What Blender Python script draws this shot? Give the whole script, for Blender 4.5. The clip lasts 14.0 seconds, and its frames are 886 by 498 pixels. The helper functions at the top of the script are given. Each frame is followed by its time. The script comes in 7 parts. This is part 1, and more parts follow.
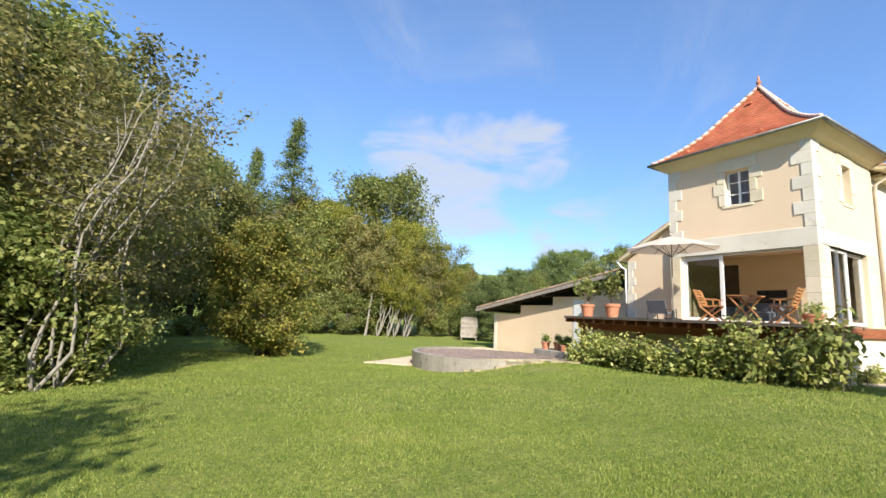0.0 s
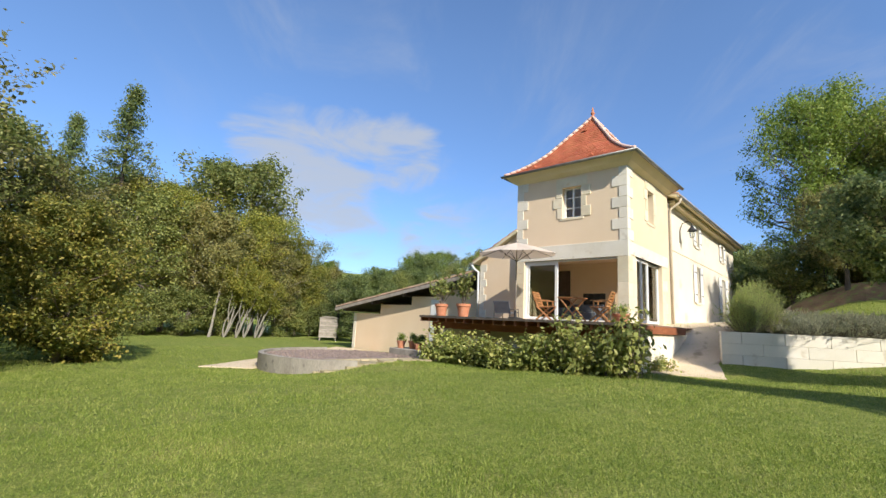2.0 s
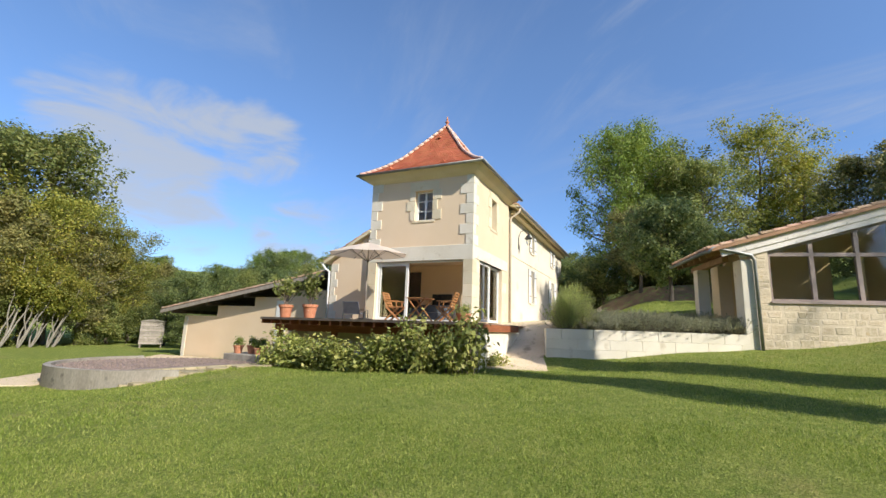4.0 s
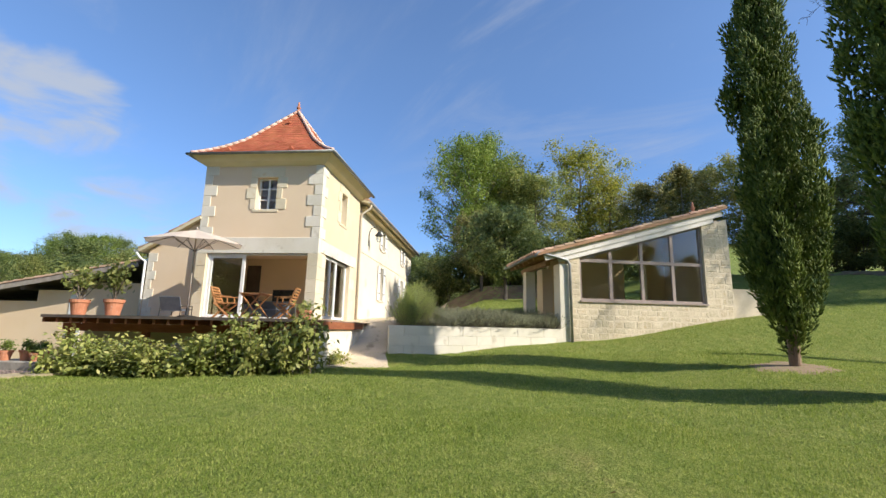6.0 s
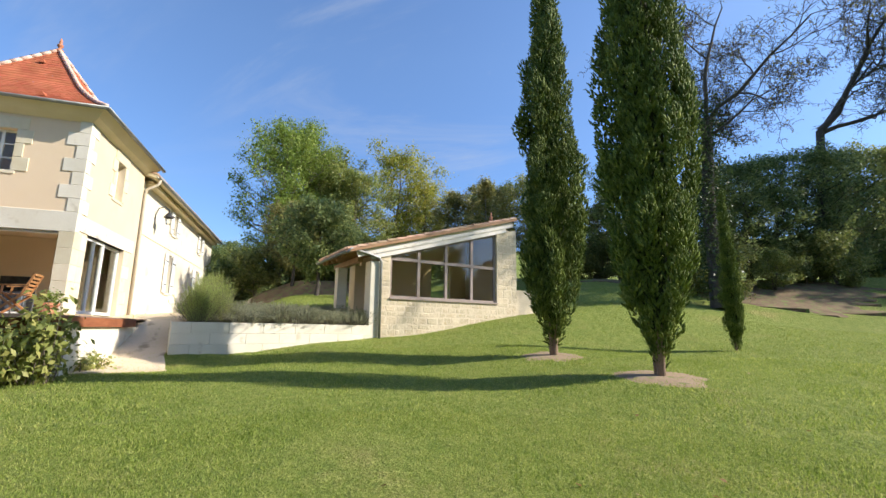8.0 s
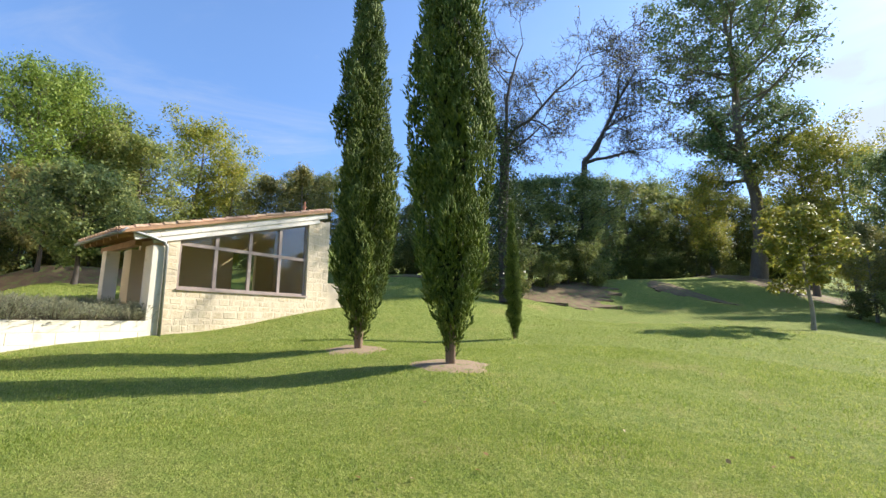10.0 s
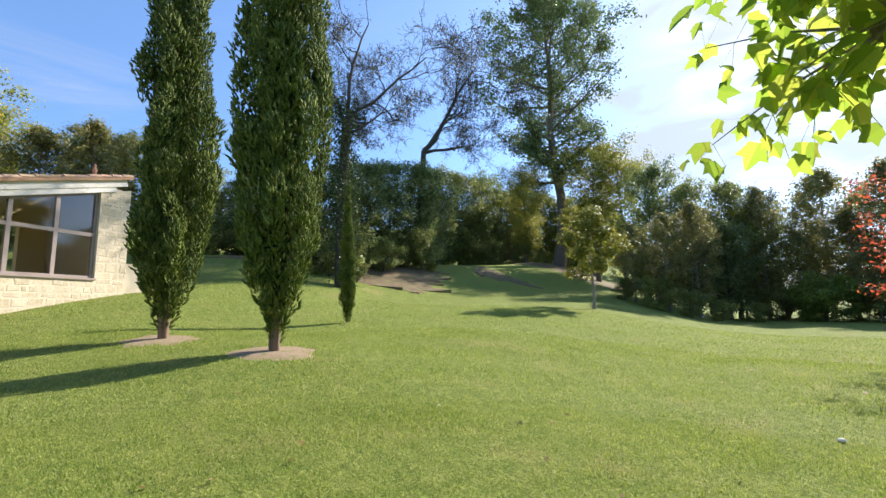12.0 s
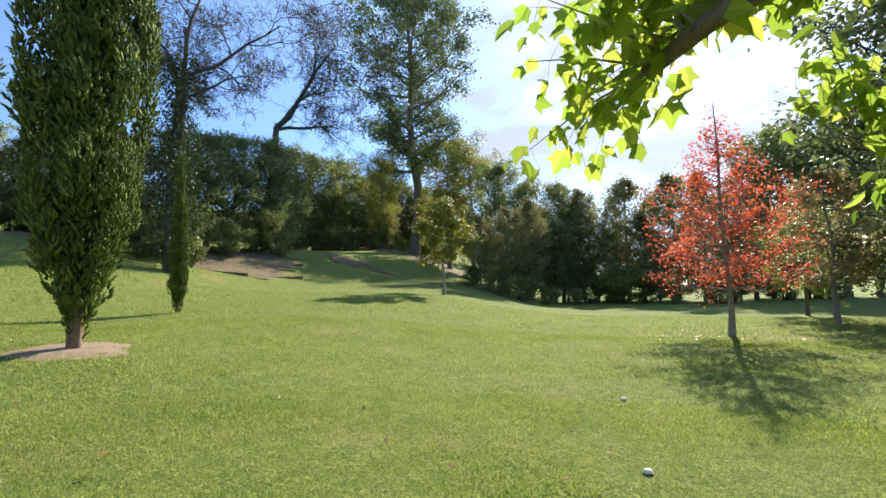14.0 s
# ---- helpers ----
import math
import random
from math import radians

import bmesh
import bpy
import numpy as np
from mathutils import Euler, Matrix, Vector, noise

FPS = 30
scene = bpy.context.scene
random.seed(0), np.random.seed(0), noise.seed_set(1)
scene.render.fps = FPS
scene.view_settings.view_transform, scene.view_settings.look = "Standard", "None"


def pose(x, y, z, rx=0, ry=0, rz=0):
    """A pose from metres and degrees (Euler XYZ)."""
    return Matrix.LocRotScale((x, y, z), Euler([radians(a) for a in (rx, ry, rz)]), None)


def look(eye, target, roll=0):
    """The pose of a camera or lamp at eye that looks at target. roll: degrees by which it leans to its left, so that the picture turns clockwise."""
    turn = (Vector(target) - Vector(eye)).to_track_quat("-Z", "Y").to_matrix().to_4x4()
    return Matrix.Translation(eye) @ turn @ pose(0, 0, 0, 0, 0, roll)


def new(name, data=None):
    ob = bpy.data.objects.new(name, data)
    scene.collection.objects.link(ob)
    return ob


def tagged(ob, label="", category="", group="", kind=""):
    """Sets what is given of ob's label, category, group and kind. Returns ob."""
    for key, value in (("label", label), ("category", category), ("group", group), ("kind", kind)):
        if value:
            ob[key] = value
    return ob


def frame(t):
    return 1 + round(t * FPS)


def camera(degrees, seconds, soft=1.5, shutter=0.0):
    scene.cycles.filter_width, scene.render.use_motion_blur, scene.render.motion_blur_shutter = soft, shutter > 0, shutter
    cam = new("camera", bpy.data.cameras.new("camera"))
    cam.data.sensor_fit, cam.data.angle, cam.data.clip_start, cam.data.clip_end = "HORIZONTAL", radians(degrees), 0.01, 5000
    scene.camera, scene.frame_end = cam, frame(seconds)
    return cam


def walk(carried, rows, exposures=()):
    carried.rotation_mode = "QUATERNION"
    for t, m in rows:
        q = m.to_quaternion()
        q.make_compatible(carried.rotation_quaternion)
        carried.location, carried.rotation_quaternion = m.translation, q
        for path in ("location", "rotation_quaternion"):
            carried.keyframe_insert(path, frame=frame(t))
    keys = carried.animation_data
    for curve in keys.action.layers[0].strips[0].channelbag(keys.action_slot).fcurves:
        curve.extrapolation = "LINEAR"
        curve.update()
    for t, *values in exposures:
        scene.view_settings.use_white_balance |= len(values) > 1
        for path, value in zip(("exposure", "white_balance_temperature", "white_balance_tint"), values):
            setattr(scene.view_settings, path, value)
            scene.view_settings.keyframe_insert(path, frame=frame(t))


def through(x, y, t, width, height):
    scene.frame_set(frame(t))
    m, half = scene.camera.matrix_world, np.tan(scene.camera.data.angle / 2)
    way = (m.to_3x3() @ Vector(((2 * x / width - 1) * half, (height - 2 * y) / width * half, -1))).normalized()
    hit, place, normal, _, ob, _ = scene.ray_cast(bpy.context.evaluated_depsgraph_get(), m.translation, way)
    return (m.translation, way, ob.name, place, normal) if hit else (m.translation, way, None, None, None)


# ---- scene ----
cam = camera(89.9, 14.0)
EYE = 1.5
# seconds, x, y, bearing (clockwise from +y), pitch, roll
PATH = [
    (0, 0.419, 0.710, 30.56, 8.48, -2.83),
    (0.5, 0.504, 0.693, 34.53, 8.65, -2.86),
    (1, 0.595, 0.665, 39.26, 8.93, -2.87),
    (1.5, 0.675, 0.640, 43.31, 9.11, -2.87),
    (2, 0.755, 0.610, 47.60, 9.28, -2.86),
    (2.5, 0.831, 0.577, 51.86, 9.43, -2.67),
    (3, 0.908, 0.534, 56.67, 9.78, -2.42),
    (5.5, 1.212, 0.304, 79.09, 10.26, -1.30),
    (6, 1.259, 0.244, 84.27, 10.34, -1.21),
    (6.5, 1.300, 0.186, 89.28, 10.41, -1.16),
    (7, 1.333, 0.114, 95.23, 10.37, -1.01),
    (7.5, 1.357, 0.043, 101.13, 10.32, -1.01),
    (8, 1.372, -0.031, 107.43, 10.32, -0.82),
    (10.5, 1.338, -0.312, 136.25, 9.25, 0.29),
    (11, 1.316, -0.349, 141.59, 8.70, 0.57),
    (11.5, 1.297, -0.376, 146.38, 8.09, 0.80),
    (12, 1.273, -0.400, 151.29, 7.43, 0.99),
    (12.5, 1.252, -0.415, 155.81, 6.87, 1.18),
    (13, 1.225, -0.427, 160.58, 6.28, 1.28),
    (13.5, 1.202, -0.432, 164.87, 5.81, 1.34),
    (14, 1.172, -0.434, 169.63, 5.33, 1.36),
]
walk(cam, [(t, pose(x, y, EYE, 90 + pitch, roll, -bearing)) for t, x, y, bearing, pitch, roll in PATH], exposures=[(0.0, 0.78), (1.2, 0.60), (2.5, 0.40), (6.0, 0.45), (8.0, 0.65), (10.5, 0.95), (12.0, 0.88), (14.0, 0.84)])

# ---- world and sun ----
SUN_BEARING, SUN_HEIGHT = 200.5, 34.5
world = bpy.data.worlds.new("sky")
scene.world = world
world.use_nodes = True
wn, wl = world.node_tree.nodes, world.node_tree.links
wn.clear()
w_out = wn.new("ShaderNodeOutputWorld")
w_bg = wn.new("ShaderNodeBackground")
w_sky = wn.new("ShaderNodeTexSky")
w_sky.sky_type = "NISHITA"
w_sky.sun_disc = False
w_sky.sun_elevation, w_sky.sun_rotation = radians(SUN_HEIGHT), radians(SUN_BEARING)
w_sky.air_density, w_sky.dust_density, w_sky.ozone_density = 1.0, 0.5, 3.0
w_bg.inputs["Strength"].default_value = 0.13
w_co = wn.new("ShaderNodeTexCoord")
w_sep = wn.new("ShaderNodeSeparateXYZ")
wl.new(w_co.outputs["Generated"], w_sep.inputs[0])
# clouds lie on a flat layer: direction divided by its height
w_lift = wn.new("ShaderNodeMath"); w_lift.operation = "ADD"; w_lift.inputs[1].default_value = 0.12
wl.new(w_sep.outputs["Z"], w_lift.inputs[0])
w_max = wn.new("ShaderNodeMath"); w_max.operation = "MAXIMUM"; w_max.inputs[1].default_value = 0.05
wl.new(w_lift.outputs[0], w_max.inputs[0])
w_dx = wn.new("ShaderNodeMath"); w_dx.operation = "DIVIDE"
w_dy = wn.new("ShaderNodeMath"); w_dy.operation = "DIVIDE"
wl.new(w_sep.outputs["X"], w_dx.inputs[0]); wl.new(w_max.outputs[0], w_dx.inputs[1])
wl.new(w_sep.outputs["Y"], w_dy.inputs[0]); wl.new(w_max.outputs[0], w_dy.inputs[1])
w_cmb = wn.new("ShaderNodeCombineXYZ")
wl.new(w_dx.outputs[0], w_cmb.inputs[0]); wl.new(w_dy.outputs[0], w_cmb.inputs[1])


def sky_layer(scale, stretch, turn, shift, lo, hi, detail, rough, distort):
    first = wn.new("ShaderNodeMapping")
    first.inputs["Rotation"].default_value = (0, 0, radians(turn))
    m = wn.new("ShaderNodeMapping")
    m.inputs["Scale"].default_value = (scale, scale * stretch, 1)
    m.inputs["Location"].default_value = shift
    n = wn.new("ShaderNodeTexNoise")
    n.inputs["Scale"].default_value, n.inputs["Detail"].default_value = 1.0, detail
    n.inputs["Roughness"].default_value, n.inputs["Distortion"].default_value = rough, distort
    r = wn.new("ShaderNodeMapRange")
    r.interpolation_type = "SMOOTHSTEP"
    r.inputs["From Min"].default_value, r.inputs["From Max"].default_value = lo, hi
    wl.new(w_cmb.outputs[0], first.inputs[0]); wl.new(first.outputs[0], m.inputs[0]); wl.new(m.outputs[0], n.inputs["Vector"]); wl.new(n.outputs["Fac"], r.inputs["Value"])
    return r.outputs[0]


w_cirrus = sky_layer(1.9, 0.25, 38, (0.3, 1.7, 0), 0.47, 0.80, 8, 0.62, 1.1)
# heaps of cloud: soft lumps, wider than high, in the direction of view
w_dir = wn.new("ShaderNodeMapping")
w_dir.inputs["Scale"].default_value = (5.0, 5.0, 13.0)
w_dir.inputs["Location"].default_value = (1.3, 0.4, 0.2)
wl.new(w_co.outputs["Generated"], w_dir.inputs[0])
w_heap = wn.new("ShaderNodeTexNoise")
w_heap.inputs["Scale"].default_value, w_heap.inputs["Detail"].default_value, w_heap.inputs["Roughness"].default_value, w_heap.inputs["Distortion"].default_value = 1.0, 9, 0.56, 0.5
wl.new(w_dir.outputs[0], w_heap.inputs["Vector"])


def cloud_bank(bearing, height, wide):
    """1 in the middle of a bank of cloud in that direction, 0 outside it."""
    b, h = radians(bearing), radians(height)
    dot = wn.new("ShaderNodeVectorMath"); dot.operation = "DOT_PRODUCT"
    dot.inputs[1].default_value = (math.sin(b) * math.cos(h), math.cos(b) * math.cos(h), math.sin(h))
    wl.new(w_co.outputs["Generated"], dot.inputs[0])
    r = wn.new("ShaderNodeMapRange"); r.interpolation_type = "SMOOTHSTEP"
    r.inputs["From Min"].default_value, r.inputs["From Max"].default_value = math.cos(radians(wide)), math.cos(radians(wide * 0.25))
    wl.new(dot.outputs["Value"], r.inputs["Value"])
    return r.outputs[0]


def bigger(a, b):
    m = wn.new("ShaderNodeMath"); m.operation = "MAXIMUM"
    wl.new(a, m.inputs[0]); wl.new(b, m.inputs[1])
    return m.outputs[0]


w_bank = bigger(bigger(cloud_bank(30, 17, 15), cloud_bank(47, 10.0, 9)), bigger(cloud_bank(192, 21, 29), bigger(cloud_bank(290, 15, 30), cloud_bank(41, 20, 8))))
# the bank's middle lowers the threshold at which the lumps turn to cloud
w_cl = wn.new("ShaderNodeMath"); w_cl.operation = "MULTIPLY_ADD"
w_cl.inputs[1].default_value = 0.38
wl.new(w_bank, w_cl.inputs[0]); wl.new(w_heap.outputs["Fac"], w_cl.inputs[2])
w_cum = wn.new("ShaderNodeMapRange"); w_cum.interpolation_type = "SMOOTHSTEP"
w_cum.inputs["From Min"].default_value, w_cum.inputs["From Max"].default_value, w_cum.inputs["To Max"].default_value = 0.70, 0.98, 0.82
wl.new(w_cl.outputs[0], w_cum.inputs["Value"])
w_veil = wn.new("ShaderNodeMath"); w_veil.operation = "MULTIPLY_ADD"
w_veil.inputs[1].default_value, w_veil.inputs[2].default_value = 0.46, 0.10
wl.new(bigger(cloud_bank(42, 30, 26), cloud_bank(100, 30, 24)), w_veil.inputs[0])
w_ci = wn.new("ShaderNodeMath"); w_ci.operation = "MULTIPLY"
wl.new(w_cirrus, w_ci.inputs[0]); wl.new(w_veil.outputs[0], w_ci.inputs[1])
w_mx = wn.new("ShaderNodeMath"); w_mx.operation = "MAXIMUM"
wl.new(w_cum.outputs[0], w_mx.inputs[0]); wl.new(w_ci.outputs[0], w_mx.inputs[1])
w_mix = wn.new("ShaderNodeMix"); w_mix.data_type = "RGBA"
w_mix.inputs["B"].default_value = (3.05, 3.3, 3.75, 1)
wl.new(w_mx.outputs[0], w_mix.inputs["Factor"])
w_hs = wn.new("ShaderNodeHueSaturation"); w_hs.inputs["Saturation"].default_value = 1.05
w_hs.inputs["Value"].default_value = 1.18
w_clear = wn.new("ShaderNodeMapRange")
w_clear.inputs["From Max"].default_value = 0.55
wl.new(w_sep.outputs["Z"], w_clear.inputs["Value"])
w_tone = wn.new("ShaderNodeMix"); w_tone.data_type = "RGBA"
w_tone.inputs["A"].default_value, w_tone.inputs["B"].default_value = (0.56, 0.66, 0.86, 1), (0.95, 0.97, 1.04, 1)
wl.new(w_clear.outputs[0], w_tone.inputs["Factor"])
w_mul = wn.new("ShaderNodeMix"); w_mul.data_type = "RGBA"; w_mul.blend_type = "MULTIPLY"
w_mul.inputs["Factor"].default_value = 1.0
wl.new(w_sky.outputs[0], w_mul.inputs["A"]); wl.new(w_tone.outputs["Result"], w_mul.inputs["B"])
wl.new(w_mul.outputs["Result"], w_hs.inputs["Color"])
wl.new(w_hs.outputs[0], w_mix.inputs["A"])
wl.new(w_mix.outputs["Result"], w_bg.inputs["Color"])
wl.new(w_bg.outputs[0], w_out.inputs[0])

sun = new("sun", bpy.data.lights.new("sun", "SUN"))
sun.data.energy, sun.data.angle, sun.data.color = 5.0, radians(0.53), (1.0, 0.93, 0.82)
_b, _e = radians(SUN_BEARING), radians(SUN_HEIGHT)
sun.matrix_world = look((60 * math.sin(_b) * math.cos(_e), 60 * math.cos(_b) * math.cos(_e), 60 * math.sin(_e)), (0, 0, 0))

# ---- materials ----


def material(name, c1, c2, scale=3.0, rough=0.8, fine=40.0, bump=0.15, fine_mix=0.35, c3=None, spots=0.0, metal=0.0, island=0.0, random_piece=0.0, stretch=(1, 1, 1), spec=0.4):
    """A surface with broad stains (scale), fine grain (fine) and relief; island or random_piece vary the tone from piece to piece."""
    m = bpy.data.materials.new(name)
    m.use_nodes = True
    nt = m.node_tree
    n, l = nt.nodes, nt.links
    b = n["Principled BSDF"]
    b.inputs["Roughness"].default_value = rough
    b.inputs["Metallic"].default_value = metal
    b.inputs["Specular IOR Level"].default_value = spec
    tc = n.new("ShaderNodeTexCoord")
    mp = n.new("ShaderNodeMapping")
    mp.inputs["Scale"].default_value = stretch
    l.new(tc.outputs["Object"], mp.inputs[0])
    broad = n.new("ShaderNodeTexNoise")
    broad.inputs["Scale"].default_value, broad.inputs["Detail"].default_value = scale, 6
    l.new(mp.outputs[0], broad.inputs["Vector"])
    grain = n.new("ShaderNodeTexNoise")
    grain.inputs["Scale"].default_value, grain.inputs["Detail"].default_value = fine, 4
    l.new(mp.outputs[0], grain.inputs["Vector"])
    fac = n.new("ShaderNodeMix")
    fac.inputs["Factor"].default_value = fine_mix
    l.new(broad.outputs["Fac"], fac.inputs["A"])
    l.new(grain.outputs["Fac"], fac.inputs["B"])
    ramp = n.new("ShaderNodeValToRGB")
    ramp.color_ramp.elements[0].position, ramp.color_ramp.elements[1].position = 0.36, 0.64
    ramp.color_ramp.elements[0].color, ramp.color_ramp.elements[1].color = (*c1, 1), (*c2, 1)
    l.new(fac.outputs["Result"], ramp.inputs[0])
    colour = ramp.outputs[0]
    if c3:
        sp = n.new("ShaderNodeTexNoise")
        sp.inputs["Scale"].default_value, sp.inputs["Detail"].default_value = scale * 2.3, 8
        l.new(tc.outputs["Object"], sp.inputs["Vector"])
        r = n.new("ShaderNodeMapRange")
        r.inputs["From Min"].default_value, r.inputs["From Max"].default_value = 0.62 - spots * 0.2, 0.75 - spots * 0.2
        l.new(sp.outputs["Fac"], r.inputs["Value"])
        mx = n.new("ShaderNodeMix"); mx.data_type = "RGBA"
        mx.inputs["B"].default_value = (*c3, 1)
        l.new(r.outputs[0], mx.inputs["Factor"]); l.new(colour, mx.inputs["A"])
        colour = mx.outputs["Result"]
    if island or random_piece:
        if island:
            src = n.new("ShaderNodeNewGeometry").outputs["Random Per Island"]
        else:
            src = n.new("ShaderNodeObjectInfo").outputs["Random"]
        amount = island or random_piece
        r = n.new("ShaderNodeMapRange")
        r.inputs["To Min"].default_value, r.inputs["To Max"].default_value = 1 - amount, 1 + amount
        l.new(src, r.inputs["Value"])
        hs = n.new("ShaderNodeHueSaturation")
        l.new(r.outputs[0], hs.inputs["Value"]); l.new(colour, hs.inputs["Color"])
        r2 = n.new("ShaderNodeMapRange")
        r2.inputs["To Min"].default_value, r2.inputs["To Max"].default_value = 0.5 + amount * 0.05, 0.5 - amount * 0.05
        l.new(src, r2.inputs["Value"]); l.new(r2.outputs[0], hs.inputs["Hue"])
        colour = hs.outputs[0]
    l.new(colour, b.inputs["Base Color"])
    if bump:
        bp = n.new("ShaderNodeBump")
        bp.inputs["Strength"].default_value, bp.inputs["Distance"].default_value = bump, 0.02
        l.new(fac.outputs["Result"], bp.inputs["Height"])
        l.new(bp.outputs[0], b.inputs["Normal"])
    return m


def leaf_material(name, c1, c2, c3, through=0.45, rough=0.5, patch=0.55, share=0.55):
    """Foliage: each leaf takes a tone of its own between three colours, and lets some light through."""
    m = bpy.data.materials.new(name)
    m.use_nodes = True
    n, l = m.node_tree.nodes, m.node_tree.links
    b = n["Principled BSDF"]
    b.inputs["Roughness"].default_value = rough
    b.inputs["Specular IOR Level"].default_value = 0.3
    g = n.new("ShaderNodeNewGeometry")
    tc = n.new("ShaderNodeTexCoord")
    no = n.new("ShaderNodeTexNoise")
    no.inputs["Scale"].default_value, no.inputs["Detail"].default_value = patch, 3
    l.new(tc.outputs["Object"], no.inputs["Vector"])
    mix = n.new("ShaderNodeMix")
    mix.inputs["Factor"].default_value = share
    l.new(g.outputs["Random Per Island"], mix.inputs["A"]); l.new(no.outputs["Fac"], mix.inputs["B"])
    ramp = n.new("ShaderNodeValToRGB")
    e = ramp.color_ramp.elements
    e[0].position, e[1].position = 0.22, 0.8
    e[0].color, e[1].color = (*c1, 1), (*c3, 1)
    mid = e.new(0.52); mid.color = (*c2, 1)
    l.new(mix.outputs["Result"], ramp.inputs[0])
    oi = n.new("ShaderNodeObjectInfo")
    r = n.new("ShaderNodeMapRange")
    r.inputs["To Min"].default_value, r.inputs["To Max"].default_value = 0.8, 1.15
    l.new(oi.outputs["Random"], r.inputs["Value"])
    hs = n.new("ShaderNodeHueSaturation")
    l.new(ramp.outputs[0], hs.inputs["Color"]); l.new(r.outputs[0], hs.inputs["Value"])
    l.new(hs.outputs[0], b.inputs["Base Color"])
    tr = n.new("ShaderNodeBsdfTranslucent")
    sat = n.new("ShaderNodeHueSaturation")
    sat.inputs["Value"].default_value = 1.5
    l.new(hs.outputs[0], sat.inputs["Color"]); l.new(sat.outputs[0], tr.inputs["Color"])
    ms = n.new("ShaderNodeMixShader")
    ms.inputs[0].default_value = through
    l.new(b.outputs[0], ms.inputs[1]); l.new(tr.outputs[0], ms.inputs[2])
    l.new(ms.outputs[0], n["Material Output"].inputs[0])
    return m


def glass_material(name, tint, gloss):
    m = bpy.data.materials.new(name)
    m.use_nodes = True
    n, l = m.node_tree.nodes, m.node_tree.links
    n.remove(n["Principled BSDF"])
    t = n.new("ShaderNodeBsdfTransparent"); t.inputs[0].default_value = (*tint, 1)
    s = n.new("ShaderNodeBsdfGlossy"); s.inputs["Roughness"].default_value = 0.01
    f = n.new("ShaderNodeFresnel"); f.inputs[0].default_value = 1.5
    ad = n.new("ShaderNodeMath"); ad.operation = "MULTIPLY_ADD"; ad.use_clamp = True
    ad.inputs[1].default_value, ad.inputs[2].default_value = 0.75, gloss
    l.new(f.outputs[0], ad.inputs[0])
    ms = n.new("ShaderNodeMixShader")
    l.new(ad.outputs[0], ms.inputs[0]); l.new(t.outputs[0], ms.inputs[1]); l.new(s.outputs[0], ms.inputs[2])
    l.new(ms.outputs[0], n["Material Output"].inputs[0])
    return m


M = {}


def lawn_material():
    """Mown turf: broad dry patches, hand-sized tufts of clover and fine blades."""
    m = bpy.data.materials.new("lawn")
    m.use_nodes = True
    n, l = m.node_tree.nodes, m.node_tree.links
    b = n["Principled BSDF"]
    b.inputs["Roughness"].default_value, b.inputs["Specular IOR Level"].default_value = 0.9, 0.15
    tc = n.new("ShaderNodeTexCoord")

    def noise_at(scale, detail, rough, lo, hi):
        t = n.new("ShaderNodeTexNoise")
        t.inputs["Scale"].default_value, t.inputs["Detail"].default_value, t.inputs["Roughness"].default_value = scale, detail, rough
        l.new(tc.outputs["Object"], t.inputs["Vector"])
        r = n.new("ShaderNodeMapRange"); r.interpolation_type = "SMOOTHSTEP"
        r.inputs["From Min"].default_value, r.inputs["From Max"].default_value = lo, hi
        l.new(t.outputs["Fac"], r.inputs["Value"])
        return r.outputs[0]

    def blend(fac, a, c):
        x = n.new("ShaderNodeMix"); x.data_type = "RGBA"
        l.new(fac, x.inputs["Factor"])
        for sock, v in (("A", a), ("B", c)):
            if isinstance(v, tuple):
                x.inputs[sock].default_value = (*v, 1)
            else:
                l.new(v, x.inputs[sock])
        return x.outputs["Result"]

    tuft = noise_at(4.5, 6, 0.72, 0.36, 0.64)
    fine = noise_at(34.0, 5, 0.7, 0.34, 0.66)
    green = blend(fine, (0.105, 0.155, 0.025), (0.248, 0.310, 0.064))
    light = blend(fine, (0.168, 0.210, 0.038), (0.370, 0.392, 0.104))
    col = blend(tuft, green, light)
    col = blend(noise_at(0.55, 7, 0.68, 0.52, 0.74), col, blend(fine, (0.210, 0.200, 0.052), (0.430, 0.385, 0.140)))
    l.new(col, b.inputs["Base Color"])
    h = n.new("ShaderNodeMath"); h.operation = "MULTIPLY_ADD"; h.inputs[1].default_value = 0.5
    l.new(fine, h.inputs[0]); l.new(tuft, h.inputs[2])
    bp = n.new("ShaderNodeBump")
    bp.inputs["Strength"].default_value, bp.inputs["Distance"].default_value = 0.9, 0.03
    l.new(h.outputs[0], bp.inputs["Height"]); l.new(bp.outputs[0], b.inputs["Normal"])
    return m


M["lawn"] = lawn_material()
M["blade"] = leaf_material("grass_blade", (0.132, 0.195, 0.028), (0.250, 0.310, 0.060), (0.425, 0.425, 0.130), 0.42, 0.6, 0.9, 0.5)
M["render"] = material("lime_render", (0.76, 0.585, 0.395), (0.81, 0.64, 0.45), 0.8, 0.92, 60, 0.12, 0.4)
M["render_pale"] = material("pale_lime_render", (0.63, 0.52, 0.36), (0.69, 0.58, 0.42), 0.7, 0.92, 50, 0.12, 0.35, (0.62, 0.52, 0.36), 0.1)
M["render_white"] = material("white_lime_render", (0.68, 0.61, 0.48), (0.75, 0.69, 0.57), 0.6, 0.92, 50, 0.12, 0.35, (0.60, 0.52, 0.38), 0.1)
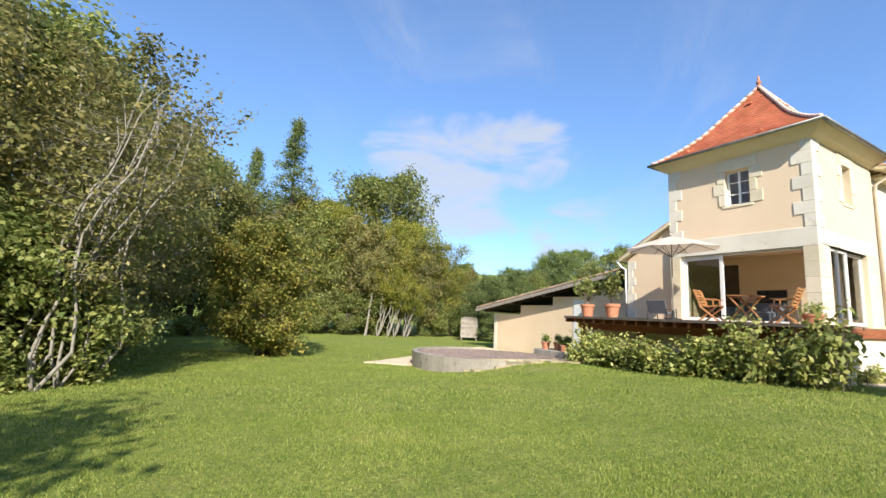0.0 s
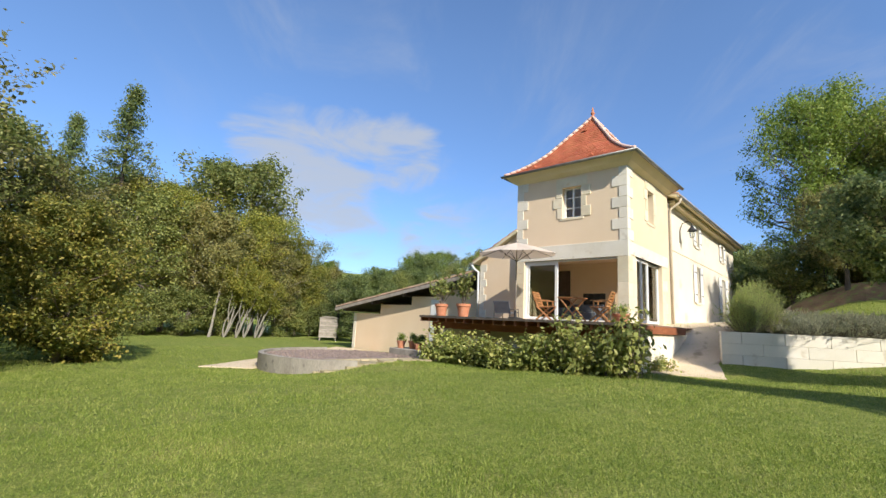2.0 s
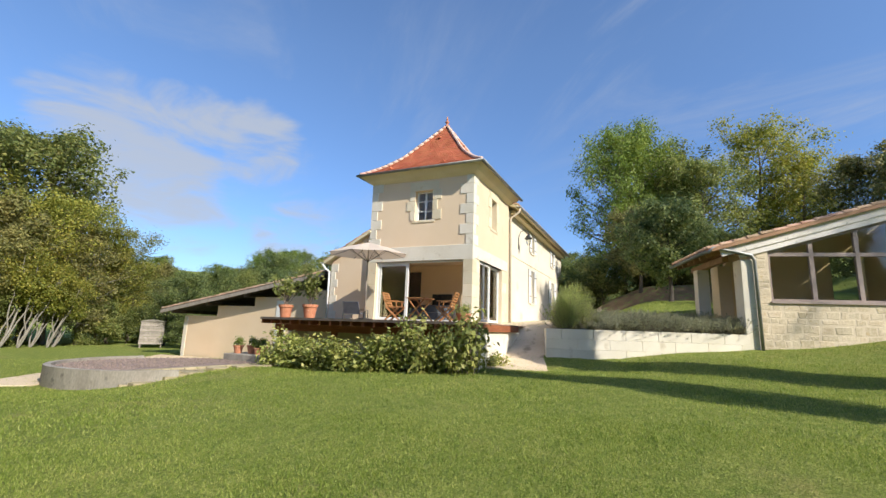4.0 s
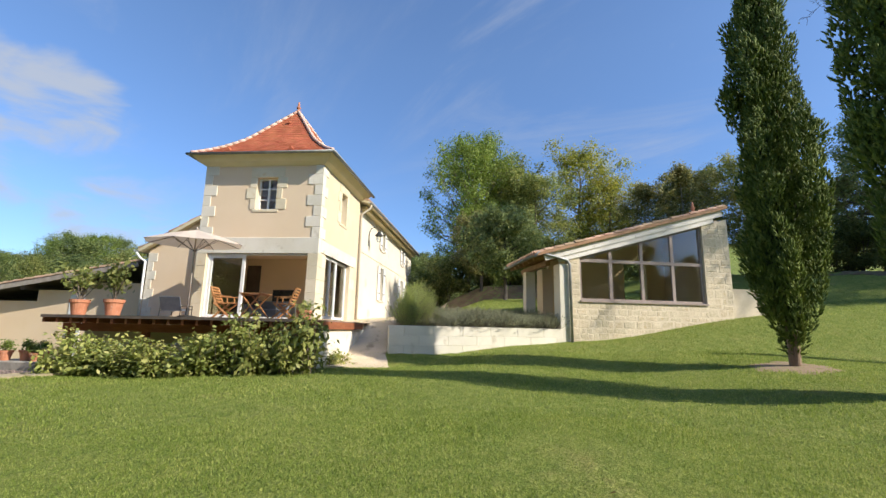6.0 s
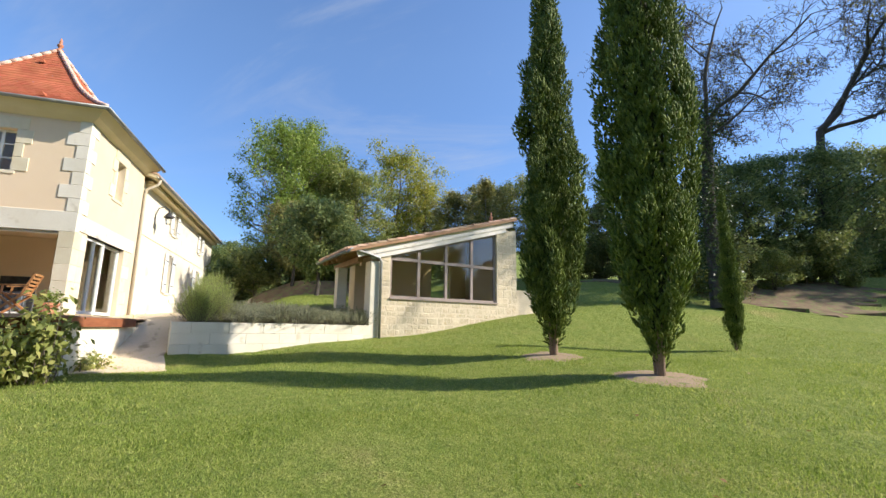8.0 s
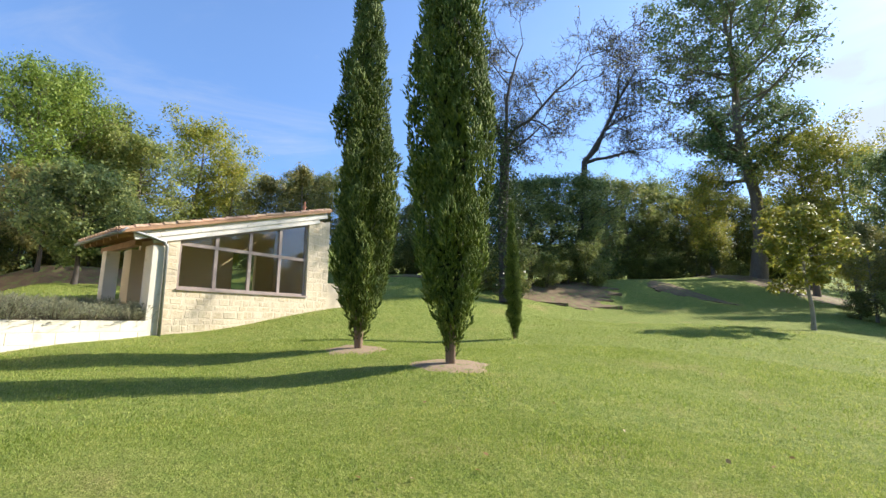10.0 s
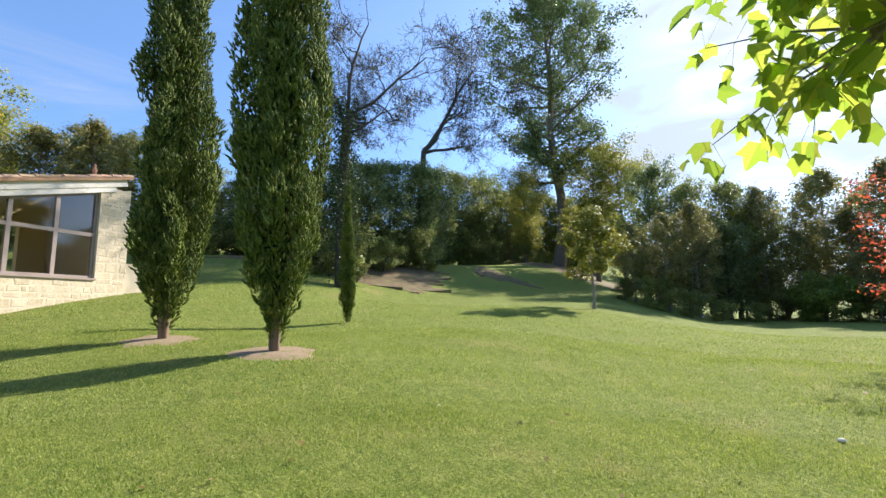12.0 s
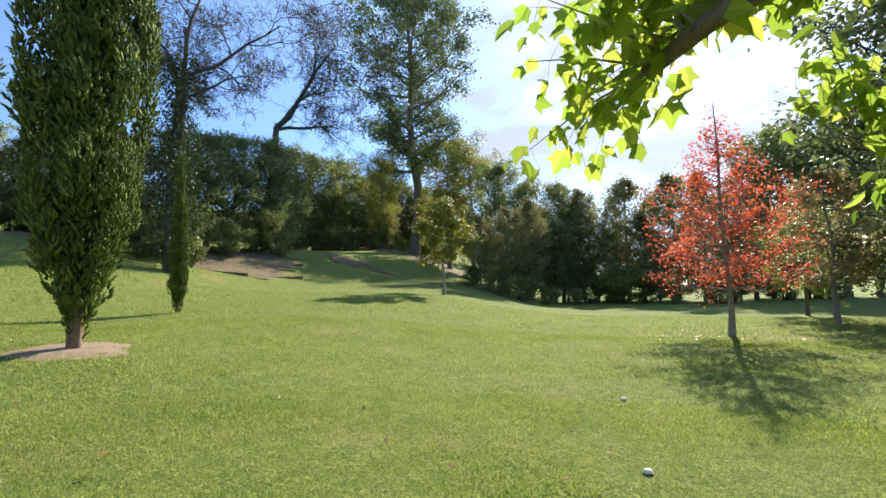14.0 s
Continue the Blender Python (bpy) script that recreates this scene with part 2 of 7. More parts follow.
M["stone"] = material("cut_limestone", (0.66, 0.56, 0.39), (0.75, 0.67, 0.50), 2.0, 0.85, 45, 0.15, 0.35, (0.66, 0.47, 0.22), 0.0, random_piece=0.10)
M["stone_white"] = material("white_limestone", (0.68, 0.62, 0.50), (0.78, 0.73, 0.62), 1.2, 0.85, 45, 0.12, 0.35, (0.55, 0.48, 0.36), 0.05, random_piece=0.06)
M["rubble"] = material("rubble_stone", (0.50, 0.405, 0.27), (0.71, 0.61, 0.45), 2.6, 0.95, 16, 0.6, 0.45, (0.55, 0.42, 0.25), 0.12, random_piece=0.07)
M["mortar"] = material("lime_mortar", (0.60, 0.50, 0.36), (0.72, 0.62, 0.47), 3.0, 0.95, 50, 0.3, 0.5)
M["tile_red"] = material("red_clay_tile", (0.34, 0.085, 0.035), (0.50, 0.15, 0.065), 2.2, 0.85, 30, 0.1, 0.3, island=0.09)
M["tile_piece"] = material("single_red_clay_tile", (0.34, 0.085, 0.035), (0.50, 0.15, 0.065), 2.2, 0.85, 30, 0.1, 0.3, random_piece=0.09)
M["tile_hip"] = material("mortared_hip_tile", (0.55, 0.33, 0.24), (0.74, 0.58, 0.47), 9.0, 0.9, 50, 0.3, 0.4, random_piece=0.12)
M["tile_canal"] = material("weathered_canal_tile", (0.38, 0.22, 0.13), (0.58, 0.41, 0.27), 3.0, 0.92, 30, 0.25, 0.35, (0.20, 0.17, 0.13), 0.15, island=0.25)
M["zinc"] = material("zinc", (0.20, 0.21, 0.21), (0.30, 0.31, 0.30), 4, 0.5, 60, 0.03, 0.2, metal=0.6)
M["pipe_paint"] = material("beige_painted_pipe", (0.52, 0.45, 0.35), (0.58, 0.51, 0.40), 3, 0.5, 60, 0.02, 0.2)
M["soffit"] = material("cream_soffit", (0.66, 0.57, 0.36), (0.72, 0.63, 0.43), 1.5, 0.85, 40, 0.05, 0.2)
M["white"] = material("white_paint", (0.76, 0.76, 0.74), (0.82, 0.82, 0.80), 3, 0.45, 60, 0.02, 0.2)
M["white_wood"] = material("weathered_white_board", (0.68, 0.63, 0.57), (0.82, 0.77, 0.71), 5, 0.8, 40, 0.2, 0.4, (0.42, 0.39, 0.34), 0.0, stretch=(1, 0.15, 1))
M["taupe"] = material("taupe_window_paint", (0.30, 0.235, 0.205), (0.36, 0.29, 0.255), 3, 0.5, 60, 0.02, 0.2)
M["glass"] = glass_material("window_glass", (0.90, 0.92, 0.90), 0.01)
M["glass_door"] = glass_material("double_glazing", (0.50, 0.54, 0.51), 0.10)
M["ochre"] = material("ochre_plaster", (0.68, 0.53, 0.29), (0.76, 0.61, 0.36), 0.8, 0.9, 40, 0.08, 0.3)
M["wood_red"] = material("red_brown_timber", (0.20, 0.065, 0.028), (0.34, 0.125, 0.055), 3, 0.65, 30, 0.15, 0.4, stretch=(1, 1, 6), random_piece=0.12)
M["wood_deck"] = material("weathered_deck_board", (0.20, 0.13, 0.095), (0.31, 0.21, 0.155), 3, 0.75, 30, 0.15, 0.4, stretch=(4, 0.6, 1), random_piece=0.15)
M["wood_teak"] = material("oiled_teak", (0.36, 0.155, 0.055), (0.50, 0.25, 0.10), 7, 0.5, 50, 0.08, 0.4, random_piece=0.08)
M["wood_grey"] = material("silvered_plank", (0.23, 0.20, 0.165), (0.37, 0.33, 0.28), 5, 0.85, 40, 0.25, 0.4, random_piece=0.18)
M["wood_dark"] = material("dark_stained_beam", (0.06, 0.048, 0.04), (0.12, 0.095, 0.075), 4, 0.75, 40, 0.2, 0.4, random_piece=0.15)
M["wood_rafter"] = material("warm_rafter_wood", (0.27, 0.15, 0.075), (0.40, 0.24, 0.13), 4, 0.7, 40, 0.15, 0.4, random_piece=0.12)
M["terracotta"] = material("terracotta", (0.42, 0.16, 0.085), (0.56, 0.25, 0.14), 6, 0.8, 50, 0.12, 0.35, (0.62, 0.45, 0.36), 0.0)
M["soil"] = material("dark_soil", (0.045, 0.03, 0.02), (0.09, 0.065, 0.045), 6, 0.95, 40, 0.6, 0.5)
M["bare_earth"] = material("bare_earth", (0.24, 0.165, 0.10), (0.36, 0.26, 0.17), 2.0, 0.95, 25, 0.5, 0.5, (0.14, 0.17, 0.04), 0.25)
M["canvas"] = leaf_material("ecru_canvas", (0.60, 0.51, 0.42), (0.63, 0.54, 0.45), (0.66, 0.57, 0.48), 0.2, 0.85)
M["sling"] = material("grey_sling_fabric", (0.10, 0.115, 0.14), (0.15, 0.165, 0.19), 5, 0.8, 150, 0.08, 0.4)
M["iron"] = material("dark_iron", (0.03, 0.03, 0.03), (0.06, 0.06, 0.06), 8, 0.55, 60, 0.05, 0.3, metal=0.5)
M["concrete"] = material("weathered_concrete", (0.23, 0.205, 0.17), (0.37, 0.34, 0.285), 2.2, 0.92, 30, 0.3, 0.4, (0.17, 0.155, 0.13), 0.2, stretch=(1, 1, 0.35))
M["gravel"] = material("brown_gravel", (0.145, 0.110, 0.092), (0.235, 0.185, 0.155), 3.0, 0.95, 40, 0.6, 0.6, island=0.3)
M["path"] = material("pale_limestone_paving", (0.56, 0.44, 0.29), (0.68, 0.56, 0.40), 1.0, 0.92, 40, 0.3, 0.5, (0.35, 0.27, 0.18), 0.2)
# base tone lowered: the shadow over the basin paving is put into this colour
M["flag"] = material("flagstone", (0.30, 0.245, 0.145), (0.46, 0.385, 0.245), 2.0, 0.92, 30, 0.35, 0.5, (0.20, 0.20, 0.07), 0.25, random_piece=0.15)
M["bark"] = material("grey_brown_bark", (0.11, 0.085, 0.065), (0.20, 0.165, 0.13), 6, 0.95, 30, 0.6, 0.5, stretch=(3, 3, 0.6))
M["bark_pale"] = material("pale_lichen_bark", (0.19, 0.17, 0.14), (0.33, 0.31, 0.26), 5, 0.95, 30, 0.5, 0.5, (0.14, 0.12, 0.09), 0.2, stretch=(3, 3, 0.8))
M["bark_dark"] = material("dark_bark", (0.05, 0.042, 0.035), (0.10, 0.085, 0.07), 6, 0.95, 30, 0.6, 0.5, stretch=(3, 3, 0.6))
M["bark_cypress"] = material("cypress_bark", (0.18, 0.12, 0.08), (0.30, 0.215, 0.15), 8, 0.95, 30, 0.6, 0.5, stretch=(4, 4, 0.5))
M["cypress"] = leaf_material("cypress_foliage", (0.040, 0.070, 0.012), (0.135, 0.190, 0.032), (0.360, 0.400, 0.100), 0.10, 0.7, 4.0, 0.72)
# near-black filler: the shade deep inside the cypress crowns is put into its colour
M["cypress_core"] = material("shaded_cypress_core", (0.016, 0.022, 0.007), (0.04, 0.05, 0.016), 6.0, 0.95, 40, 0.6, 0.5)
M["leaf_wood"] = leaf_material("woodland_leaf", (0.105, 0.145, 0.040), (0.230, 0.260, 0.074), (0.420, 0.400, 0.130), 0.37)
M["leaf_olive"] = leaf_material("olive_autumn_leaf", (0.130, 0.145, 0.048), (0.245, 0.235, 0.078), (0.410, 0.340, 0.120), 0.34)
M["leaf_yellow"] = leaf_material("yellowing_leaf", (0.150, 0.185, 0.034), (0.275, 0.285, 0.052), (0.450, 0.370, 0.075), 0.34)
M["leaf_dark"] = leaf_material("dark_green_leaf", (0.070, 0.112, 0.040), (0.170, 0.215, 0.072), (0.350, 0.370, 0.128), 0.38)
M["leaf_green"] = leaf_material("fresh_green_leaf", (0.105, 0.165, 0.032), (0.190, 0.255, 0.048), (0.310, 0.345, 0.075), 0.34)
M["leaf_poplar"] = leaf_material("poplar_leaf", (0.068, 0.115, 0.041), (0.128, 0.182, 0.068), (0.250, 0.284, 0.128), 0.25)
M["leaf_red"] = leaf_material("scarlet_leaf", (0.36, 0.045, 0.025), (0.58, 0.120, 0.055), (0.66, 0.210, 0.085), 0.52)
M["leaf_rust"] = leaf_material("pale_rust_leaf", (0.240, 0.205, 0.080), (0.400, 0.315, 0.130), (0.540, 0.410, 0.190), 0.36)
M["leaf_maple"] = leaf_material("bright_lobed_leaf", (0.130, 0.215, 0.025), (0.215, 0.300, 0.035), (0.370, 0.385, 0.060), 0.68, 0.45)
M["lavender"] = leaf_material("lavender_foliage", (0.190, 0.205, 0.120), (0.300, 0.310, 0.195), (0.410, 0.400, 0.280), 0.5)
M["rosemary"] = leaf_material("rosemary_foliage", (0.190, 0.245, 0.070), (0.320, 0.375, 0.110), (0.470, 0.480, 0.190), 0.5)
M["leaf_beech"] = leaf_material("beech_leaf", (0.070, 0.110, 0.022), (0.230, 0.235, 0.046), (0.540, 0.420, 0.105), 0.31, 0.5, 0.9, 0.6)
M["leaf_ivy"] = leaf_material("ivy_leaf", (0.030, 0.055, 0.016), (0.060, 0.095, 0.026), (0.110, 0.140, 0.045), 0.2)
M["fallen"] = leaf_material("fallen_leaf", (0.20, 0.10, 0.04), (0.34, 0.20, 0.08), (0.42, 0.30, 0.15), 0.2)

# ---- geometry helpers ----


class Geo:
    """Collects vertices and faces of one mesh."""

    def __init__(self):
        self.v, self.f = [], []

    def add(self, verts, faces):
        o = len(self.v)
        self.v.extend([tuple(p) for p in verts])
        self.f.extend([tuple(i + o for i in q) for q in faces])
        return self

    def box(self, x0, y0, z0, x1, y1, z1, m=None):
        p = [(x0, y0, z0), (x1, y0, z0), (x1, y1, z0), (x0, y1, z0), (x0, y0, z1), (x1, y0, z1), (x1, y1, z1), (x0, y1, z1)]
        if m is not None:
            p = [m @ Vector(q) for q in p]
        return self.add(p, [(3, 2, 1, 0), (4, 5, 6, 7), (0, 1, 5, 4), (1, 2, 6, 5), (2, 3, 7, 6), (3, 0, 4, 7)])

    def beam(self, a, b, w, h, up=(0, 0, 1)):
        """A bar of section w x h from a to b."""
        a, b = Vector(a), Vector(b)
        d = (b - a).normalized()
        s = d.cross(Vector(up))
        s = s.normalized() if s.length > 1e-4 else Vector((1, 0, 0))
        u = s.cross(d)
        p = [q + s * (i * w / 2) + u * (j * h / 2) for q in (a, b) for i, j in ((-1, -1), (1, -1), (1, 1), (-1, 1))]
        return self.add(p, [(3, 2, 1, 0), (4, 5, 6, 7), (0, 1, 5, 4), (1, 2, 6, 5), (2, 3, 7, 6), (3, 0, 4, 7)])

    def tube(self, path, radii, n=8, cap=True):
        path = [Vector(p) for p in path]
        rings = []
        side = None
        for i, p in enumerate(path):
            d = (path[min(i + 1, len(path) - 1)] - path[max(i - 1, 0)]).normalized()
            if side is None:
                side = d.orthogonal().normalized()
            side = (side - d * side.dot(d))
            side = side.normalized() if side.length > 1e-5 else d.orthogonal().normalized()
            up = d.cross(side)
            r = radii[i] if hasattr(radii, "__len__") else radii
            rings.append([p + (side * math.cos(2 * math.pi * k / n) + up * math.sin(2 * math.pi * k / n)) * r for k in range(n)])
        v = [q for ring in rings for q in ring]
        f = [(i * n + k, i * n + (k + 1) % n, (i + 1) * n + (k + 1) % n, (i + 1) * n + k) for i in range(len(rings) - 1) for k in range(n)]
        if cap:
            f += [tuple(range(n))[::-1], tuple((len(rings) - 1) * n + k for k in range(n))]
        return self.add(v, f)

    def lathe(self, cx, cy, profile, n=20):
        """profile: (radius, z) from bottom to top."""
        v = [(cx + r * math.cos(2 * math.pi * k / n), cy + r * math.sin(2 * math.pi * k / n), z) for r, z in profile for k in range(n)]
        f = [(i * n + k, i * n + (k + 1) % n, (i + 1) * n + (k + 1) % n, (i + 1) * n + k) for i in range(len(profile) - 1) for k in range(n)]
        f += [tuple(range(n))[::-1], tuple((len(profile) - 1) * n + k for k in range(n))]
        return self.add(v, f)

    def mesh(self, name, mat, smooth=False, bevel=0.0):
        me = bpy.data.meshes.new(name)
        me.from_pydata(self.v, [], self.f)
        if bevel:
            bm = bmesh.new()
            bm.from_mesh(me)
            bmesh.ops.bevel(bm, geom=bm.edges[:], offset=bevel, segments=1, affect="EDGES")
            bm.to_mesh(me)
            bm.free()
        me.update()
        me.materials.append(mat)
        if smooth:
            me.polygons.foreach_set("use_smooth", [True] * len(me.polygons))
        return me


def empty(name, x, y, z, label, category, group="", kind=""):
    ob = new(name)
    ob.location = (x, y, z)
    ob.empty_display_size = 0.2
    return tagged(ob, label, category, group, kind)


def part(name, geo, mat, parent, label="", smooth=False, bevel=0.0):
    """Links a collected geometry (in world metres) or a ready mesh as one mesh object under parent."""
    me = geo if isinstance(geo, bpy.types.Mesh) else geo.mesh(name, mat, smooth, bevel)
    ob = new(name, me)
    ob.parent = parent
    top = parent
    shift = Vector((0, 0, 0))
    while top is not None:
        shift += top.location
        top = top.parent
    ob.location = -shift
    return tagged(ob, label)


def thing(name, geo, mat, label, category, group="", kind="", smooth=False, bevel=0.0):
    ob = new(name, geo.mesh(name, mat, smooth, bevel))
    return tagged(ob, label, category, group, kind)


def smooth_step(a, b, v):
    u = min(1.0, max(0.0, (v - a) / (b - a)))
    return u * u * (3 - 2 * u)


def ground(x, y):
    """Height of the lawn: it rises to the south-east, with a mound under the poplar and a bank below the wood."""
    s = smooth_step
    z = (0.05 * min(max(x - 0.5, 0), 12.0) + 0.092 * min(max(x - 12.5, 0), 5.5) + 0.02 * min(max(x - 18, 0), 30)) * (1 - s(0, 16, y))
    z += 0.30 * s(-2.5, -7, y) * s(2, 9, x)
    z -= 0.25 * s(6, 20, y)
    z += 0.055 * min(max(-y - 10, 0), 30) * s(-3, 7, x)
    z += 1.5 * math.exp(-((x - 14.2) ** 2 / 65 + (y + 55) ** 2 / 75))
    z += 3.0 * s(22, 60, x) * s(6, -20, y)
    z += 2.5 * s(14, 26, x - 0.25 * y - 6) * s(-8, -20, y)
    z += 0.85 * s(13.5, 19.5, x) * s(-3.5, -11, y) * s(-24, -13, y)
    z += 1.0 * s(14.0, 19.0, x) * s(1.0, 4.0, y) * s(9, 6, y)
    z += 0.7 * s(17.0, 21.0, x) * s(-6, -2, y) * s(4, 1, y)
    z += 1.3 * s(20, 27, x) * s(4, 0, y) * s(-12, -4, y)
    z += 1.1 * s(29, 32, x) * s(5, 2.5, y) * s(-14, -8, y)
    z -= 0.34 * math.exp(-((x - 15.2) ** 2 / 6 + (y - 2.5) ** 2 / 5))
    z -= 0.15 * math.exp(-((x - 7.5) ** 2 / 2.2 + (y - 12.7) ** 2 / 4))
    z += 0.20 * math.exp(-((x - 10.2) ** 2 / 4 + (y - 11.0) ** 2 / 2))
    d = math.hypot(x, y)
    z += 14.0 * s(60, 130, d) * s(-60, 20, x + 0.3 * y)
    return z

# ---- ground ----


def grid_values(lo, hi, near_lo, near_hi, fine, coarse):
    v, x = [], lo
    while x < hi:
        v.append(x)
        x += fine if near_lo <= x < near_hi else coarse
    v.append(hi)
    return v


gx = grid_values(-400, 400, -30, 40, 0.7, 12)
gy = grid_values(-400, 400, -45, 45, 0.7, 12)
gg = Geo()
gg.v = [(x, y, ground(x, y) + 0.02 * noise.noise((x * 0.6, y * 0.6, 0))) for y in gy for x in gx]
nx = len(gx)
gg.f = [(j * nx + i, j * nx + i + 1, (j + 1) * nx + i + 1, (j + 1) * nx + i) for j in range(len(gy) - 1) for i in range(nx - 1)]
lawn = thing("ground", gg, M["lawn"], "mown green lawn sloping gently with yellowish patches", "lawn", kind="structure", smooth=True)


def blades(rng, n, r0, r1, b0, b1, size):
    """Short grass blades strewn over a sector round the middle of the lawn."""
    b = np.radians(rng.uniform(b0, b1, n))
    r = np.sqrt(rng.uniform(r0 * r0, r1 * r1, n))
    x, y = 1 + r * np.sin(b), 0.2 + r * np.cos(b)
    z = np.array([ground(a, c) for a, c in zip(x, y)])
    a = rng.uniform(0, 2 * np.pi, n)
    h = rng.uniform(0.5, 1.2, n) * size
    w = rng.uniform(0.10, 0.22, n) * size
    lean = rng.uniform(-0.7, 0.7, (n, 2)) * h[:, None]
    base = np.stack([x, y, z - 0.01], 1)
    side = np.stack([np.cos(a) * w, np.sin(a) * w, np.zeros(n)], 1)
    tip = base + np.stack([lean[:, 0], lean[:, 1], h], 1)
    return np.stack([base - side, base + side, tip], 1).reshape(-1, 3)


def raw_mesh(name, verts, size, mat):
    """A mesh of loose triangles or quads from a numpy array."""
    n = len(verts) // size
    me = bpy.data.meshes.new(name)
    me.vertices.add(len(verts))
    me.vertices.foreach_set("co", np.asarray(verts, dtype=np.float32).ravel())
    me.loops.add(len(verts))
    me.loops.foreach_set("vertex_index", np.arange(len(verts), dtype=np.int32))
    me.polygons.add(n)
    me.polygons.foreach_set("loop_start", np.arange(n, dtype=np.int32) * size)
    me.update(calc_edges=True)
    me.validate()
    me.materials.append(mat)
    return me


rng = np.random.default_rng(11)
turf = np.concatenate([blades(rng, 270000, 2.0, 7, -20, 220, 0.036), blades(rng, 230000, 7, 15, -20, 220, 0.05), blades(rng, 170000, 13, 25, -20, 220, 0.062)])
tagged(new("grass", raw_mesh("grass", turf, 3, M["blade"])), "short mown grass blades over the lawn", "grass", kind="stuff")


def draped(name, outline, mat, label, lift, category, steps=14, edge=0.06):
    """A sheet of paving that lies on the ground, from a four-cornered outline; its edges go down into the soil."""
    a, b, c, d = [Vector((*p, 0)) for p in outline]
    g = Geo()
    top = []
    for j in range(steps + 1):
        for i in range(steps + 1):
            u, v = i / steps, j / steps
            p = (a * (1 - u) + b * u) * (1 - v) + (d * (1 - u) + c * u) * v
            wob = edge * noise.noise((p.x * 1.3, p.y * 1.3, 2)) if i in (0, steps) or j in (0, steps) else 0
            top.append((p.x + wob, p.y + wob, ground(p.x, p.y) + lift))
    k = steps + 1
    f = [(j * k + i, j * k + i + 1, (j + 1) * k + i + 1, (j + 1) * k + i) for j in range(steps) for i in range(steps)]
    n = len(top)
    g.add(top + [(x, y, z - 0.3) for x, y, z in top], f)
    rim = [i for i in range(k)] + [j * k + steps for j in range(1, k)] + [steps * k + i for i in range(steps - 1, -1, -1)] + [j * k for j in range(steps - 1, 0, -1)]
    g.f += [(rim[i], rim[(i + 1) % len(rim)], rim[(i + 1) % len(rim)] + n, rim[i] + n) for i in range(len(rim))]
    return thing(name, g, mat, label, category, kind="structure", smooth=False)


draped("pavement_drive", [(12.8, 5.0), (13.9, 3.0), (15.5, 3.5), (15.4, 5.82)], M["path"], "pale limestone gravel drive rising beside the tower", 0.03, "pavement")
draped("pavement_upper", [(15.4, 5.82), (15.5, 3.5), (34, 3.0), (34, 5.86)], M["path"], "pale sandy terrace running along the long house", 0.034, "pavement", 24)
draped("path_garden", [(5.9, 15.0), (7.2, 14.3), (16.25, 19.2), (15.9, 22.6)], M["path"], "pale worn limestone path curving to the lean-to", 0.03, "path", 16)

M["litter"] = material("leaf_litter", (0.11, 0.070, 0.038), (0.24, 0.165, 0.09), 1.5, 0.95, 22, 0.6, 0.5, (0.16, 0.20, 0.05), 0.5)
draped("ground_bank", [(26, -17.5), (16.0, -25.0), (19, -33), (36, -24)], M["litter"], "brown leaf litter bank below the wood", 0.03, "bank", 30, 1.4)
draped("ground_slope", [(29.0, 3.4), (28.6, -6.0), (36, -6.5), (36, 3.6)], M["litter"], "shaded slope of leaf litter behind the lavender bed", 0.03, "bank", 20, 0.5)
draped("ground_mound", [(17.5, -36), (6.5, -45.0), (8.5, -62), (25, -53)], M["litter"], "mound of dry soil and leaf litter round the poplar", 0.034, "mound", 30, 1.2)


def earth_ring(x, y, r):
    g = Geo()
    v = [(x, y, ground(x, y) + 0.03)]
    n = 28
    for ring in (0.55, 1.0):
        for k in range(n):
            a = 2 * math.pi * k / n
            q = r * ring * (1 + 0.4 * noise.noise((math.cos(a) * 1.6 + x, math.sin(a) * 1.6 + y, 0)))
            px, py = x + q * math.cos(a), y + q * math.sin(a)
            v.append((px, py, ground(px, py) + (0.028 if ring < 1 else -0.015)))
    f = [(0, 1 + k, 1 + (k + 1) % n) for k in range(n)] + [(1 + k, 1 + n + k, 1 + n + (k + 1) % n, 1 + (k + 1) % n) for k in range(n)]
    g.add(v, f)
    return thing("bare_ground", g, M["bare_earth"], "ring of bare brown earth round a cypress foot", "soil", group="bare earth rings", kind="structure", smooth=True)


# ---- the house ----
FX, SY = 15.23, 5.86          # front plane (faces -x), south plane (faces -y)
BX, NY = 19.65, 10.10         # back and north side of the tower
FLOOR = 1.75


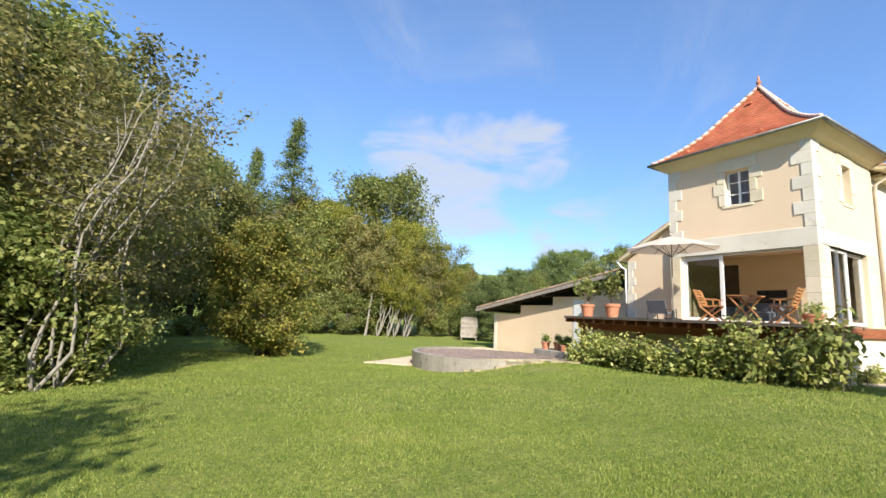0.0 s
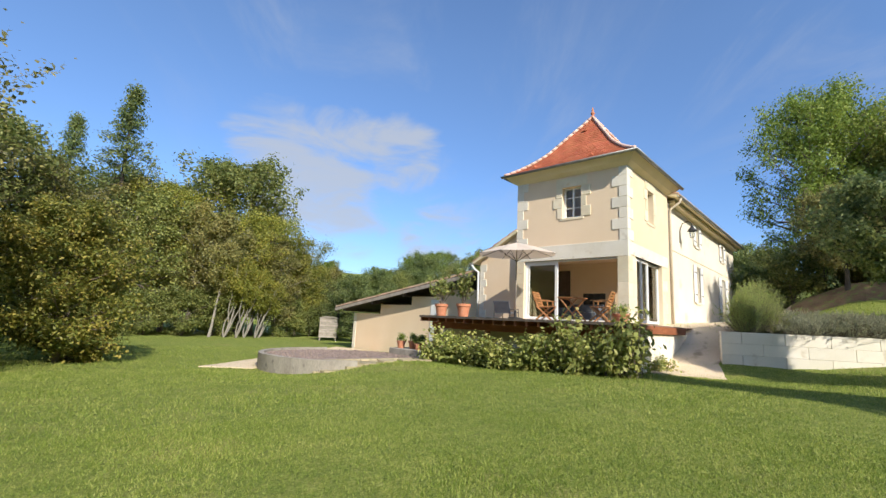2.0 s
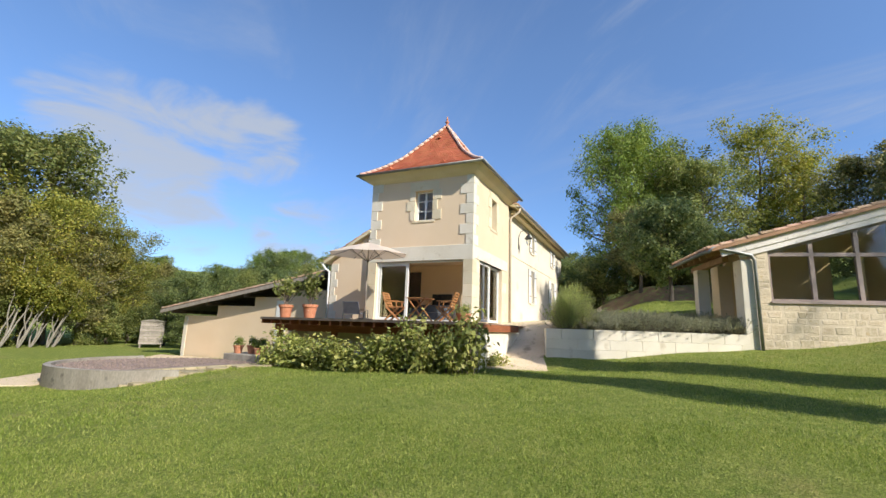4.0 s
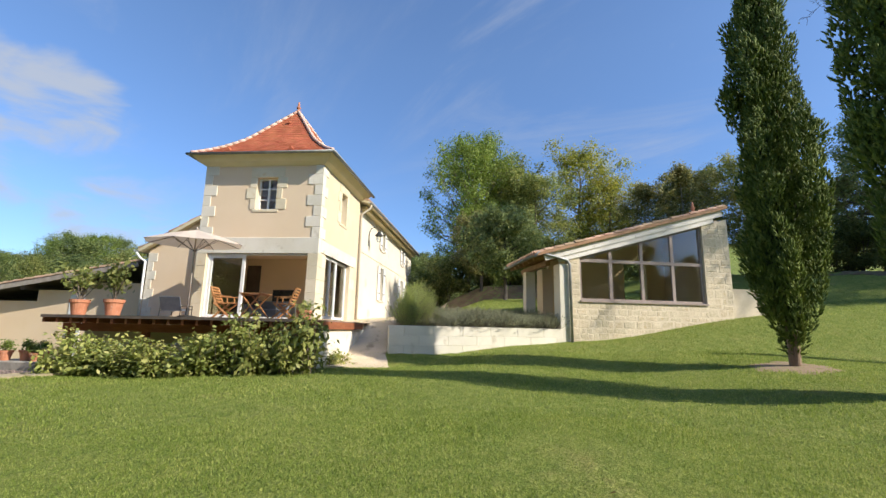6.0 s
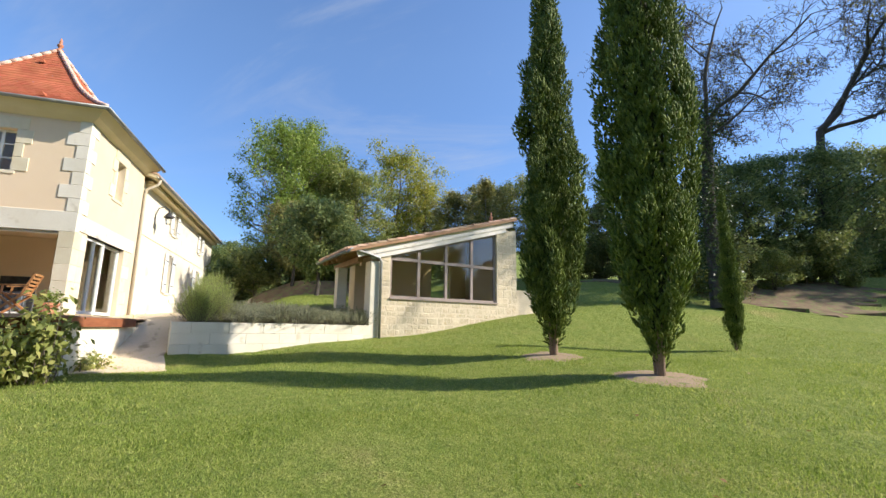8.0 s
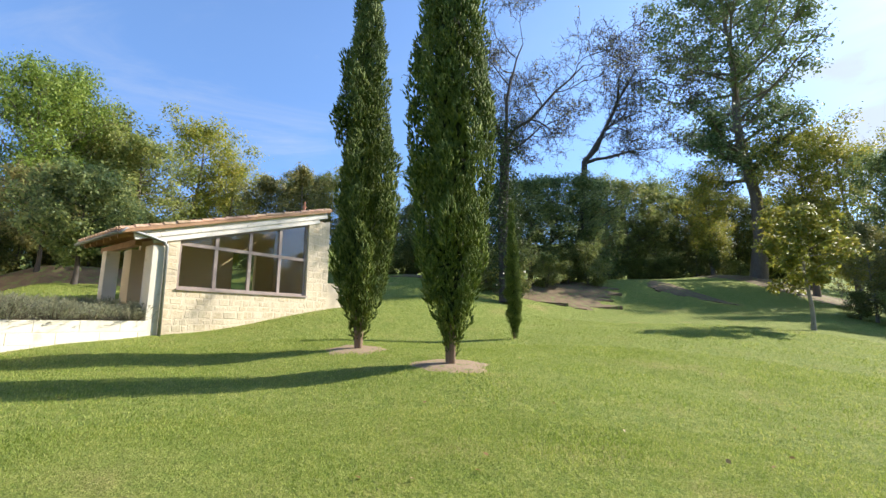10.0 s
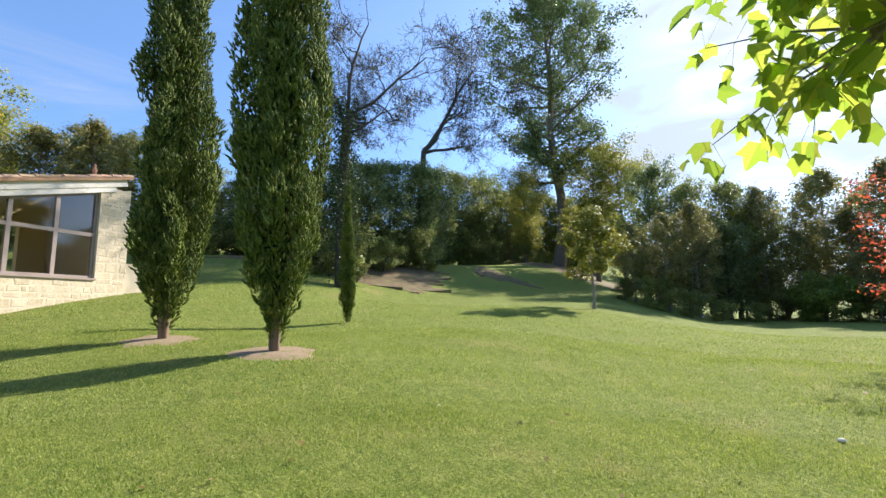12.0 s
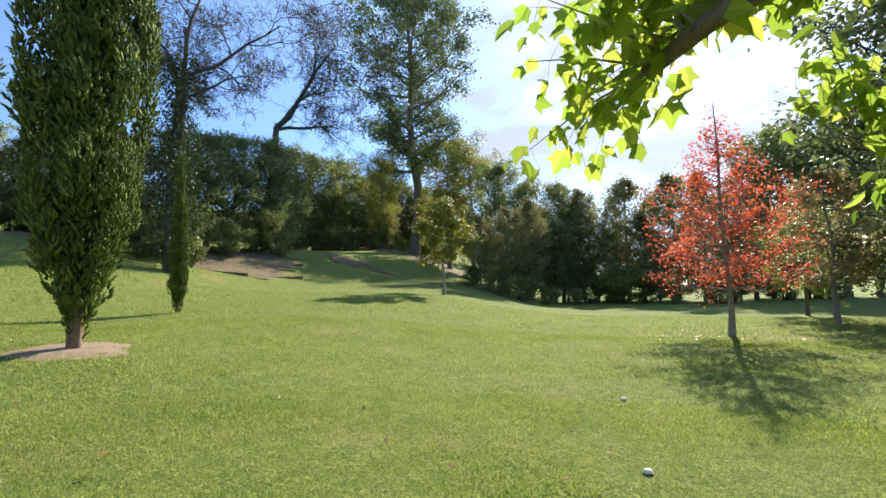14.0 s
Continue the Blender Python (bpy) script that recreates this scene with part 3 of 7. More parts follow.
def wall(axis, at, depth, u0, u1, z0, z1, holes, geo=None):
    """A wall in the plane axis = at, going depth inwards, from u0 to u1, with holes (u0, u1, z0, z1) through it."""
    g = geo or Geo()
    us = sorted({u0, u1, *[h[0] for h in holes], *[h[1] for h in holes]})
    zs = sorted({z0, z1, *[h[2] for h in holes], *[h[3] for h in holes]})

    def solid(i, j):
        if not (0 <= i < len(us) - 1 and 0 <= j < len(zs) - 1):
            return False
        u, z = (us[i] + us[i + 1]) / 2, (zs[j] + zs[j + 1]) / 2
        return not any(h[0] < u < h[1] and h[2] < z < h[3] for h in holes)

    def p(u, d, z):
        return (at + d, u, z) if axis == "x" else (u, at + d, z)

    for i in range(len(us) - 1):
        for j in range(len(zs) - 1):
            if not solid(i, j):
                continue
            a, b, c, d = us[i], us[i + 1], zs[j], zs[j + 1]
            g.add([p(a, 0, c), p(b, 0, c), p(b, 0, d), p(a, 0, d)], [(0, 1, 2, 3)])
            g.add([p(a, depth, c), p(b, depth, c), p(b, depth, d), p(a, depth, d)], [(3, 2, 1, 0)])
            if not solid(i - 1, j):
                g.add([p(a, 0, c), p(a, 0, d), p(a, depth, d), p(a, depth, c)], [(0, 1, 2, 3)])
            if not solid(i + 1, j):
                g.add([p(b, 0, c), p(b, depth, c), p(b, depth, d), p(b, 0, d)], [(0, 1, 2, 3)])
            if not solid(i, j - 1):
                g.add([p(a, 0, c), p(a, depth, c), p(b, depth, c), p(b, 0, c)], [(0, 1, 2, 3)])
            if not solid(i, j + 1):
                g.add([p(a, 0, d), p(b, 0, d), p(b, depth, d), p(a, depth, d)], [(0, 1, 2, 3)])
    return g


house = empty("house", FX, SY, 0.0, "cream rendered house with a square tower and red tiled roof", "house")
OPEN = (6.20, 9.75, FLOOR, 3.90)
UPWIN = (7.47, 8.19, 5.42, 6.56)
SDOOR = (15.95, 18.66, FLOOR, 3.97)
SWIN = (17.22, 17.86, 5.42, 6.62)
part("front_wall", wall("x", FX, 0.35, SY, NY, -0.1, 7.15, [OPEN, UPWIN]), M["render"], house)
part("south_wall", wall("y", SY, 0.35, FX + 0.35, BX, -0.1, 7.15, [SDOOR, SWIN]), M["render_pale"], house)
part("north_wall", wall("y", NY - 0.35, 0.35, FX + 0.35, BX, 0.0, 7.15, []), M["render"], house)
part("back_wall", wall("x", BX - 0.3, 0.3, SY + 0.35, NY - 0.35, 0.0, 7.15, []), M["render"], house)
# rooms behind the openings
part("room_floor", Geo().box(FX + 0.352, SY + 0.352, FLOOR - 0.25, BX - 0.302, NY - 0.352, FLOOR - 0.01), M["flag"], house)
part("room_ceiling", Geo().box(FX + 0.352, SY + 0.352, 4.12, BX - 0.302, NY - 0.352, 4.32), M["render"], house)
part("upper_ceiling", Geo().box(FX + 0.352, SY + 0.352, 6.9, BX - 0.302, NY - 0.352, 7.1), M["white"], house)
part("room_partition", Geo().box(17.9, SY + 0.354, FLOOR - 0.008, 18.05, NY - 0.354, 4.118), M["render"], house, "beige plastered partition wall")
part("fireplace", Geo().box(17.86, 7.72, FLOOR - 0.008, 17.898, 8.62, FLOOR + 1.15), M["iron"], house, "black fireplace recess against the back wall")
part("inner_door", Geo().box(17.86, 9.2, FLOOR - 0.008, 17.898, 9.74, FLOOR + 2.1), M["wood_dark"], house, "dark inner doorway")
# stone lintels, piers, sills
part("lintel", Geo().box(FX - 0.022, SY - 0.022, 3.90, FX + 0.2, NY + 0.01, 4.44), M["stone_white"], house, "white limestone lintel band", bevel=0.008)
part("lintel", Geo().box(FX + 0.2, SY - 0.022, 3.97, BX - 0.25, SY + 0.2, 4.40), M["stone_white"], house, "white limestone lintel band", bevel=0.008)
part("plinth", Geo().box(FX - 0.03, SY - 0.03, -0.1, BX, SY + 0.1, FLOOR - 0.02), M["stone_white"], house)


def block(x0, y0, z0, x1, y1, z1, mat="stone"):
    return part("quoin_stone", Geo().box(x0, y0, z0, x1, y1, z1), M[mat], house, bevel=0.006)


rq = random.Random(5)
# south corner pier below the lintel, in courses, and the north pier
z = FLOOR
for i, h in enumerate((0.43, 0.42, 0.44, 0.43, 0.43)):
    block(FX - 0.02, SY - 0.02, z + 0.002, FX + 0.37, OPEN[0] - 0.002, z + h - 0.002)
    block(FX + 0.372, SY - 0.02, z + 0.002, SDOOR[0] - 0.002, SY + 0.37, z + h - 0.002)
    w = 0.36 if i % 2 else 0.30
    block(FX - 0.02, OPEN[1] + 0.002, z + 0.002, FX + 0.3, NY + 0.02, z + h - 0.002)
    block(SDOOR[1] + 0.002, SY - 0.02, z + 0.002, SDOOR[1] + 0.42 + 0.2 * (i % 2), SY + 0.3, z + h - 0.002)
    z += h
# quoins of the upper storey
z, i = 4.44, 0
while z < 6.9:
    h = min(0.37, 7.0 - z)
    w = 0.50 if i % 2 else 0.26
    block(FX - 0.022, SY - 0.022, z + 0.003, FX + 0.25, SY + w, z + h - 0.003, "stone_white")
    block(FX + 0.25, SY - 0.022, z + 0.003, FX + (0.26 if i % 2 else 0.50), SY + 0.1, z + h - 0.003, "stone_white")
    block(FX - 0.022, NY - (0.26 if i % 2 else 0.46), z + 0.003, FX + 0.15, NY + 0.022, z + h - 0.003, "stone_white")
    z += h
    i += 1


def window_surround(axis, at, u0, u1, z0, z1):
    """Toothed stone blocks round an upper window."""
    def b(a, c, e, f):
        if axis == "x":
            block(at - 0.024, a, e, at + 0.16, c, f)
        else:
            block(a, at - 0.024, e, c, at + 0.16, f)
    h = (z1 - z0) / 3
    for k in range(3):
        w = (0.36, 0.20, 0.36)[k]
        b(u0 - w, u0 - 0.002, z0 + k * h + 0.004, z0 + (k + 1) * h - 0.004)
        w = (0.20, 0.36, 0.24)[k]
        b(u1 + 0.002, u1 + w, z0 + k * h + 0.004, z0 + (k + 1) * h - 0.004)
    b(u0 - 0.24, u1 + 0.24, z1 + 0.004, z1 + 0.34)
    b(u0 - 0.10, u1 + 0.10, z0 - 0.09, z0 - 0.004)


window_surround("x", FX, *UPWIN)
window_surround("y", SY, *SWIN)


def casement(axis, at, u0, u1, z0, z1, cols, rows, mat, bar=0.05, depth=0.06, parent=None, glass="glass"):
    """A window: outer frame, mullions and glazing bars, and a pane behind each opening."""
    win = new("window")
    win.parent = parent
    win.location = (0, 0, 0)
    win.location = -Vector(parent.location)

    def box(a, c, e, f, d0, d1):
        return Geo().box(at + d0, a, e, at + d1, c, f) if axis == "x" else Geo().box(a, at + d0, e, c, at + d1, f)
    fr = Geo()
    for a, c, e, f in ((u0, u0 + bar, z0, z1), (u1 - bar, u1, z0, z1), (u0 + bar, u1 - bar, z0, z0 + bar), (u0 + bar, u1 - bar, z1 - bar, z1)):
        g = box(a, c, e, f, 0, depth)
        fr.add(g.v, g.f)
    o = part("frame", fr, mat, win)
    cw = (u1 - u0) / cols
    rh = (z1 - z0) / rows
    for i in range(1, cols):
        part("mullion", box(u0 + i * cw - bar * 0.55, u0 + i * cw + bar * 0.55, z0 + bar, z1 - bar, -0.006, depth), mat, win)
    for j in range(1, rows):
        for i in range(cols):
            part("glazing_bar", box(u0 + i * cw + bar * 0.5, u0 + (i + 1) * cw - bar * 0.5, z0 + j * rh - 0.014, z0 + j * rh + 0.014, 0.004, depth - 0.01), mat, win)
    for i in range(cols):
        for j in range(rows):
            q = part("pane", box(u0 + i * cw + bar * 0.4, u0 + (i + 1) * cw - bar * 0.4, z0 + j * rh + 0.008, z0 + (j + 1) * rh - 0.008, depth * 0.45, depth * 0.45 + 0.006), M[glass], win)
            q.visible_shadow = False
    return win


tagged(casement("x", FX + 0.16, *UPWIN, 2, 3, M["white"], 0.06, 0.06, house), "small white casement with six panes")
tagged(casement("y", SY + 0.2, *SWIN, 1, 2, M["white"], 0.06, 0.06, house), "small white window deep in its reveal")
# sliding door: one glazed leaf stands at the north end of the opening
tagged(casement("x", FX + 0.10, 8.42, OPEN[1] - 0.06, FLOOR, OPEN[3] - 0.05, 1, 1, M["white"], 0.10, 0.07, house, "glass_door"), "white sliding glass door pushed open")
door_rim = Geo()
door_rim.box(FX + 0.06, OPEN[1] - 0.058, FLOOR + 0.05, FX + 0.24, OPEN[1] - 0.002, OPEN[3] - 0.05)
door_rim.box(FX + 0.06, OPEN[0] + 0.002, OPEN[3] - 0.048, FX + 0.24, OPEN[1] - 0.002, OPEN[3] - 0.002)
door_rim.box(FX + 0.02, OPEN[0] + 0.002, FLOOR - 0.005, FX + 0.28, OPEN[1] - 0.002, FLOOR + 0.045)
part("door_frame", door_rim, M["white"], house, "white door frame and threshold")
tagged(casement("y", SY + 0.07, SDOOR[0] + 0.01, 17.35, FLOOR + 0.04, SDOOR[3] - 0.01, 2, 1, M["white"], 0.09, 0.07, house), "white glazed double door")
tagged(casement("y", SY + 0.13, 17.30, SDOOR[1] - 0.01, FLOOR + 0.04, SDOOR[3] - 0.01, 1, 1, M["white"], 0.09, 0.07, house), "white sliding glass door leaf")

# tower roof: a hipped roof with flared eaves
EX0, EX1, EY0, EY1, EZ = 14.83, 19.95, 5.44, 10.52, 7.33
AX, AY, AZ = (EX0 + EX1) / 2, (EY0 + EY1) / 2, 10.12


def roof_height(s):
    """Height along the slope: 0 at the eave, 1 at the top."""
    return EZ + (AZ - EZ) * (0.50 * s + 0.50 * s * s if s < 0.5 else 0.375 + (s - 0.5) * 1.25)


COURSES = 30
tiles = Geo()
loose = {2: 0, 3: 0}
rt = random.Random(9)
hx, hy = (EX1 - EX0) / 2, (EY1 - EY0) / 2
for side in range(4):
    a = side * math.pi / 2
    out = Vector((math.cos(a), math.sin(a), 0))
    run = Vector((-math.sin(a), math.cos(a), 0))
    ho, hr = (hx, hy) if side % 2 == 0 else (hy, hx)
    for c in range(COURSES):
        s0, s1 = c / COURSES, min(1.0, (c + 1.25) / COURSES)
        w0, w1 = hr * (1 - s0), hr * (1 - s1)
        n = max(1, round(2 * w0 / 0.19))
        z0, z1 = roof_height(s0), roof_height(s1)
        for k in range(n):
            u0, u1 = -w0 + 2 * w0 * k / n, -w0 + 2 * w0 * (k + 1) / n - 0.006
            t0, t1 = max(-w1, min(w1, u0)), max(-w1, min(w1, u1))
            j = rt.uniform(0, 0.007)
            C = Vector((AX, AY, 0))
            lo, hi = C + out * ho * (1 - s0), C + out * ho * (1 - s1)
            p = [lo + run * u0 + Vector((0, 0, z0 + 0.018 + j)), lo + run * u1 + Vector((0, 0, z0 + 0.018 + j)), hi + run * t1 + Vector((0, 0, z1 + 0.002)), hi + run * t0 + Vector((0, 0, z1 + 0.002)),
                 lo + run * u0 + Vector((0, 0, z0 - 0.006)), lo + run * u1 + Vector((0, 0, z0 - 0.006))]
            if side in (2, 3) and loose[side] < 150:
                loose[side] += 1
                part("roof_tile", Geo().add(p, [(0, 1, 2, 3), (4, 5, 1, 0)]), M["tile_piece"], house)
            else:
                tiles.add(p, [(0, 1, 2, 3), (4, 5, 1, 0)])
part("roof", tiles, M["tile_red"], house, "flared hipped roof of flat red clay tiles")
for sx in (-1, 1):
    for sy in (-1, 1):
        for k in range(17):
            s0, s1 = k / 17, (k + 1.12) / 17
            p0 = (AX + sx * hx * (1 - s0), AY + sy * hy * (1 - s0), roof_height(s0) + 0.05)
            p1 = (AX + sx * hx * (1 - min(s1, 1)), AY + sy * hy * (1 - min(s1, 1)), roof_height(min(s1, 1)) + 0.035)
            part("hip_tile", Geo().tube([p0, p1], [0.060, 0.054], 8), M["tile_hip"], house, smooth=True)
part("finial", Geo().lathe(AX, AY, [(0.10, AZ - 0.05), (0.11, AZ + 0.03), (0.05, AZ + 0.07), (0.045, AZ + 0.12), (0.085, AZ + 0.17), (0.08, AZ + 0.22), (0.03, AZ + 0.26), (0.05, AZ + 0.31), (0.012, AZ + 0.46)], 14), M["terracotta"], house, "terracotta roof finial", smooth=True)
for dx, dy, s in ((-1, 0.55, 0.16), (-1, -0.35, 0.16), (-1, 0.10, 0.78), (-1, -0.0, 0.16)):
    if dy == 0:
        continue
    px, py, pz = AX - hx * (1 - s), AY + dy * hy * (1 - s) * 1.2, roof_height(s)
    part("roof_vent", Geo().add([(px - 0.10, py - 0.11, pz - 0.03), (px - 0.10, py + 0.11, pz - 0.03), (px - 0.09, py, pz + 0.10), (px + 0.20, py, pz + 0.14), (px - 0.10, py, pz - 0.03)], [(0, 1, 2), (0, 2, 3), (2, 1, 3), (0, 3, 1)]), M["tile_red"], house)
soff = Geo()
inner = [(FX - 0.002, SY - 0.002), (BX + 0.1, SY - 0.002), (BX + 0.1, NY + 0.002), (FX - 0.002, NY + 0.002)]
outer = [(EX0 + 0.03, EY0 + 0.03), (EX1 - 0.03, EY0 + 0.03), (EX1 - 0.03, EY1 - 0.03), (EX0 + 0.03, EY1 - 0.03)]
mid = [((a[0] + b[0]) / 2, (a[1] + b[1]) / 2) for a, b in zip(inner, outer)]
for k in range(4):
    q = (k + 1) % 4
    for A, B, za, zb in ((inner, mid, 6.97, 7.09), (mid, outer, 7.09, 7.29)):
        soff.add([(*A[k], za), (*A[q], za), (*B[q], zb), (*B[k], zb)], [(0, 1, 2, 3)])
    soff.add([(*outer[k], 7.29), (*outer[q], 7.29), (*outer[q], 7.33), (*outer[k], 7.33)], [(0, 1, 2, 3)])
part("soffit", soff, M["soffit"], house, "coved cream soffit under the eaves")


def gutter(name, a, b, r, mat, parent):
    """A half-round gutter from a to b, open on top."""
    a, b = Vector(a), Vector(b)
    d = (b - a).normalized()
    s = d.cross(Vector((0, 0, 1)))
    g = Geo()
    n = 8
    v = []
    for p in (a, b):
        for rad in (r, r - 0.006):
            v += [p + s * (rad * math.cos(math.pi * k / n)) - Vector((0, 0, rad * math.sin(math.pi * k / n))) for k in range(n + 1)]
    m = n + 1
    f = []
    for k in range(n):
        f += [(k, k + 1, 2 * m + k + 1, 2 * m + k), (m + k + 1, m + k, 3 * m + k, 3 * m + k + 1), (k + 1, k, m + k, m + k + 1), (2 * m + k, 2 * m + k + 1, 3 * m + k + 1, 3 * m + k)]
    f += [(0, 2 * m, 3 * m, m), (n, m + n, 3 * m + n, 2 * m + n)]
    g.add(v, f)
    return part(name, g, mat, parent, "grey zinc half-round gutter", smooth=True)


for a, b in (((EX0 - 0.05, EY0 - 0.10), (EX0 - 0.05, EY1 + 0.10)), ((EX0 - 0.10, EY0 - 0.05), (EX1 + 0.1, EY0 - 0.05)), ((EX0 - 0.1, EY1 + 0.05), (EX1 + 0.1, EY1 + 0.05))):
    gutter("gutter", (*a, EZ - 0.01), (*b, EZ - 0.01), 0.07, M["zinc"], house)

# ---- the long house behind the tower ----
LX1, LN = 33.2, 15.0
W1 = (24.0, 24.62, 5.62, 6.55)
W2 = (23.85, 24.55, 2.95, 4.66)
W3 = (29.5, 30.1, 5.62, 6.55)
W4 = (29.2, 30.2, 2.2, 4.6)
LS = 5.92
long_house = empty("long_house", BX, LS, 0.0, "long pale rendered farmhouse adjoining the tower with white shutters", "house")
part("south_wall", wall("y", LS, 0.4, BX + 0.004, LX1, 0.3, 6.75, [W1, W2, W3, W4]), M["render_white"], long_house)
part("pilaster", Geo().box(BX + 0.006, LS - 0.06, 0.5, BX + 0.30, LS + 0.02, 6.74), M["pipe_paint"], long_house, "tan rendered pilaster strip")
part("east_wall", wall("x", LX1 - 0.4, 0.4, LS + 0.4, LN, 0.3, 4.7, []), M["render_pale"], long_house)
west = Geo()
west.add([(BX + 0.004, NY, -0.3), (BX + 0.004, LN, -0.3), (BX + 0.004, LN, 4.60), (BX + 0.004, NY, 6.85),
          (BX + 0.4, NY, -0.3), (BX + 0.4, LN, -0.3), (BX + 0.4, LN, 4.60), (BX + 0.4, NY, 6.85)],
         [(0, 1, 2, 3), (7, 6, 5, 4), (1, 5, 6, 2), (3, 2, 6, 7), (0, 3, 7, 4), (0, 4, 5, 1)])
part("west_wall", west, M["render"], long_house)
# low wing flush with the tower's front
WX, WN = 15.36, 11.95
wing = Geo()
wing.add([(WX, NY + 0.024, -0.3), (WX, WN, -0.3), (WX, WN, 4.02), (WX, NY + 0.024, 5.06),
          (BX, NY + 0.024, -0.3), (BX, WN, -0.3), (BX, WN, 4.02), (BX, NY + 0.024, 5.06)],
         [(0, 1, 2, 3), (7, 6, 5, 4), (1, 5, 6, 2), (3, 2, 6, 7), (0, 3, 7, 4), (0, 4, 5, 1)])
part("wing_wall", wing, M["render"], long_house)
for k in range(7):
    w = 0.20 if k % 2 else 0.32
    part("quoin_stone", Geo().box(WX - 0.018, WN - w, 1.75 + k * 0.31 + 0.003, WX + 0.2, WN + 0.018, 1.75 + (k + 1) * 0.31 - 0.003), M["stone_white"], long_house, bevel=0.006)
part("north_wall", wall("y", LN - 0.4, 0.4, BX + 0.4, LX1 - 0.4, -0.3, 4.6, []), M["render"], long_house)
part("string_course", Geo().box(BX + 0.2, LS - 0.02, 4.86, LX1, LS + 0.05, 4.90), M["stone"], long_house)
for w in (W1, W2, W3, W4):
    tagged(casement("y", LS + 0.2, *w, 2, 3, M["white"], 0.06, 0.05, long_house), "white casement window")
    for u0, u1 in ((w[0] - (w[1] - w[0]) * 0.62, w[0] - 0.01), (w[1] + 0.01, w[1] + (w[1] - w[0]) * 0.62)):
        sh = part("shutter", Geo().box(u0, LS - 0.075, w[2] - 0.02, u1, LS - 0.035, w[3] + 0.02), M["white"], long_house, "white boarded shutter folded open", bevel=0.004)
        for q in (0.2, 0.8):
            zz = w[2] + (w[3] - w[2]) * q
            hg = new("hinge", Geo().box(u0 + 0.01, LS - 0.083, zz - 0.02, u1 - 0.01, LS - 0.076, zz + 0.02).mesh("hinge", M["iron"]))
            hg.parent = sh
    part("sill", Geo().box(w[0] - 0.08, LS - 0.05, w[2] - 0.09, w[1] + 0.08, LS + 0.1, w[2] - 0.004), M["stone_white"], long_house)
# roof of the long house: rows of canal tiles on two slopes
RY, RZ = 8.9, 7.85


def canal_roof(name, corners, parent, label, pitch=0.21, tile=0.42, mat="tile_canal", thick=0.10):
    """corners: eave start, eave end, ridge end, ridge start. Rows of half-round tiles up the slope over a boarded slab."""
    a, b, c, d = [Vector(p) for p in corners]
    g = Geo()
    n = max(2, round((b - a).length / pitch))
    m = max(2, round((d - a).length / tile))
    nrm = (b - a).cross(d - a).normalized()
    if nrm.z < 0:
        nrm = -nrm
    r = random.Random(3)
    along = (b - a).normalized()
    for i in range(n):
        u = (i + 0.5) / n
        lo, hi = a.lerp(b, u), d.lerp(c, u)
        for j in range(m):
            p0, p1 = lo.lerp(hi, j / m), lo.lerp(hi, min(1, (j + 1.12) / m))
            k0 = pitch * r.uniform(0.46, 0.52)
            k1 = k0 * 0.82
            off = nrm * r.uniform(0.0, 0.012) + along * r.uniform(-0.01, 0.01)
            v = []
            for p, k in ((p0 + nrm * 0.02, k0), (p1, k1)):
                v += [p + off + along * (k * math.cos(math.pi * q / 5)) + nrm * (k * 0.85 * math.sin(math.pi * q / 5)) for q in range(6)]
            g.add(v, [(q, q + 1, q + 7, q + 6) for q in range(5)] + [(0, 5, 4, 3, 2, 1)])
    o = part(name, g, M[mat], parent, label)
    s = Geo()
    dn = nrm * thick
    s.add([a, b, c, d, a - dn, b - dn, c - dn, d - dn], [(0, 1, 2, 3), (7, 6, 5, 4), (0, 4, 5, 1), (1, 5, 6, 2), (2, 6, 7, 3), (3, 7, 4, 0)])
    return o, s


o, slab = canal_roof("roof", [(BX - 0.1, 5.45, 6.98), (LX1 + 0.3, 5.45, 6.98), (LX1 + 0.3, RY, RZ), (BX - 0.1, RY, RZ)], long_house, "weathered canal tile roof")
part("roof_boarding", slab, M["soffit"], long_house)
o, slab = canal_roof("roof", [(LX1 + 0.3, 15.4, 4.72), (BX - 0.1, 15.4, 4.72), (BX - 0.1, RY, RZ), (LX1 + 0.3, RY, RZ)], long_house, "weathered canal tile roof")
part("roof_boarding", slab, M["soffit"], long_house)
o, slab = canal_roof("roof", [(BX, WN + 0.3, 4.02), (WX - 0.2, WN + 0.3, 4.02), (WX - 0.2, NY + 0.03, 5.18), (BX, NY + 0.03, 5.18)], long_house, "weathered canal tile roof of the wing")
part("roof_boarding", slab, M["soffit"], long_house)
gutter("gutter", (WX - 0.25, WN + 0.36, 3.98), (BX, WN + 0.36, 3.98), 0.06, M["zinc"], long_house)
part("downpipe", Geo().tube([(WX - 0.18, WN + 0.36, 3.92), (WX - 0.10, WN + 0.25, 3.72), (WX - 0.06, WN + 0.08, 3.62), (WX - 0.06, WN + 0.06, 1.7)], 0.04, 10), M["white"], long_house, "white downpipe with a swan neck", smooth=True)
ridge = Geo()
for k in range(33):
    x = BX + 0.25 + k * 0.42
    ridge.tube([(x, RY, RZ + 0.05), (x + 0.46, RY, RZ + 0.04)], [0.12, 0.10], 8)
part("ridge_tiles", ridge, M["tile_canal"], long_house)
part("cornice", Geo().box(BX + 0.31, 5.66, 6.74, LX1 + 0.1, LS + 0.3, 6.86), M["soffit"], long_house, "cream moulded cornice")
gutter("gutter", (BX - 0.15, 5.38, 6.93), (LX1 + 0.3, 5.38, 6.93), 0.07, M["zinc"], long_house)
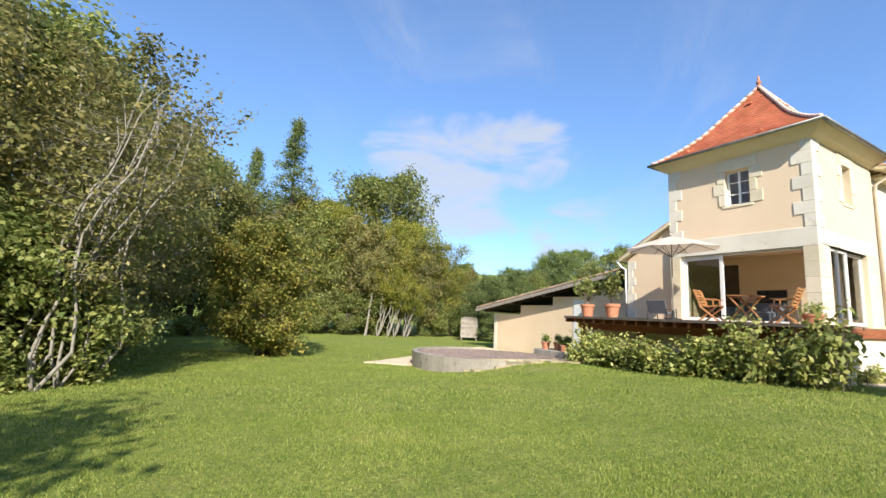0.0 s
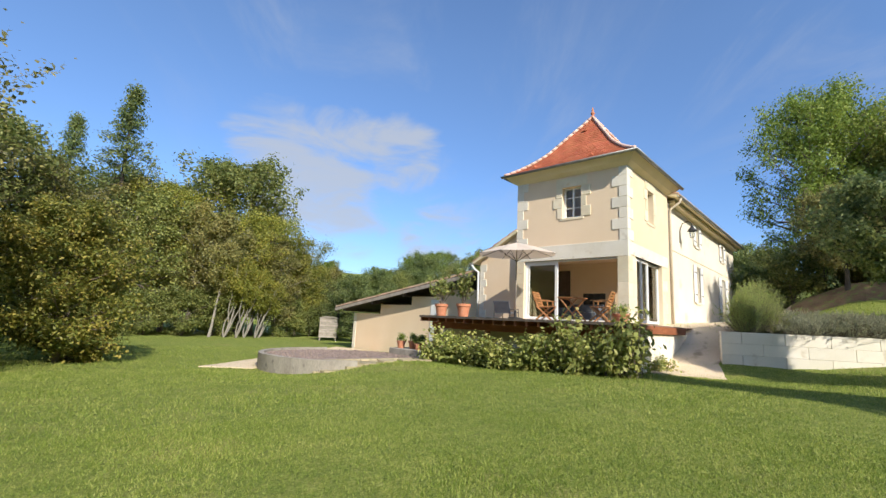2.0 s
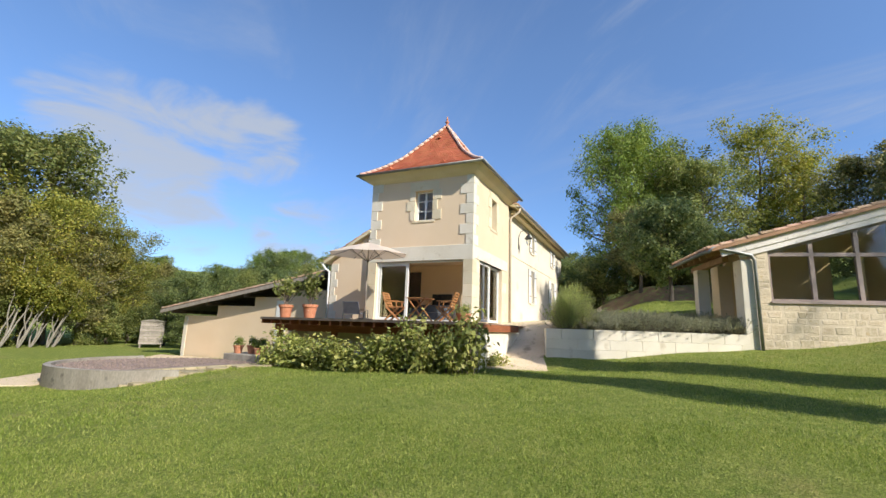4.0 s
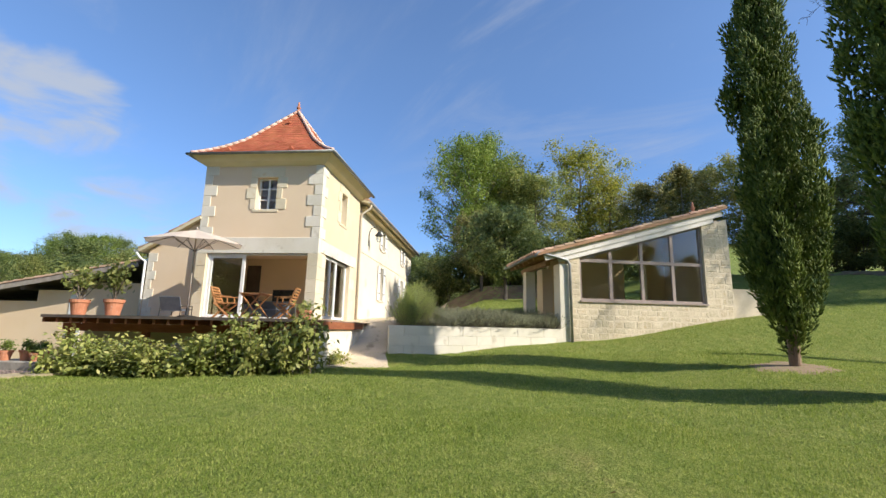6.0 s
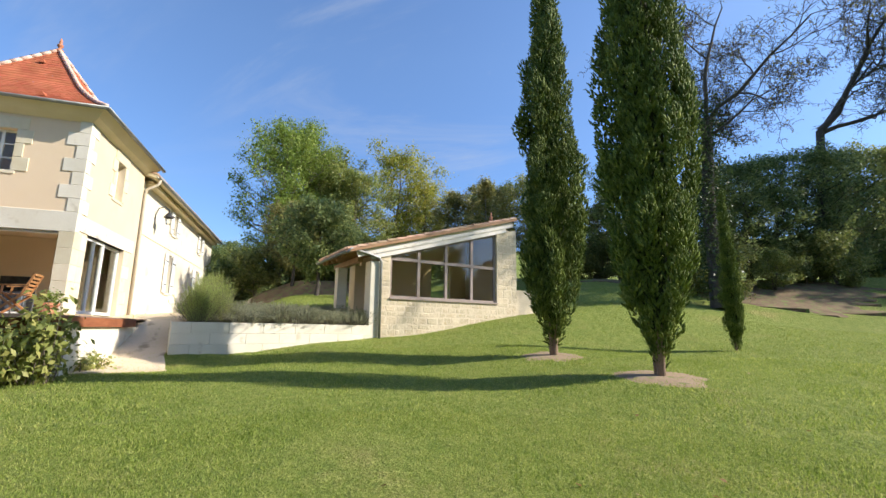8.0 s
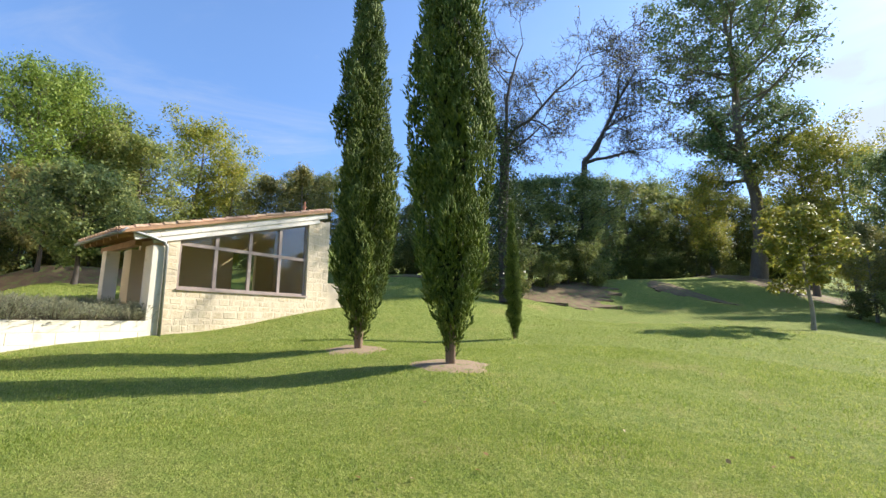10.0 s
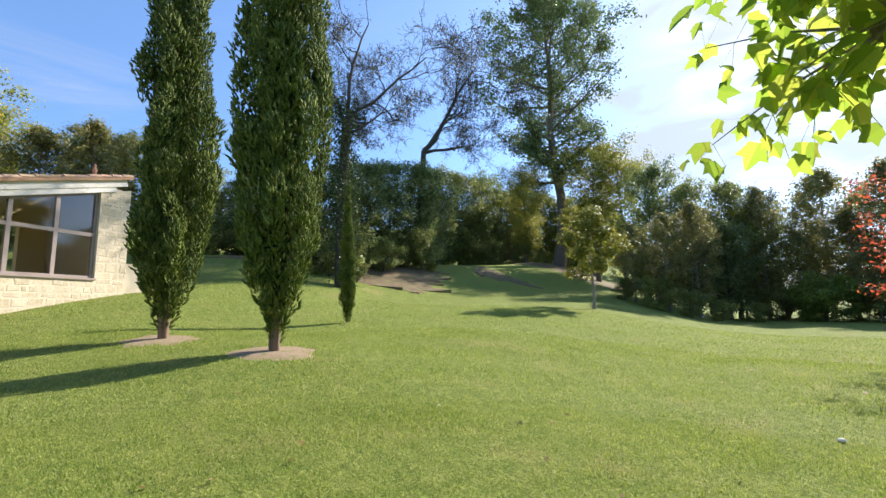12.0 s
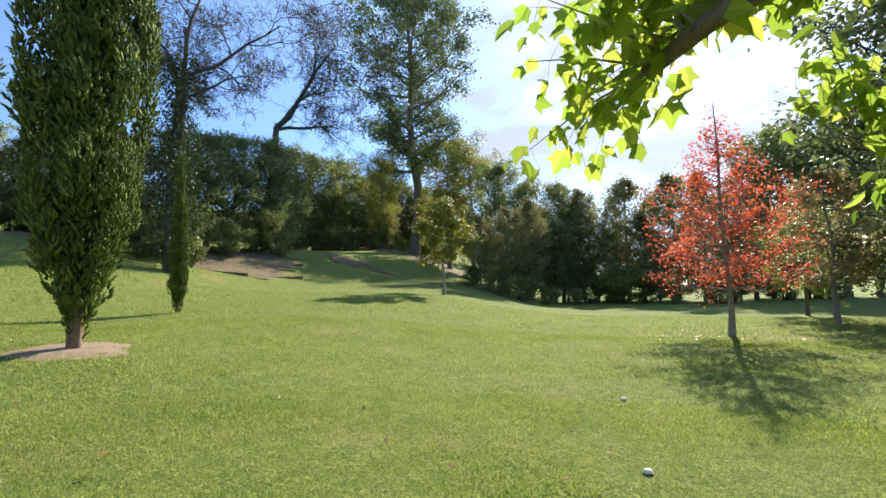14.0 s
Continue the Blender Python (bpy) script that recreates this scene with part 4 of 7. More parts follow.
part("downpipe", Geo().tube([(BX + 0.12, 5.38, 6.88), (BX + 0.12, 5.42, 6.7), (BX + 0.06, 5.76, 6.45), (BX + 0.06, 5.79, 6.2), (BX + 0.06, 5.79, 1.7)], 0.045, 10), M["pipe_paint"], long_house, "beige painted downpipe", smooth=True)

lamp = empty("wall_lantern", 21.5, LS, 5.4, "black iron lantern on a curled wall bracket", "lamp")
part("bracket", Geo().tube([(21.45, LS - 0.01, 5.35), (21.45, LS - 0.03, 5.9), (21.45, LS - 0.12, 6.18), (21.45, LS - 0.34, 6.27), (21.45, LS - 0.5, 6.15), (21.45, LS - 0.5, 6.02)], 0.018, 6), M["iron"], lamp, smooth=True)
part("shade", Geo().lathe(21.45, LS - 0.5, [(0.13, 5.80), (0.19, 5.82), (0.10, 5.95), (0.03, 6.04)], 12), M["iron"], lamp)
part("glass", Geo().lathe(21.45, LS - 0.5, [(0.06, 5.52), (0.10, 5.6), (0.12, 5.80)], 10), M["glass"], lamp)

# ---- lean-to shed ----
SX = 16.3
shed = empty("shed", SX, 12.7, -0.3, "long cream lean-to shed with a low tiled roof", "shed")
for y0, y1, zt in ((12.05, 15.0, 2.95), (15.0, 17.0, 2.66), (17.0, 19.4, 2.24), (19.4, 21.65, 1.74)):
    part("front_wall", Geo().box(SX, y0, -0.5, SX + 0.22, y1 - 0.001, zt), M["render"], shed)
part("end_wall", Geo().box(SX + 0.222, 21.43, -0.5, SX + 3.2, 21.65, 1.72), M["render"], shed)
part("back_wall", Geo().box(SX + 3.0, 12.62, -0.5, SX + 3.2, 21.4, 1.9), M["render"], shed)
part("shed_door", Geo().box(SX - 0.03, 15.05, -0.3, SX - 0.002, 15.62, 2.5), M["white"], shed, "white boarded shed door")
part("corner_post", Geo().box(SX - 0.02, 21.45, -0.4, SX + 0.12, 21.68, 1.72), M["stone_white"], shed)
o, slab = canal_roof("roof", [(SX + 3.4, 22.9, 2.02), (SX - 0.5, 22.9, 2.02), (SX - 0.5, 12.68, 3.70), (SX + 3.4, 12.68, 3.70)], shed, "low lean-to roof of canal tiles")
part("roof_boarding", slab, M["wood_dark"], shed)
part("verge_board", Geo().beam((SX - 0.51, 22.9, 1.90), (SX - 0.51, 12.7, 3.58), 0.04, 0.16), M["wood_grey"], shed, "grey weathered verge board")
for k in range(4):
    y = 22.1 - k * 2.45
    zz = 2.02 + (22.9 - y) * 1.68 / 10.22 - 0.22
    part("purlin", Geo().box(SX - 0.45, y - 0.07, zz - 0.1, SX + 3.0, y + 0.07, zz + 0.08), M["wood_dark"], shed)

# ---- timber deck ----
DX0, DY0, DY1, DZ = 12.05, 4.65, 12.05, FLOOR - 0.06
deck = empty("deck", DX0, DY0, DZ, "raised timber deck with dark edge and red-brown joists", "deck")
for k in range(21):
    x = DX0 + k * 0.15
    part("deck_board", Geo().box(x, DY0, DZ - 0.03, x + 0.144, DY1, DZ), M["wood_deck"], deck)
for k in range(3):
    part("deck_board", Geo().box(FX + 0.02, DY0 + k * 0.39, DZ - 0.03, BX + 1.2, DY0 + k * 0.39 + 0.38, DZ), M["wood_deck"], deck)
part("edge_board", Geo().box(DX0 - 0.03, DY0 - 0.002, DZ - 0.07, DX0 - 0.002, DY1, DZ + 0.004), M["wood_dark"], deck)
for k in range(19):
    y = DY0 + 0.25 + k * 0.395
    part("joist", Geo().box(DX0 + 0.03, y - 0.035, DZ - 0.2, FX - 0.05, y + 0.035, DZ - 0.032), M["wood_red"], deck)
part("carrier_beam", Geo().box(DX0 + 0.55, DY0 + 0.1, DZ - 0.42, DX0 + 0.68, DY1 - 0.1, DZ - 0.202), M["wood_red"], deck)
part("side_beam", Geo().box(DX0 + 0.05, DY0 - 0.06, DZ - 0.24, 16.6, DY0 - 0.004, DZ - 0.035), M["wood_red"], deck, "red-brown side beam")
for y in (DY0 + 0.3, 7.1, 9.5, DY1 - 0.3):
    part("post", Geo().box(DX0 + 0.54, y - 0.08, ground(DX0 + 0.6, y) - 0.1, DX0 + 0.69, y + 0.08, DZ - 0.42), M["wood_red"], deck)
part("skirt_wall", Geo().box(13.2, DY0 + 0.1, -0.2, 13.4, DY1 - 0.2, DZ - 0.25), M["stone_white"], deck)
part("skirt_wall", Geo().box(12.75, DY0 + 0.02, 0.1, 17.0, DY0 + 0.25, DZ - 0.25), M["stone_white"], deck, "white rendered wall under the deck")

# ---- annex with the large studio window ----
GX, GY0, GY1 = 17.89, -2.75, -9.30
annex = empty("annex", GX, GY0, 1.0, "rubble stone studio annex with a large sloping window", "outbuilding")
annex.rotation_euler = (0, 0, radians(13.3))
WL, WR, SILL = -3.13, -8.20, 2.67


def slope(y):
    """Underside of the white verge board."""
    return 4.29 + (WL - y) * 0.285


def gable_piece(y0, y1, z0, top):
    """A slab of the gable between y0 > y1, from z0 up to the line top(y)."""
    g = Geo()
    v = [(GX, y0, z0), (GX, y1, z0), (GX, y1, top(y1)), (GX, y0, top(y0))]
    v += [(GX + 0.45, y, z) for _, y, z in v]
    return g.add(v, [(0, 1, 2, 3), (7, 6, 5, 4), (0, 4, 5, 1), (1, 5, 6, 2), (2, 6, 7, 3), (3, 7, 4, 0)])


for y0, y1, z0, top in ((GY0, WL, 0.4, slope), (WL, WR, 0.4, lambda y: SILL - 0.06), (WR, GY1, 0.4, slope)):
    part("gable_wall", gable_piece(y0, y1, z0, top), M["mortar"], annex, "rubble limestone gable wall")
part("garden_wall", Geo().box(GX + 0.1, GY1 - 1.6, 0.8, GX + 0.5, GY1 - 0.002, 3.3), M["mortar"], annex)
part("side_wall", Geo().box(GX + 0.45, GY1, 0.8, GX + 3.6, GY1 + 0.45, 6.1), M["mortar"], annex)
part("side_wall", Geo().box(GX + 2.9, GY0 - 0.45, 0.8, GX + 3.6, GY0, 4.2), M["render_pale"], annex)
for y0, y1, z0, z1 in ((GY0 - 0.452, -6.8, 0.8, 9), (-6.8, -7.9, 0.8, 1.9), (-6.8, -7.9, 4.7, 9), (-7.9, GY1 + 0.452, 0.8, 9)):
    g = Geo()
    v = [(GX + 3.4, y0, z0), (GX + 3.4, y1, z0), (GX + 3.4, y1, min(z1, slope(y1) + 0.4)), (GX + 3.4, y0, min(z1, slope(y0) + 0.4))]
    v += [(x + 0.19, y, z) for x, y, z in v]
    part("back_wall", g.add(v, [(0, 1, 2, 3), (7, 6, 5, 4), (0, 4, 5, 1), (1, 5, 6, 2), (2, 6, 7, 3), (3, 7, 4, 0)]), M["ochre"], annex, "ochre plastered inner wall")
part("floor", Geo().box(GX + 0.452, GY1 + 0.452, 1.2, GX + 3.398, GY0 - 0.452, 1.8), M["stone_white"], annex)
part("wall_lining", Geo().box(GX + 0.456, GY1 + 0.456, 1.802, GX + 3.394, GY1 + 0.50, 5.6), M["render_pale"], annex)
# white verge boards up the gable
part("verge_board", Geo().beam((GX - 0.07, -1.75, slope(-1.75) + 0.32), (GX - 0.07, GY1 + 0.25, slope(GY1 + 0.25) + 0.32), 0.05, 0.30), M["white_wood"], annex, "weathered white verge board", bevel=0.006)
part("verge_board", Geo().beam((GX - 0.03, -2.3, slope(-2.3) + 0.08), (GX - 0.03, GY1 + 0.6, slope(GY1 + 0.6) + 0.08), 0.05, 0.19), M["white_wood"], annex, "weathered white verge board", bevel=0.006)
roof_line = lambda y: slope(y) + 0.52
o, slab = canal_roof("roof", [(GX + 3.6, -1.35, roof_line(-1.35)), (GX - 0.22, -1.35, roof_line(-1.35)), (GX - 0.22, GY1 + 0.1, roof_line(GY1 + 0.1)), (GX + 3.6, GY1 + 0.1, roof_line(GY1 + 0.1))], annex, "canal tile roof of the annex", 0.22, 0.40)
part("roof_boarding", slab, M["wood_rafter"], annex)
for k in range(6):
    x = GX + 0.3 + k * 0.6
    part("rafter", Geo().beam((x, -1.45, roof_line(-1.45) - 0.17), (x, GY1 + 0.2, roof_line(GY1 + 0.2) - 0.17), 0.09, 0.12), M["wood_rafter"], annex)
part("eave_beam", Geo().box(GX + 0.4, -2.15, 3.98, GX + 3.4, -1.97, 4.17), M["wood_rafter"], annex, "warm brown eave beam")
for x in (GX + 2.6,):
    part("porch_pillar", Geo().box(x - 0.2, -2.25, 1.0, x + 0.2, -1.85, 3.98), M["stone_white"], annex, "square stone porch pillar", bevel=0.012)
part("corner_pier", Geo().box(GX - 0.02, GY0 - 0.02, 0.5, GX + 0.55, GY0 + 0.42, 4.0), M["stone_white"], annex, bevel=0.01)
part("finial", Geo().lathe(GX + 0.2, -8.05, [(0.10, roof_line(-8.05)), (0.11, roof_line(-8.05) + 0.12), (0.04, roof_line(-8.05) + 0.18), (0.085, roof_line(-8.05) + 0.28), (0.03, roof_line(-8.05) + 0.38), (0.045, roof_line(-8.05) + 0.42), (0.01, roof_line(-8.05) + 0.55)], 12), M["terracotta"], annex, "terracotta finial", smooth=True)
part("gutter_end", Geo().tube([(GX - 0.25, -1.32, roof_line(-1.35) - 0.12), (GX - 0.16, -1.5, 4.36), (GX - 0.12, -2.2, 4.22), (GX - 0.10, -2.62, 4.12), (GX - 0.10, -2.70, 3.95), (GX - 0.10, -2.72, 1.1)], 0.052, 10), M["zinc"], annex, "grey zinc downpipe", smooth=True)
gutter("gutter", (GX - 0.3, -1.30, roof_line(-1.35) - 0.06), (GX + 3.6, -1.30, roof_line(-1.35) - 0.06), 0.07, M["zinc"], annex)
# the window: four lights wide, a transom, and a raked head
win = new("window")
win.parent = annex
win.location = -Vector(annex.location)
tagged(win, "large taupe framed window with a raked head")
TR = 4.18
wx = GX + 0.10


def raked(y0, y1, z0, head, x0, x1):
    """A panel between y0 > y1 from z0 up to the raked line."""
    g = Geo()
    v = [(x0, y0, z0), (x0, y1, z0), (x0, y1, head(y1)), (x0, y0, head(y0))]
    v += [(x1, y, z) for _, y, z in v]
    return g.add(v, [(0, 1, 2, 3), (7, 6, 5, 4), (0, 4, 5, 1), (1, 5, 6, 2), (2, 6, 7, 3), (3, 7, 4, 0)])


posts = [WL - (WL - WR) * q / 4 for q in range(5)]
for k, y in enumerate(posts):
    w = 0.05 if k in (0, 4) else 0.06
    yy = min(max(y, WR + w), WL - w)
    part("mullion", raked(yy + w, yy - w, SILL, lambda q: slope(q) - 0.03, wx, wx + 0.10), M["taupe"], win)
part("sill", Geo().box(wx - 0.16, WR - 0.02, SILL - 0.056, wx + 0.12, WL + 0.02, SILL + 0.01), M["taupe"], win)
part("sill_bar", Geo().box(wx + 0.004, WR + 0.1, SILL + 0.012, wx + 0.094, WL - 0.1, SILL + 0.09), M["taupe"], win)
part("transom", Geo().box(wx + 0.004, WR + 0.1, TR - 0.06, wx + 0.094, WL - 0.1, TR + 0.06), M["taupe"], win)
part("head", Geo().beam((wx + 0.05, WL - 0.02, slope(WL) - 0.05), (wx + 0.05, WR + 0.02, slope(WR) - 0.05), 0.09, 0.09), M["taupe"], win)
for k in range(4):
    for z0, head in ((SILL + 0.05, lambda y: TR), (TR, lambda y: slope(y) - 0.04)):
        q = part("pane", raked(posts[k] - 0.05, posts[k + 1] + 0.05, z0, head, wx + 0.045, wx + 0.052), M["glass"], win)
        q.visible_shadow = False
# rubble stones set in the gable
rs = random.Random(21)


def rubble_fill(y0, y1, z0, ztop, big):
    """Rough courses of uneven stones on the gable between y0 > y1."""
    z = z0
    while z < ztop((y0 + y1) / 2) - 0.08:
        h = rs.uniform(0.10, 0.26) * big
        y = y0
        while y > y1 + 0.05:
            w = min(rs.uniform(0.12, 0.46) * big, y - y1)
            zt = min(z + h, min(ztop(y), ztop(y - w)) - 0.01)
            if zt - z > 0.06 and w > 0.07:
                cx = (y - 0.008, y - w + 0.008)
                pr = rs.uniform(0.001, 0.009)
                j = [rs.uniform(-0.035, 0.035) for _ in range(8)]
                a, b, c, d = (cx[0] + j[0], z + 0.008 + j[1]), (cx[1] + j[2], z + 0.008 + j[3]), (cx[1] + j[4], zt - 0.008 + j[5]), (cx[0] + j[6], zt - 0.008 + j[7])
                m = (sum(p[0] for p in (a, b, c, d)) / 4, sum(p[1] for p in (a, b, c, d)) / 4)
                inn = [(p[0] + (m[0] - p[0]) * 0.22, p[1] + (m[1] - p[1]) * 0.22) for p in (a, b, c, d)]
                g = Geo()
                g.add([(GX + 0.01, *p) for p in (a, b, c, d)] + [(GX - pr, *p) for p in inn], [(4, 5, 6, 7), (0, 1, 5, 4), (1, 2, 6, 5), (2, 3, 7, 6), (3, 0, 4, 7)])
                part("rubble_stone", g, M["rubble"], annex)
            y -= w
        z += h


rubble_fill(GY0, WR, 1.0, lambda y: SILL - 0.07, 1.15)
rubble_fill(WR - 0.01, GY1, 1.6, lambda y: min(slope(y), 9), 1.35)
rubble_fill(GY0, WL + 0.01, SILL - 0.07, slope, 1.3)

# ---- planter wall ----
PW = [(15.56, 3.43), (17.78, -2.42)]
planter = empty("planter_wall", *PW[0], 0.7, "low white limestone retaining wall holding a lavender bed", "planter")
dv = Vector((PW[1][0] - PW[0][0], PW[1][1] - PW[0][1], 0))
ln = dv.length
dv.normalize()
nv = Vector((-dv.y, dv.x, 0))
PTOP = 1.62
for row in range(3):
    k, s = 0, (0.0 if row % 2 else -0.5)
    while s < ln:
        e = min(s + 1.0, ln)
        b0 = max(s, 0.0)
        if e - b0 > 0.1:
            p, q = Vector((*PW[0], 0)) + dv * (b0 + 0.003), Vector((*PW[0], 0)) + dv * (e - 0.003)
            zb, zt = (0.2, 0.99) if row == 0 else ((0.993, 1.30) if row == 1 else (1.303, PTOP))
            g = Geo()
            v = [p, q, q + nv * 0.28, p + nv * 0.28]
            g.add([(a.x, a.y, zb) for a in v] + [(a.x, a.y, zt) for a in v], [(3, 2, 1, 0), (4, 5, 6, 7), (0, 1, 5, 4), (1, 2, 6, 5), (2, 3, 7, 6), (3, 0, 4, 7)])
            part("wall_block", g, M["stone_white"], planter, bevel=0.006)
        s += 1.0
part("end_wall", Geo().box(PW[0][0] + 0.3, PW[0][1] - 0.25, 0.3, 22.0, PW[0][1] + 0.02, PTOP), M["stone_white"], planter)
bed = Geo()
A, B, C, D = Vector((*PW[0], 0)) + nv * 0.2, Vector((*PW[1], 0)) + nv * 0.2, Vector((20.5, -2.3, 0)), Vector((21.5, 3.3, 0))
bed.add([(p.x, p.y, z) for z in (0.5, PTOP - 0.05) for p in (A, B, C, D)], [(3, 2, 1, 0), (4, 5, 6, 7), (0, 1, 5, 4), (1, 2, 6, 5), (2, 3, 7, 6), (3, 0, 4, 7)])
part("soil", bed, M["soil"], planter)

# ---- trees and shrubs ----


def leaf_quads(rng, centres, spread, n, size, flat=0.0, hang=0.0, facing=0.8):
    """n pointed leaves round each of the centres, each a folded quad of its own that faces up and out of its clump."""
    c = np.repeat(np.asarray(centres, dtype=float), n, axis=0)
    k = len(c)
    off = rng.normal(0, 1, (k, 3)) * np.array([1, 1, 1 - 0.4 * flat])
    p = c + off * spread
    up = off * 0.55 * facing + rng.normal(0, 0.7, (k, 3)) + np.array([0, 0, 0.75 * facing + 2.0 * flat])
    up /= np.linalg.norm(up, axis=1)[:, None] + 1e-9
    a = rng.normal(0, 1, (k, 3)) - np.array([0, 0, hang])
    a -= up * np.sum(a * up, axis=1)[:, None]
    a /= np.linalg.norm(a, axis=1)[:, None] + 1e-9
    b = np.cross(up, a)
    s = (size * rng.uniform(0.6, 1.25, k))[:, None]
    return np.stack([p - a * s * 0.6, p + b * s * 0.34 + up * s * 0.10, p + a * s * 0.65, p - b * s * 0.34 + up * s * 0.10], 1).reshape(-1, 3)


def envelope(shape, u):
    """Crown half-width, 0 to 1, at the share u of the crown's height."""
    if shape == "round":
        return math.sqrt(max(0.0, 1 - (2 * u - 0.9) ** 2 * 0.85)) if u < 1 else 0.15
    if shape == "cone":
        return max(0.06, (1 - u) ** 0.8) * (0.75 + 0.25 * min(1, u * 6))
    if shape == "drop":
        return 0.9 + 0.1 * min(1, u * 8) if u < 0.3 else max(0.08, (1 - (u - 0.3) / 0.7) ** 1.25)
    if shape == "tall":
        return (0.55 + 0.45 * math.sin(math.pi * min(1, u * 1.1))) * (1 if u < 0.75 else max(0.15, 1 - (u - 0.75) * 3.2))
    if shape == "vase":
        return 0.35 + 0.65 * min(1, u * 1.6) if u < 0.8 else max(0.25, 1 - (u - 0.8) * 3.0)
    return 1.0


def tree_meshes(seed, height, trunk, clear, width, shape, limbs, per_clump, size, spread, leaf, bark, lean=(0, 0), gaps=0.15, twigs=5, hang=0.1, rise=0.5, stems=1, wob=0.02, thin=0.0):
    """Wood and crown meshes of a tree that stands at the origin: leaves in dense clumps at the twigs, with gaps between."""
    twigs, per_clump, spread, size = twigs + 3, round(per_clump * 0.72), spread * 0.62, size * 0.9
    rng = np.random.default_rng(seed)
    r = random.Random(seed)
    wood = Geo()
    centres = []
    for st in range(stems):
        sway = [Vector((0, 0, 0))]
        ang = r.uniform(0, 6.28)
        out = 0 if stems == 1 else r.uniform(0.08, 0.26)
        hh = height * (1 if stems == 1 else r.uniform(0.7, 1.0))
        steps = 9
        for k in range(1, steps + 1):
            q = k / steps
            sway.append(Vector((lean[0] * q * hh + math.cos(ang) * out * hh * q + wob * hh * noise.noise((seed + st * 7.3, q * 3, 0)),
                                lean[1] * q * hh + math.sin(ang) * out * hh * q + wob * hh * noise.noise((seed + st * 7.3, q * 3, 7)), hh * q * 0.97)))
        tr = trunk if stems == 1 else trunk * r.uniform(0.6, 1.0)
        radii = [tr * (1.25 if k == 0 else 1) * (1 - 0.93 * k / steps) + 0.008 for k in range(steps + 1)]
        wood.tube(sway, radii, 8, cap=False)

        def on_trunk(q):
            f = q * steps
            i = min(steps - 1, int(f))
            return sway[i].lerp(sway[i + 1], f - i)

        n_l = max(3, limbs // stems)
        for i in range(n_l):
            u = (i + r.uniform(0.1, 0.9)) / n_l
            q = clear + (1 - clear) * u * 0.97
            base = on_trunk(q)
            az = i * 2.39996 + r.uniform(-0.5, 0.5)
            reach = width * envelope(shape, u) * r.uniform(0.65, 1.12)
            up = rise * (0.5 + 0.9 * u) * r.uniform(0.6, 1.3) * reach
            tip = base + Vector((math.cos(az) * reach, math.sin(az) * reach, up))
            midp = base.lerp(tip, 0.5) + Vector((r.uniform(-0.1, 0.1), r.uniform(-0.1, 0.1), -0.08 + r.uniform(-0.1, 0.1))) * reach
            lr = max(0.008, tr * (1 - q) * 0.5 + 0.006)
            wood.tube([base, midp, tip], [lr, lr * 0.6, lr * 0.15], 5, cap=False)
            for k in range(twigs):
                f = 0.3 + 0.7 * (k + r.random()) / twigs
                p = base.lerp(midp, f * 2) if f < 0.5 else midp.lerp(tip, f * 2 - 1)
                d = Vector((r.uniform(-1, 1), r.uniform(-1, 1), r.uniform(-0.5, 0.9)))
                e = p + d * reach * 0.30 * (1.25 - f * 0.5)
                wood.tube([p, p.lerp(e, 0.5) + Vector((0, 0, -0.02)), e], [lr * 0.35, lr * 0.22, lr * 0.08], 4, cap=False)
                if r.random() > gaps + thin * max(0, u - 0.25):
                    centres.append(tuple(e))
                if r.random() > gaps + thin * max(0, u - 0.25):
                    centres.append(tuple(p.lerp(e, 0.55)))
            centres.append(tuple(tip))
    wood_me = wood.mesh("trunk", bark, smooth=True)
    crown_me = raw_mesh("crown", leaf_quads(rng, centres, spread, per_clump, size, 0.25, hang), 4, leaf) if per_clump else None
    return wood_me, crown_me


def plant_tree(name, meshes, x, y, turn, scale, label, category, group="", dz=0.0, crown="crown", stem="trunk"):
    t = empty(name, x, y, ground(x, y) - 0.06 + dz, label, category, group)
    t.rotation_euler = (0, 0, radians(turn))
    t.scale = scale if hasattr(scale, "__len__") else (scale, scale, scale)
    w = new(stem, meshes[0])
    w.parent = t
    if meshes[1]:
        c = new(crown, meshes[1])
        c.parent = t
    return t


def polar(bearing, d):
    b = radians(bearing)
    return 1.0 + d * math.sin(b), 0.2 + d * math.cos(b)


def shared_mesh(name, verts, quads, mat):
    """A mesh of quads that share their corners, from numpy arrays."""
    me = bpy.data.meshes.new(name)
    me.vertices.add(len(verts))
    me.vertices.foreach_set("co", np.asarray(verts, dtype=np.float32).ravel())
    me.loops.add(len(quads) * 4)
    me.loops.foreach_set("vertex_index", np.asarray(quads, dtype=np.int32).ravel())
    me.polygons.add(len(quads))
    me.polygons.foreach_set("loop_start", np.arange(len(quads), dtype=np.int32) * 4)
    me.update(calc_edges=True)
    me.materials.append(mat)
    return me


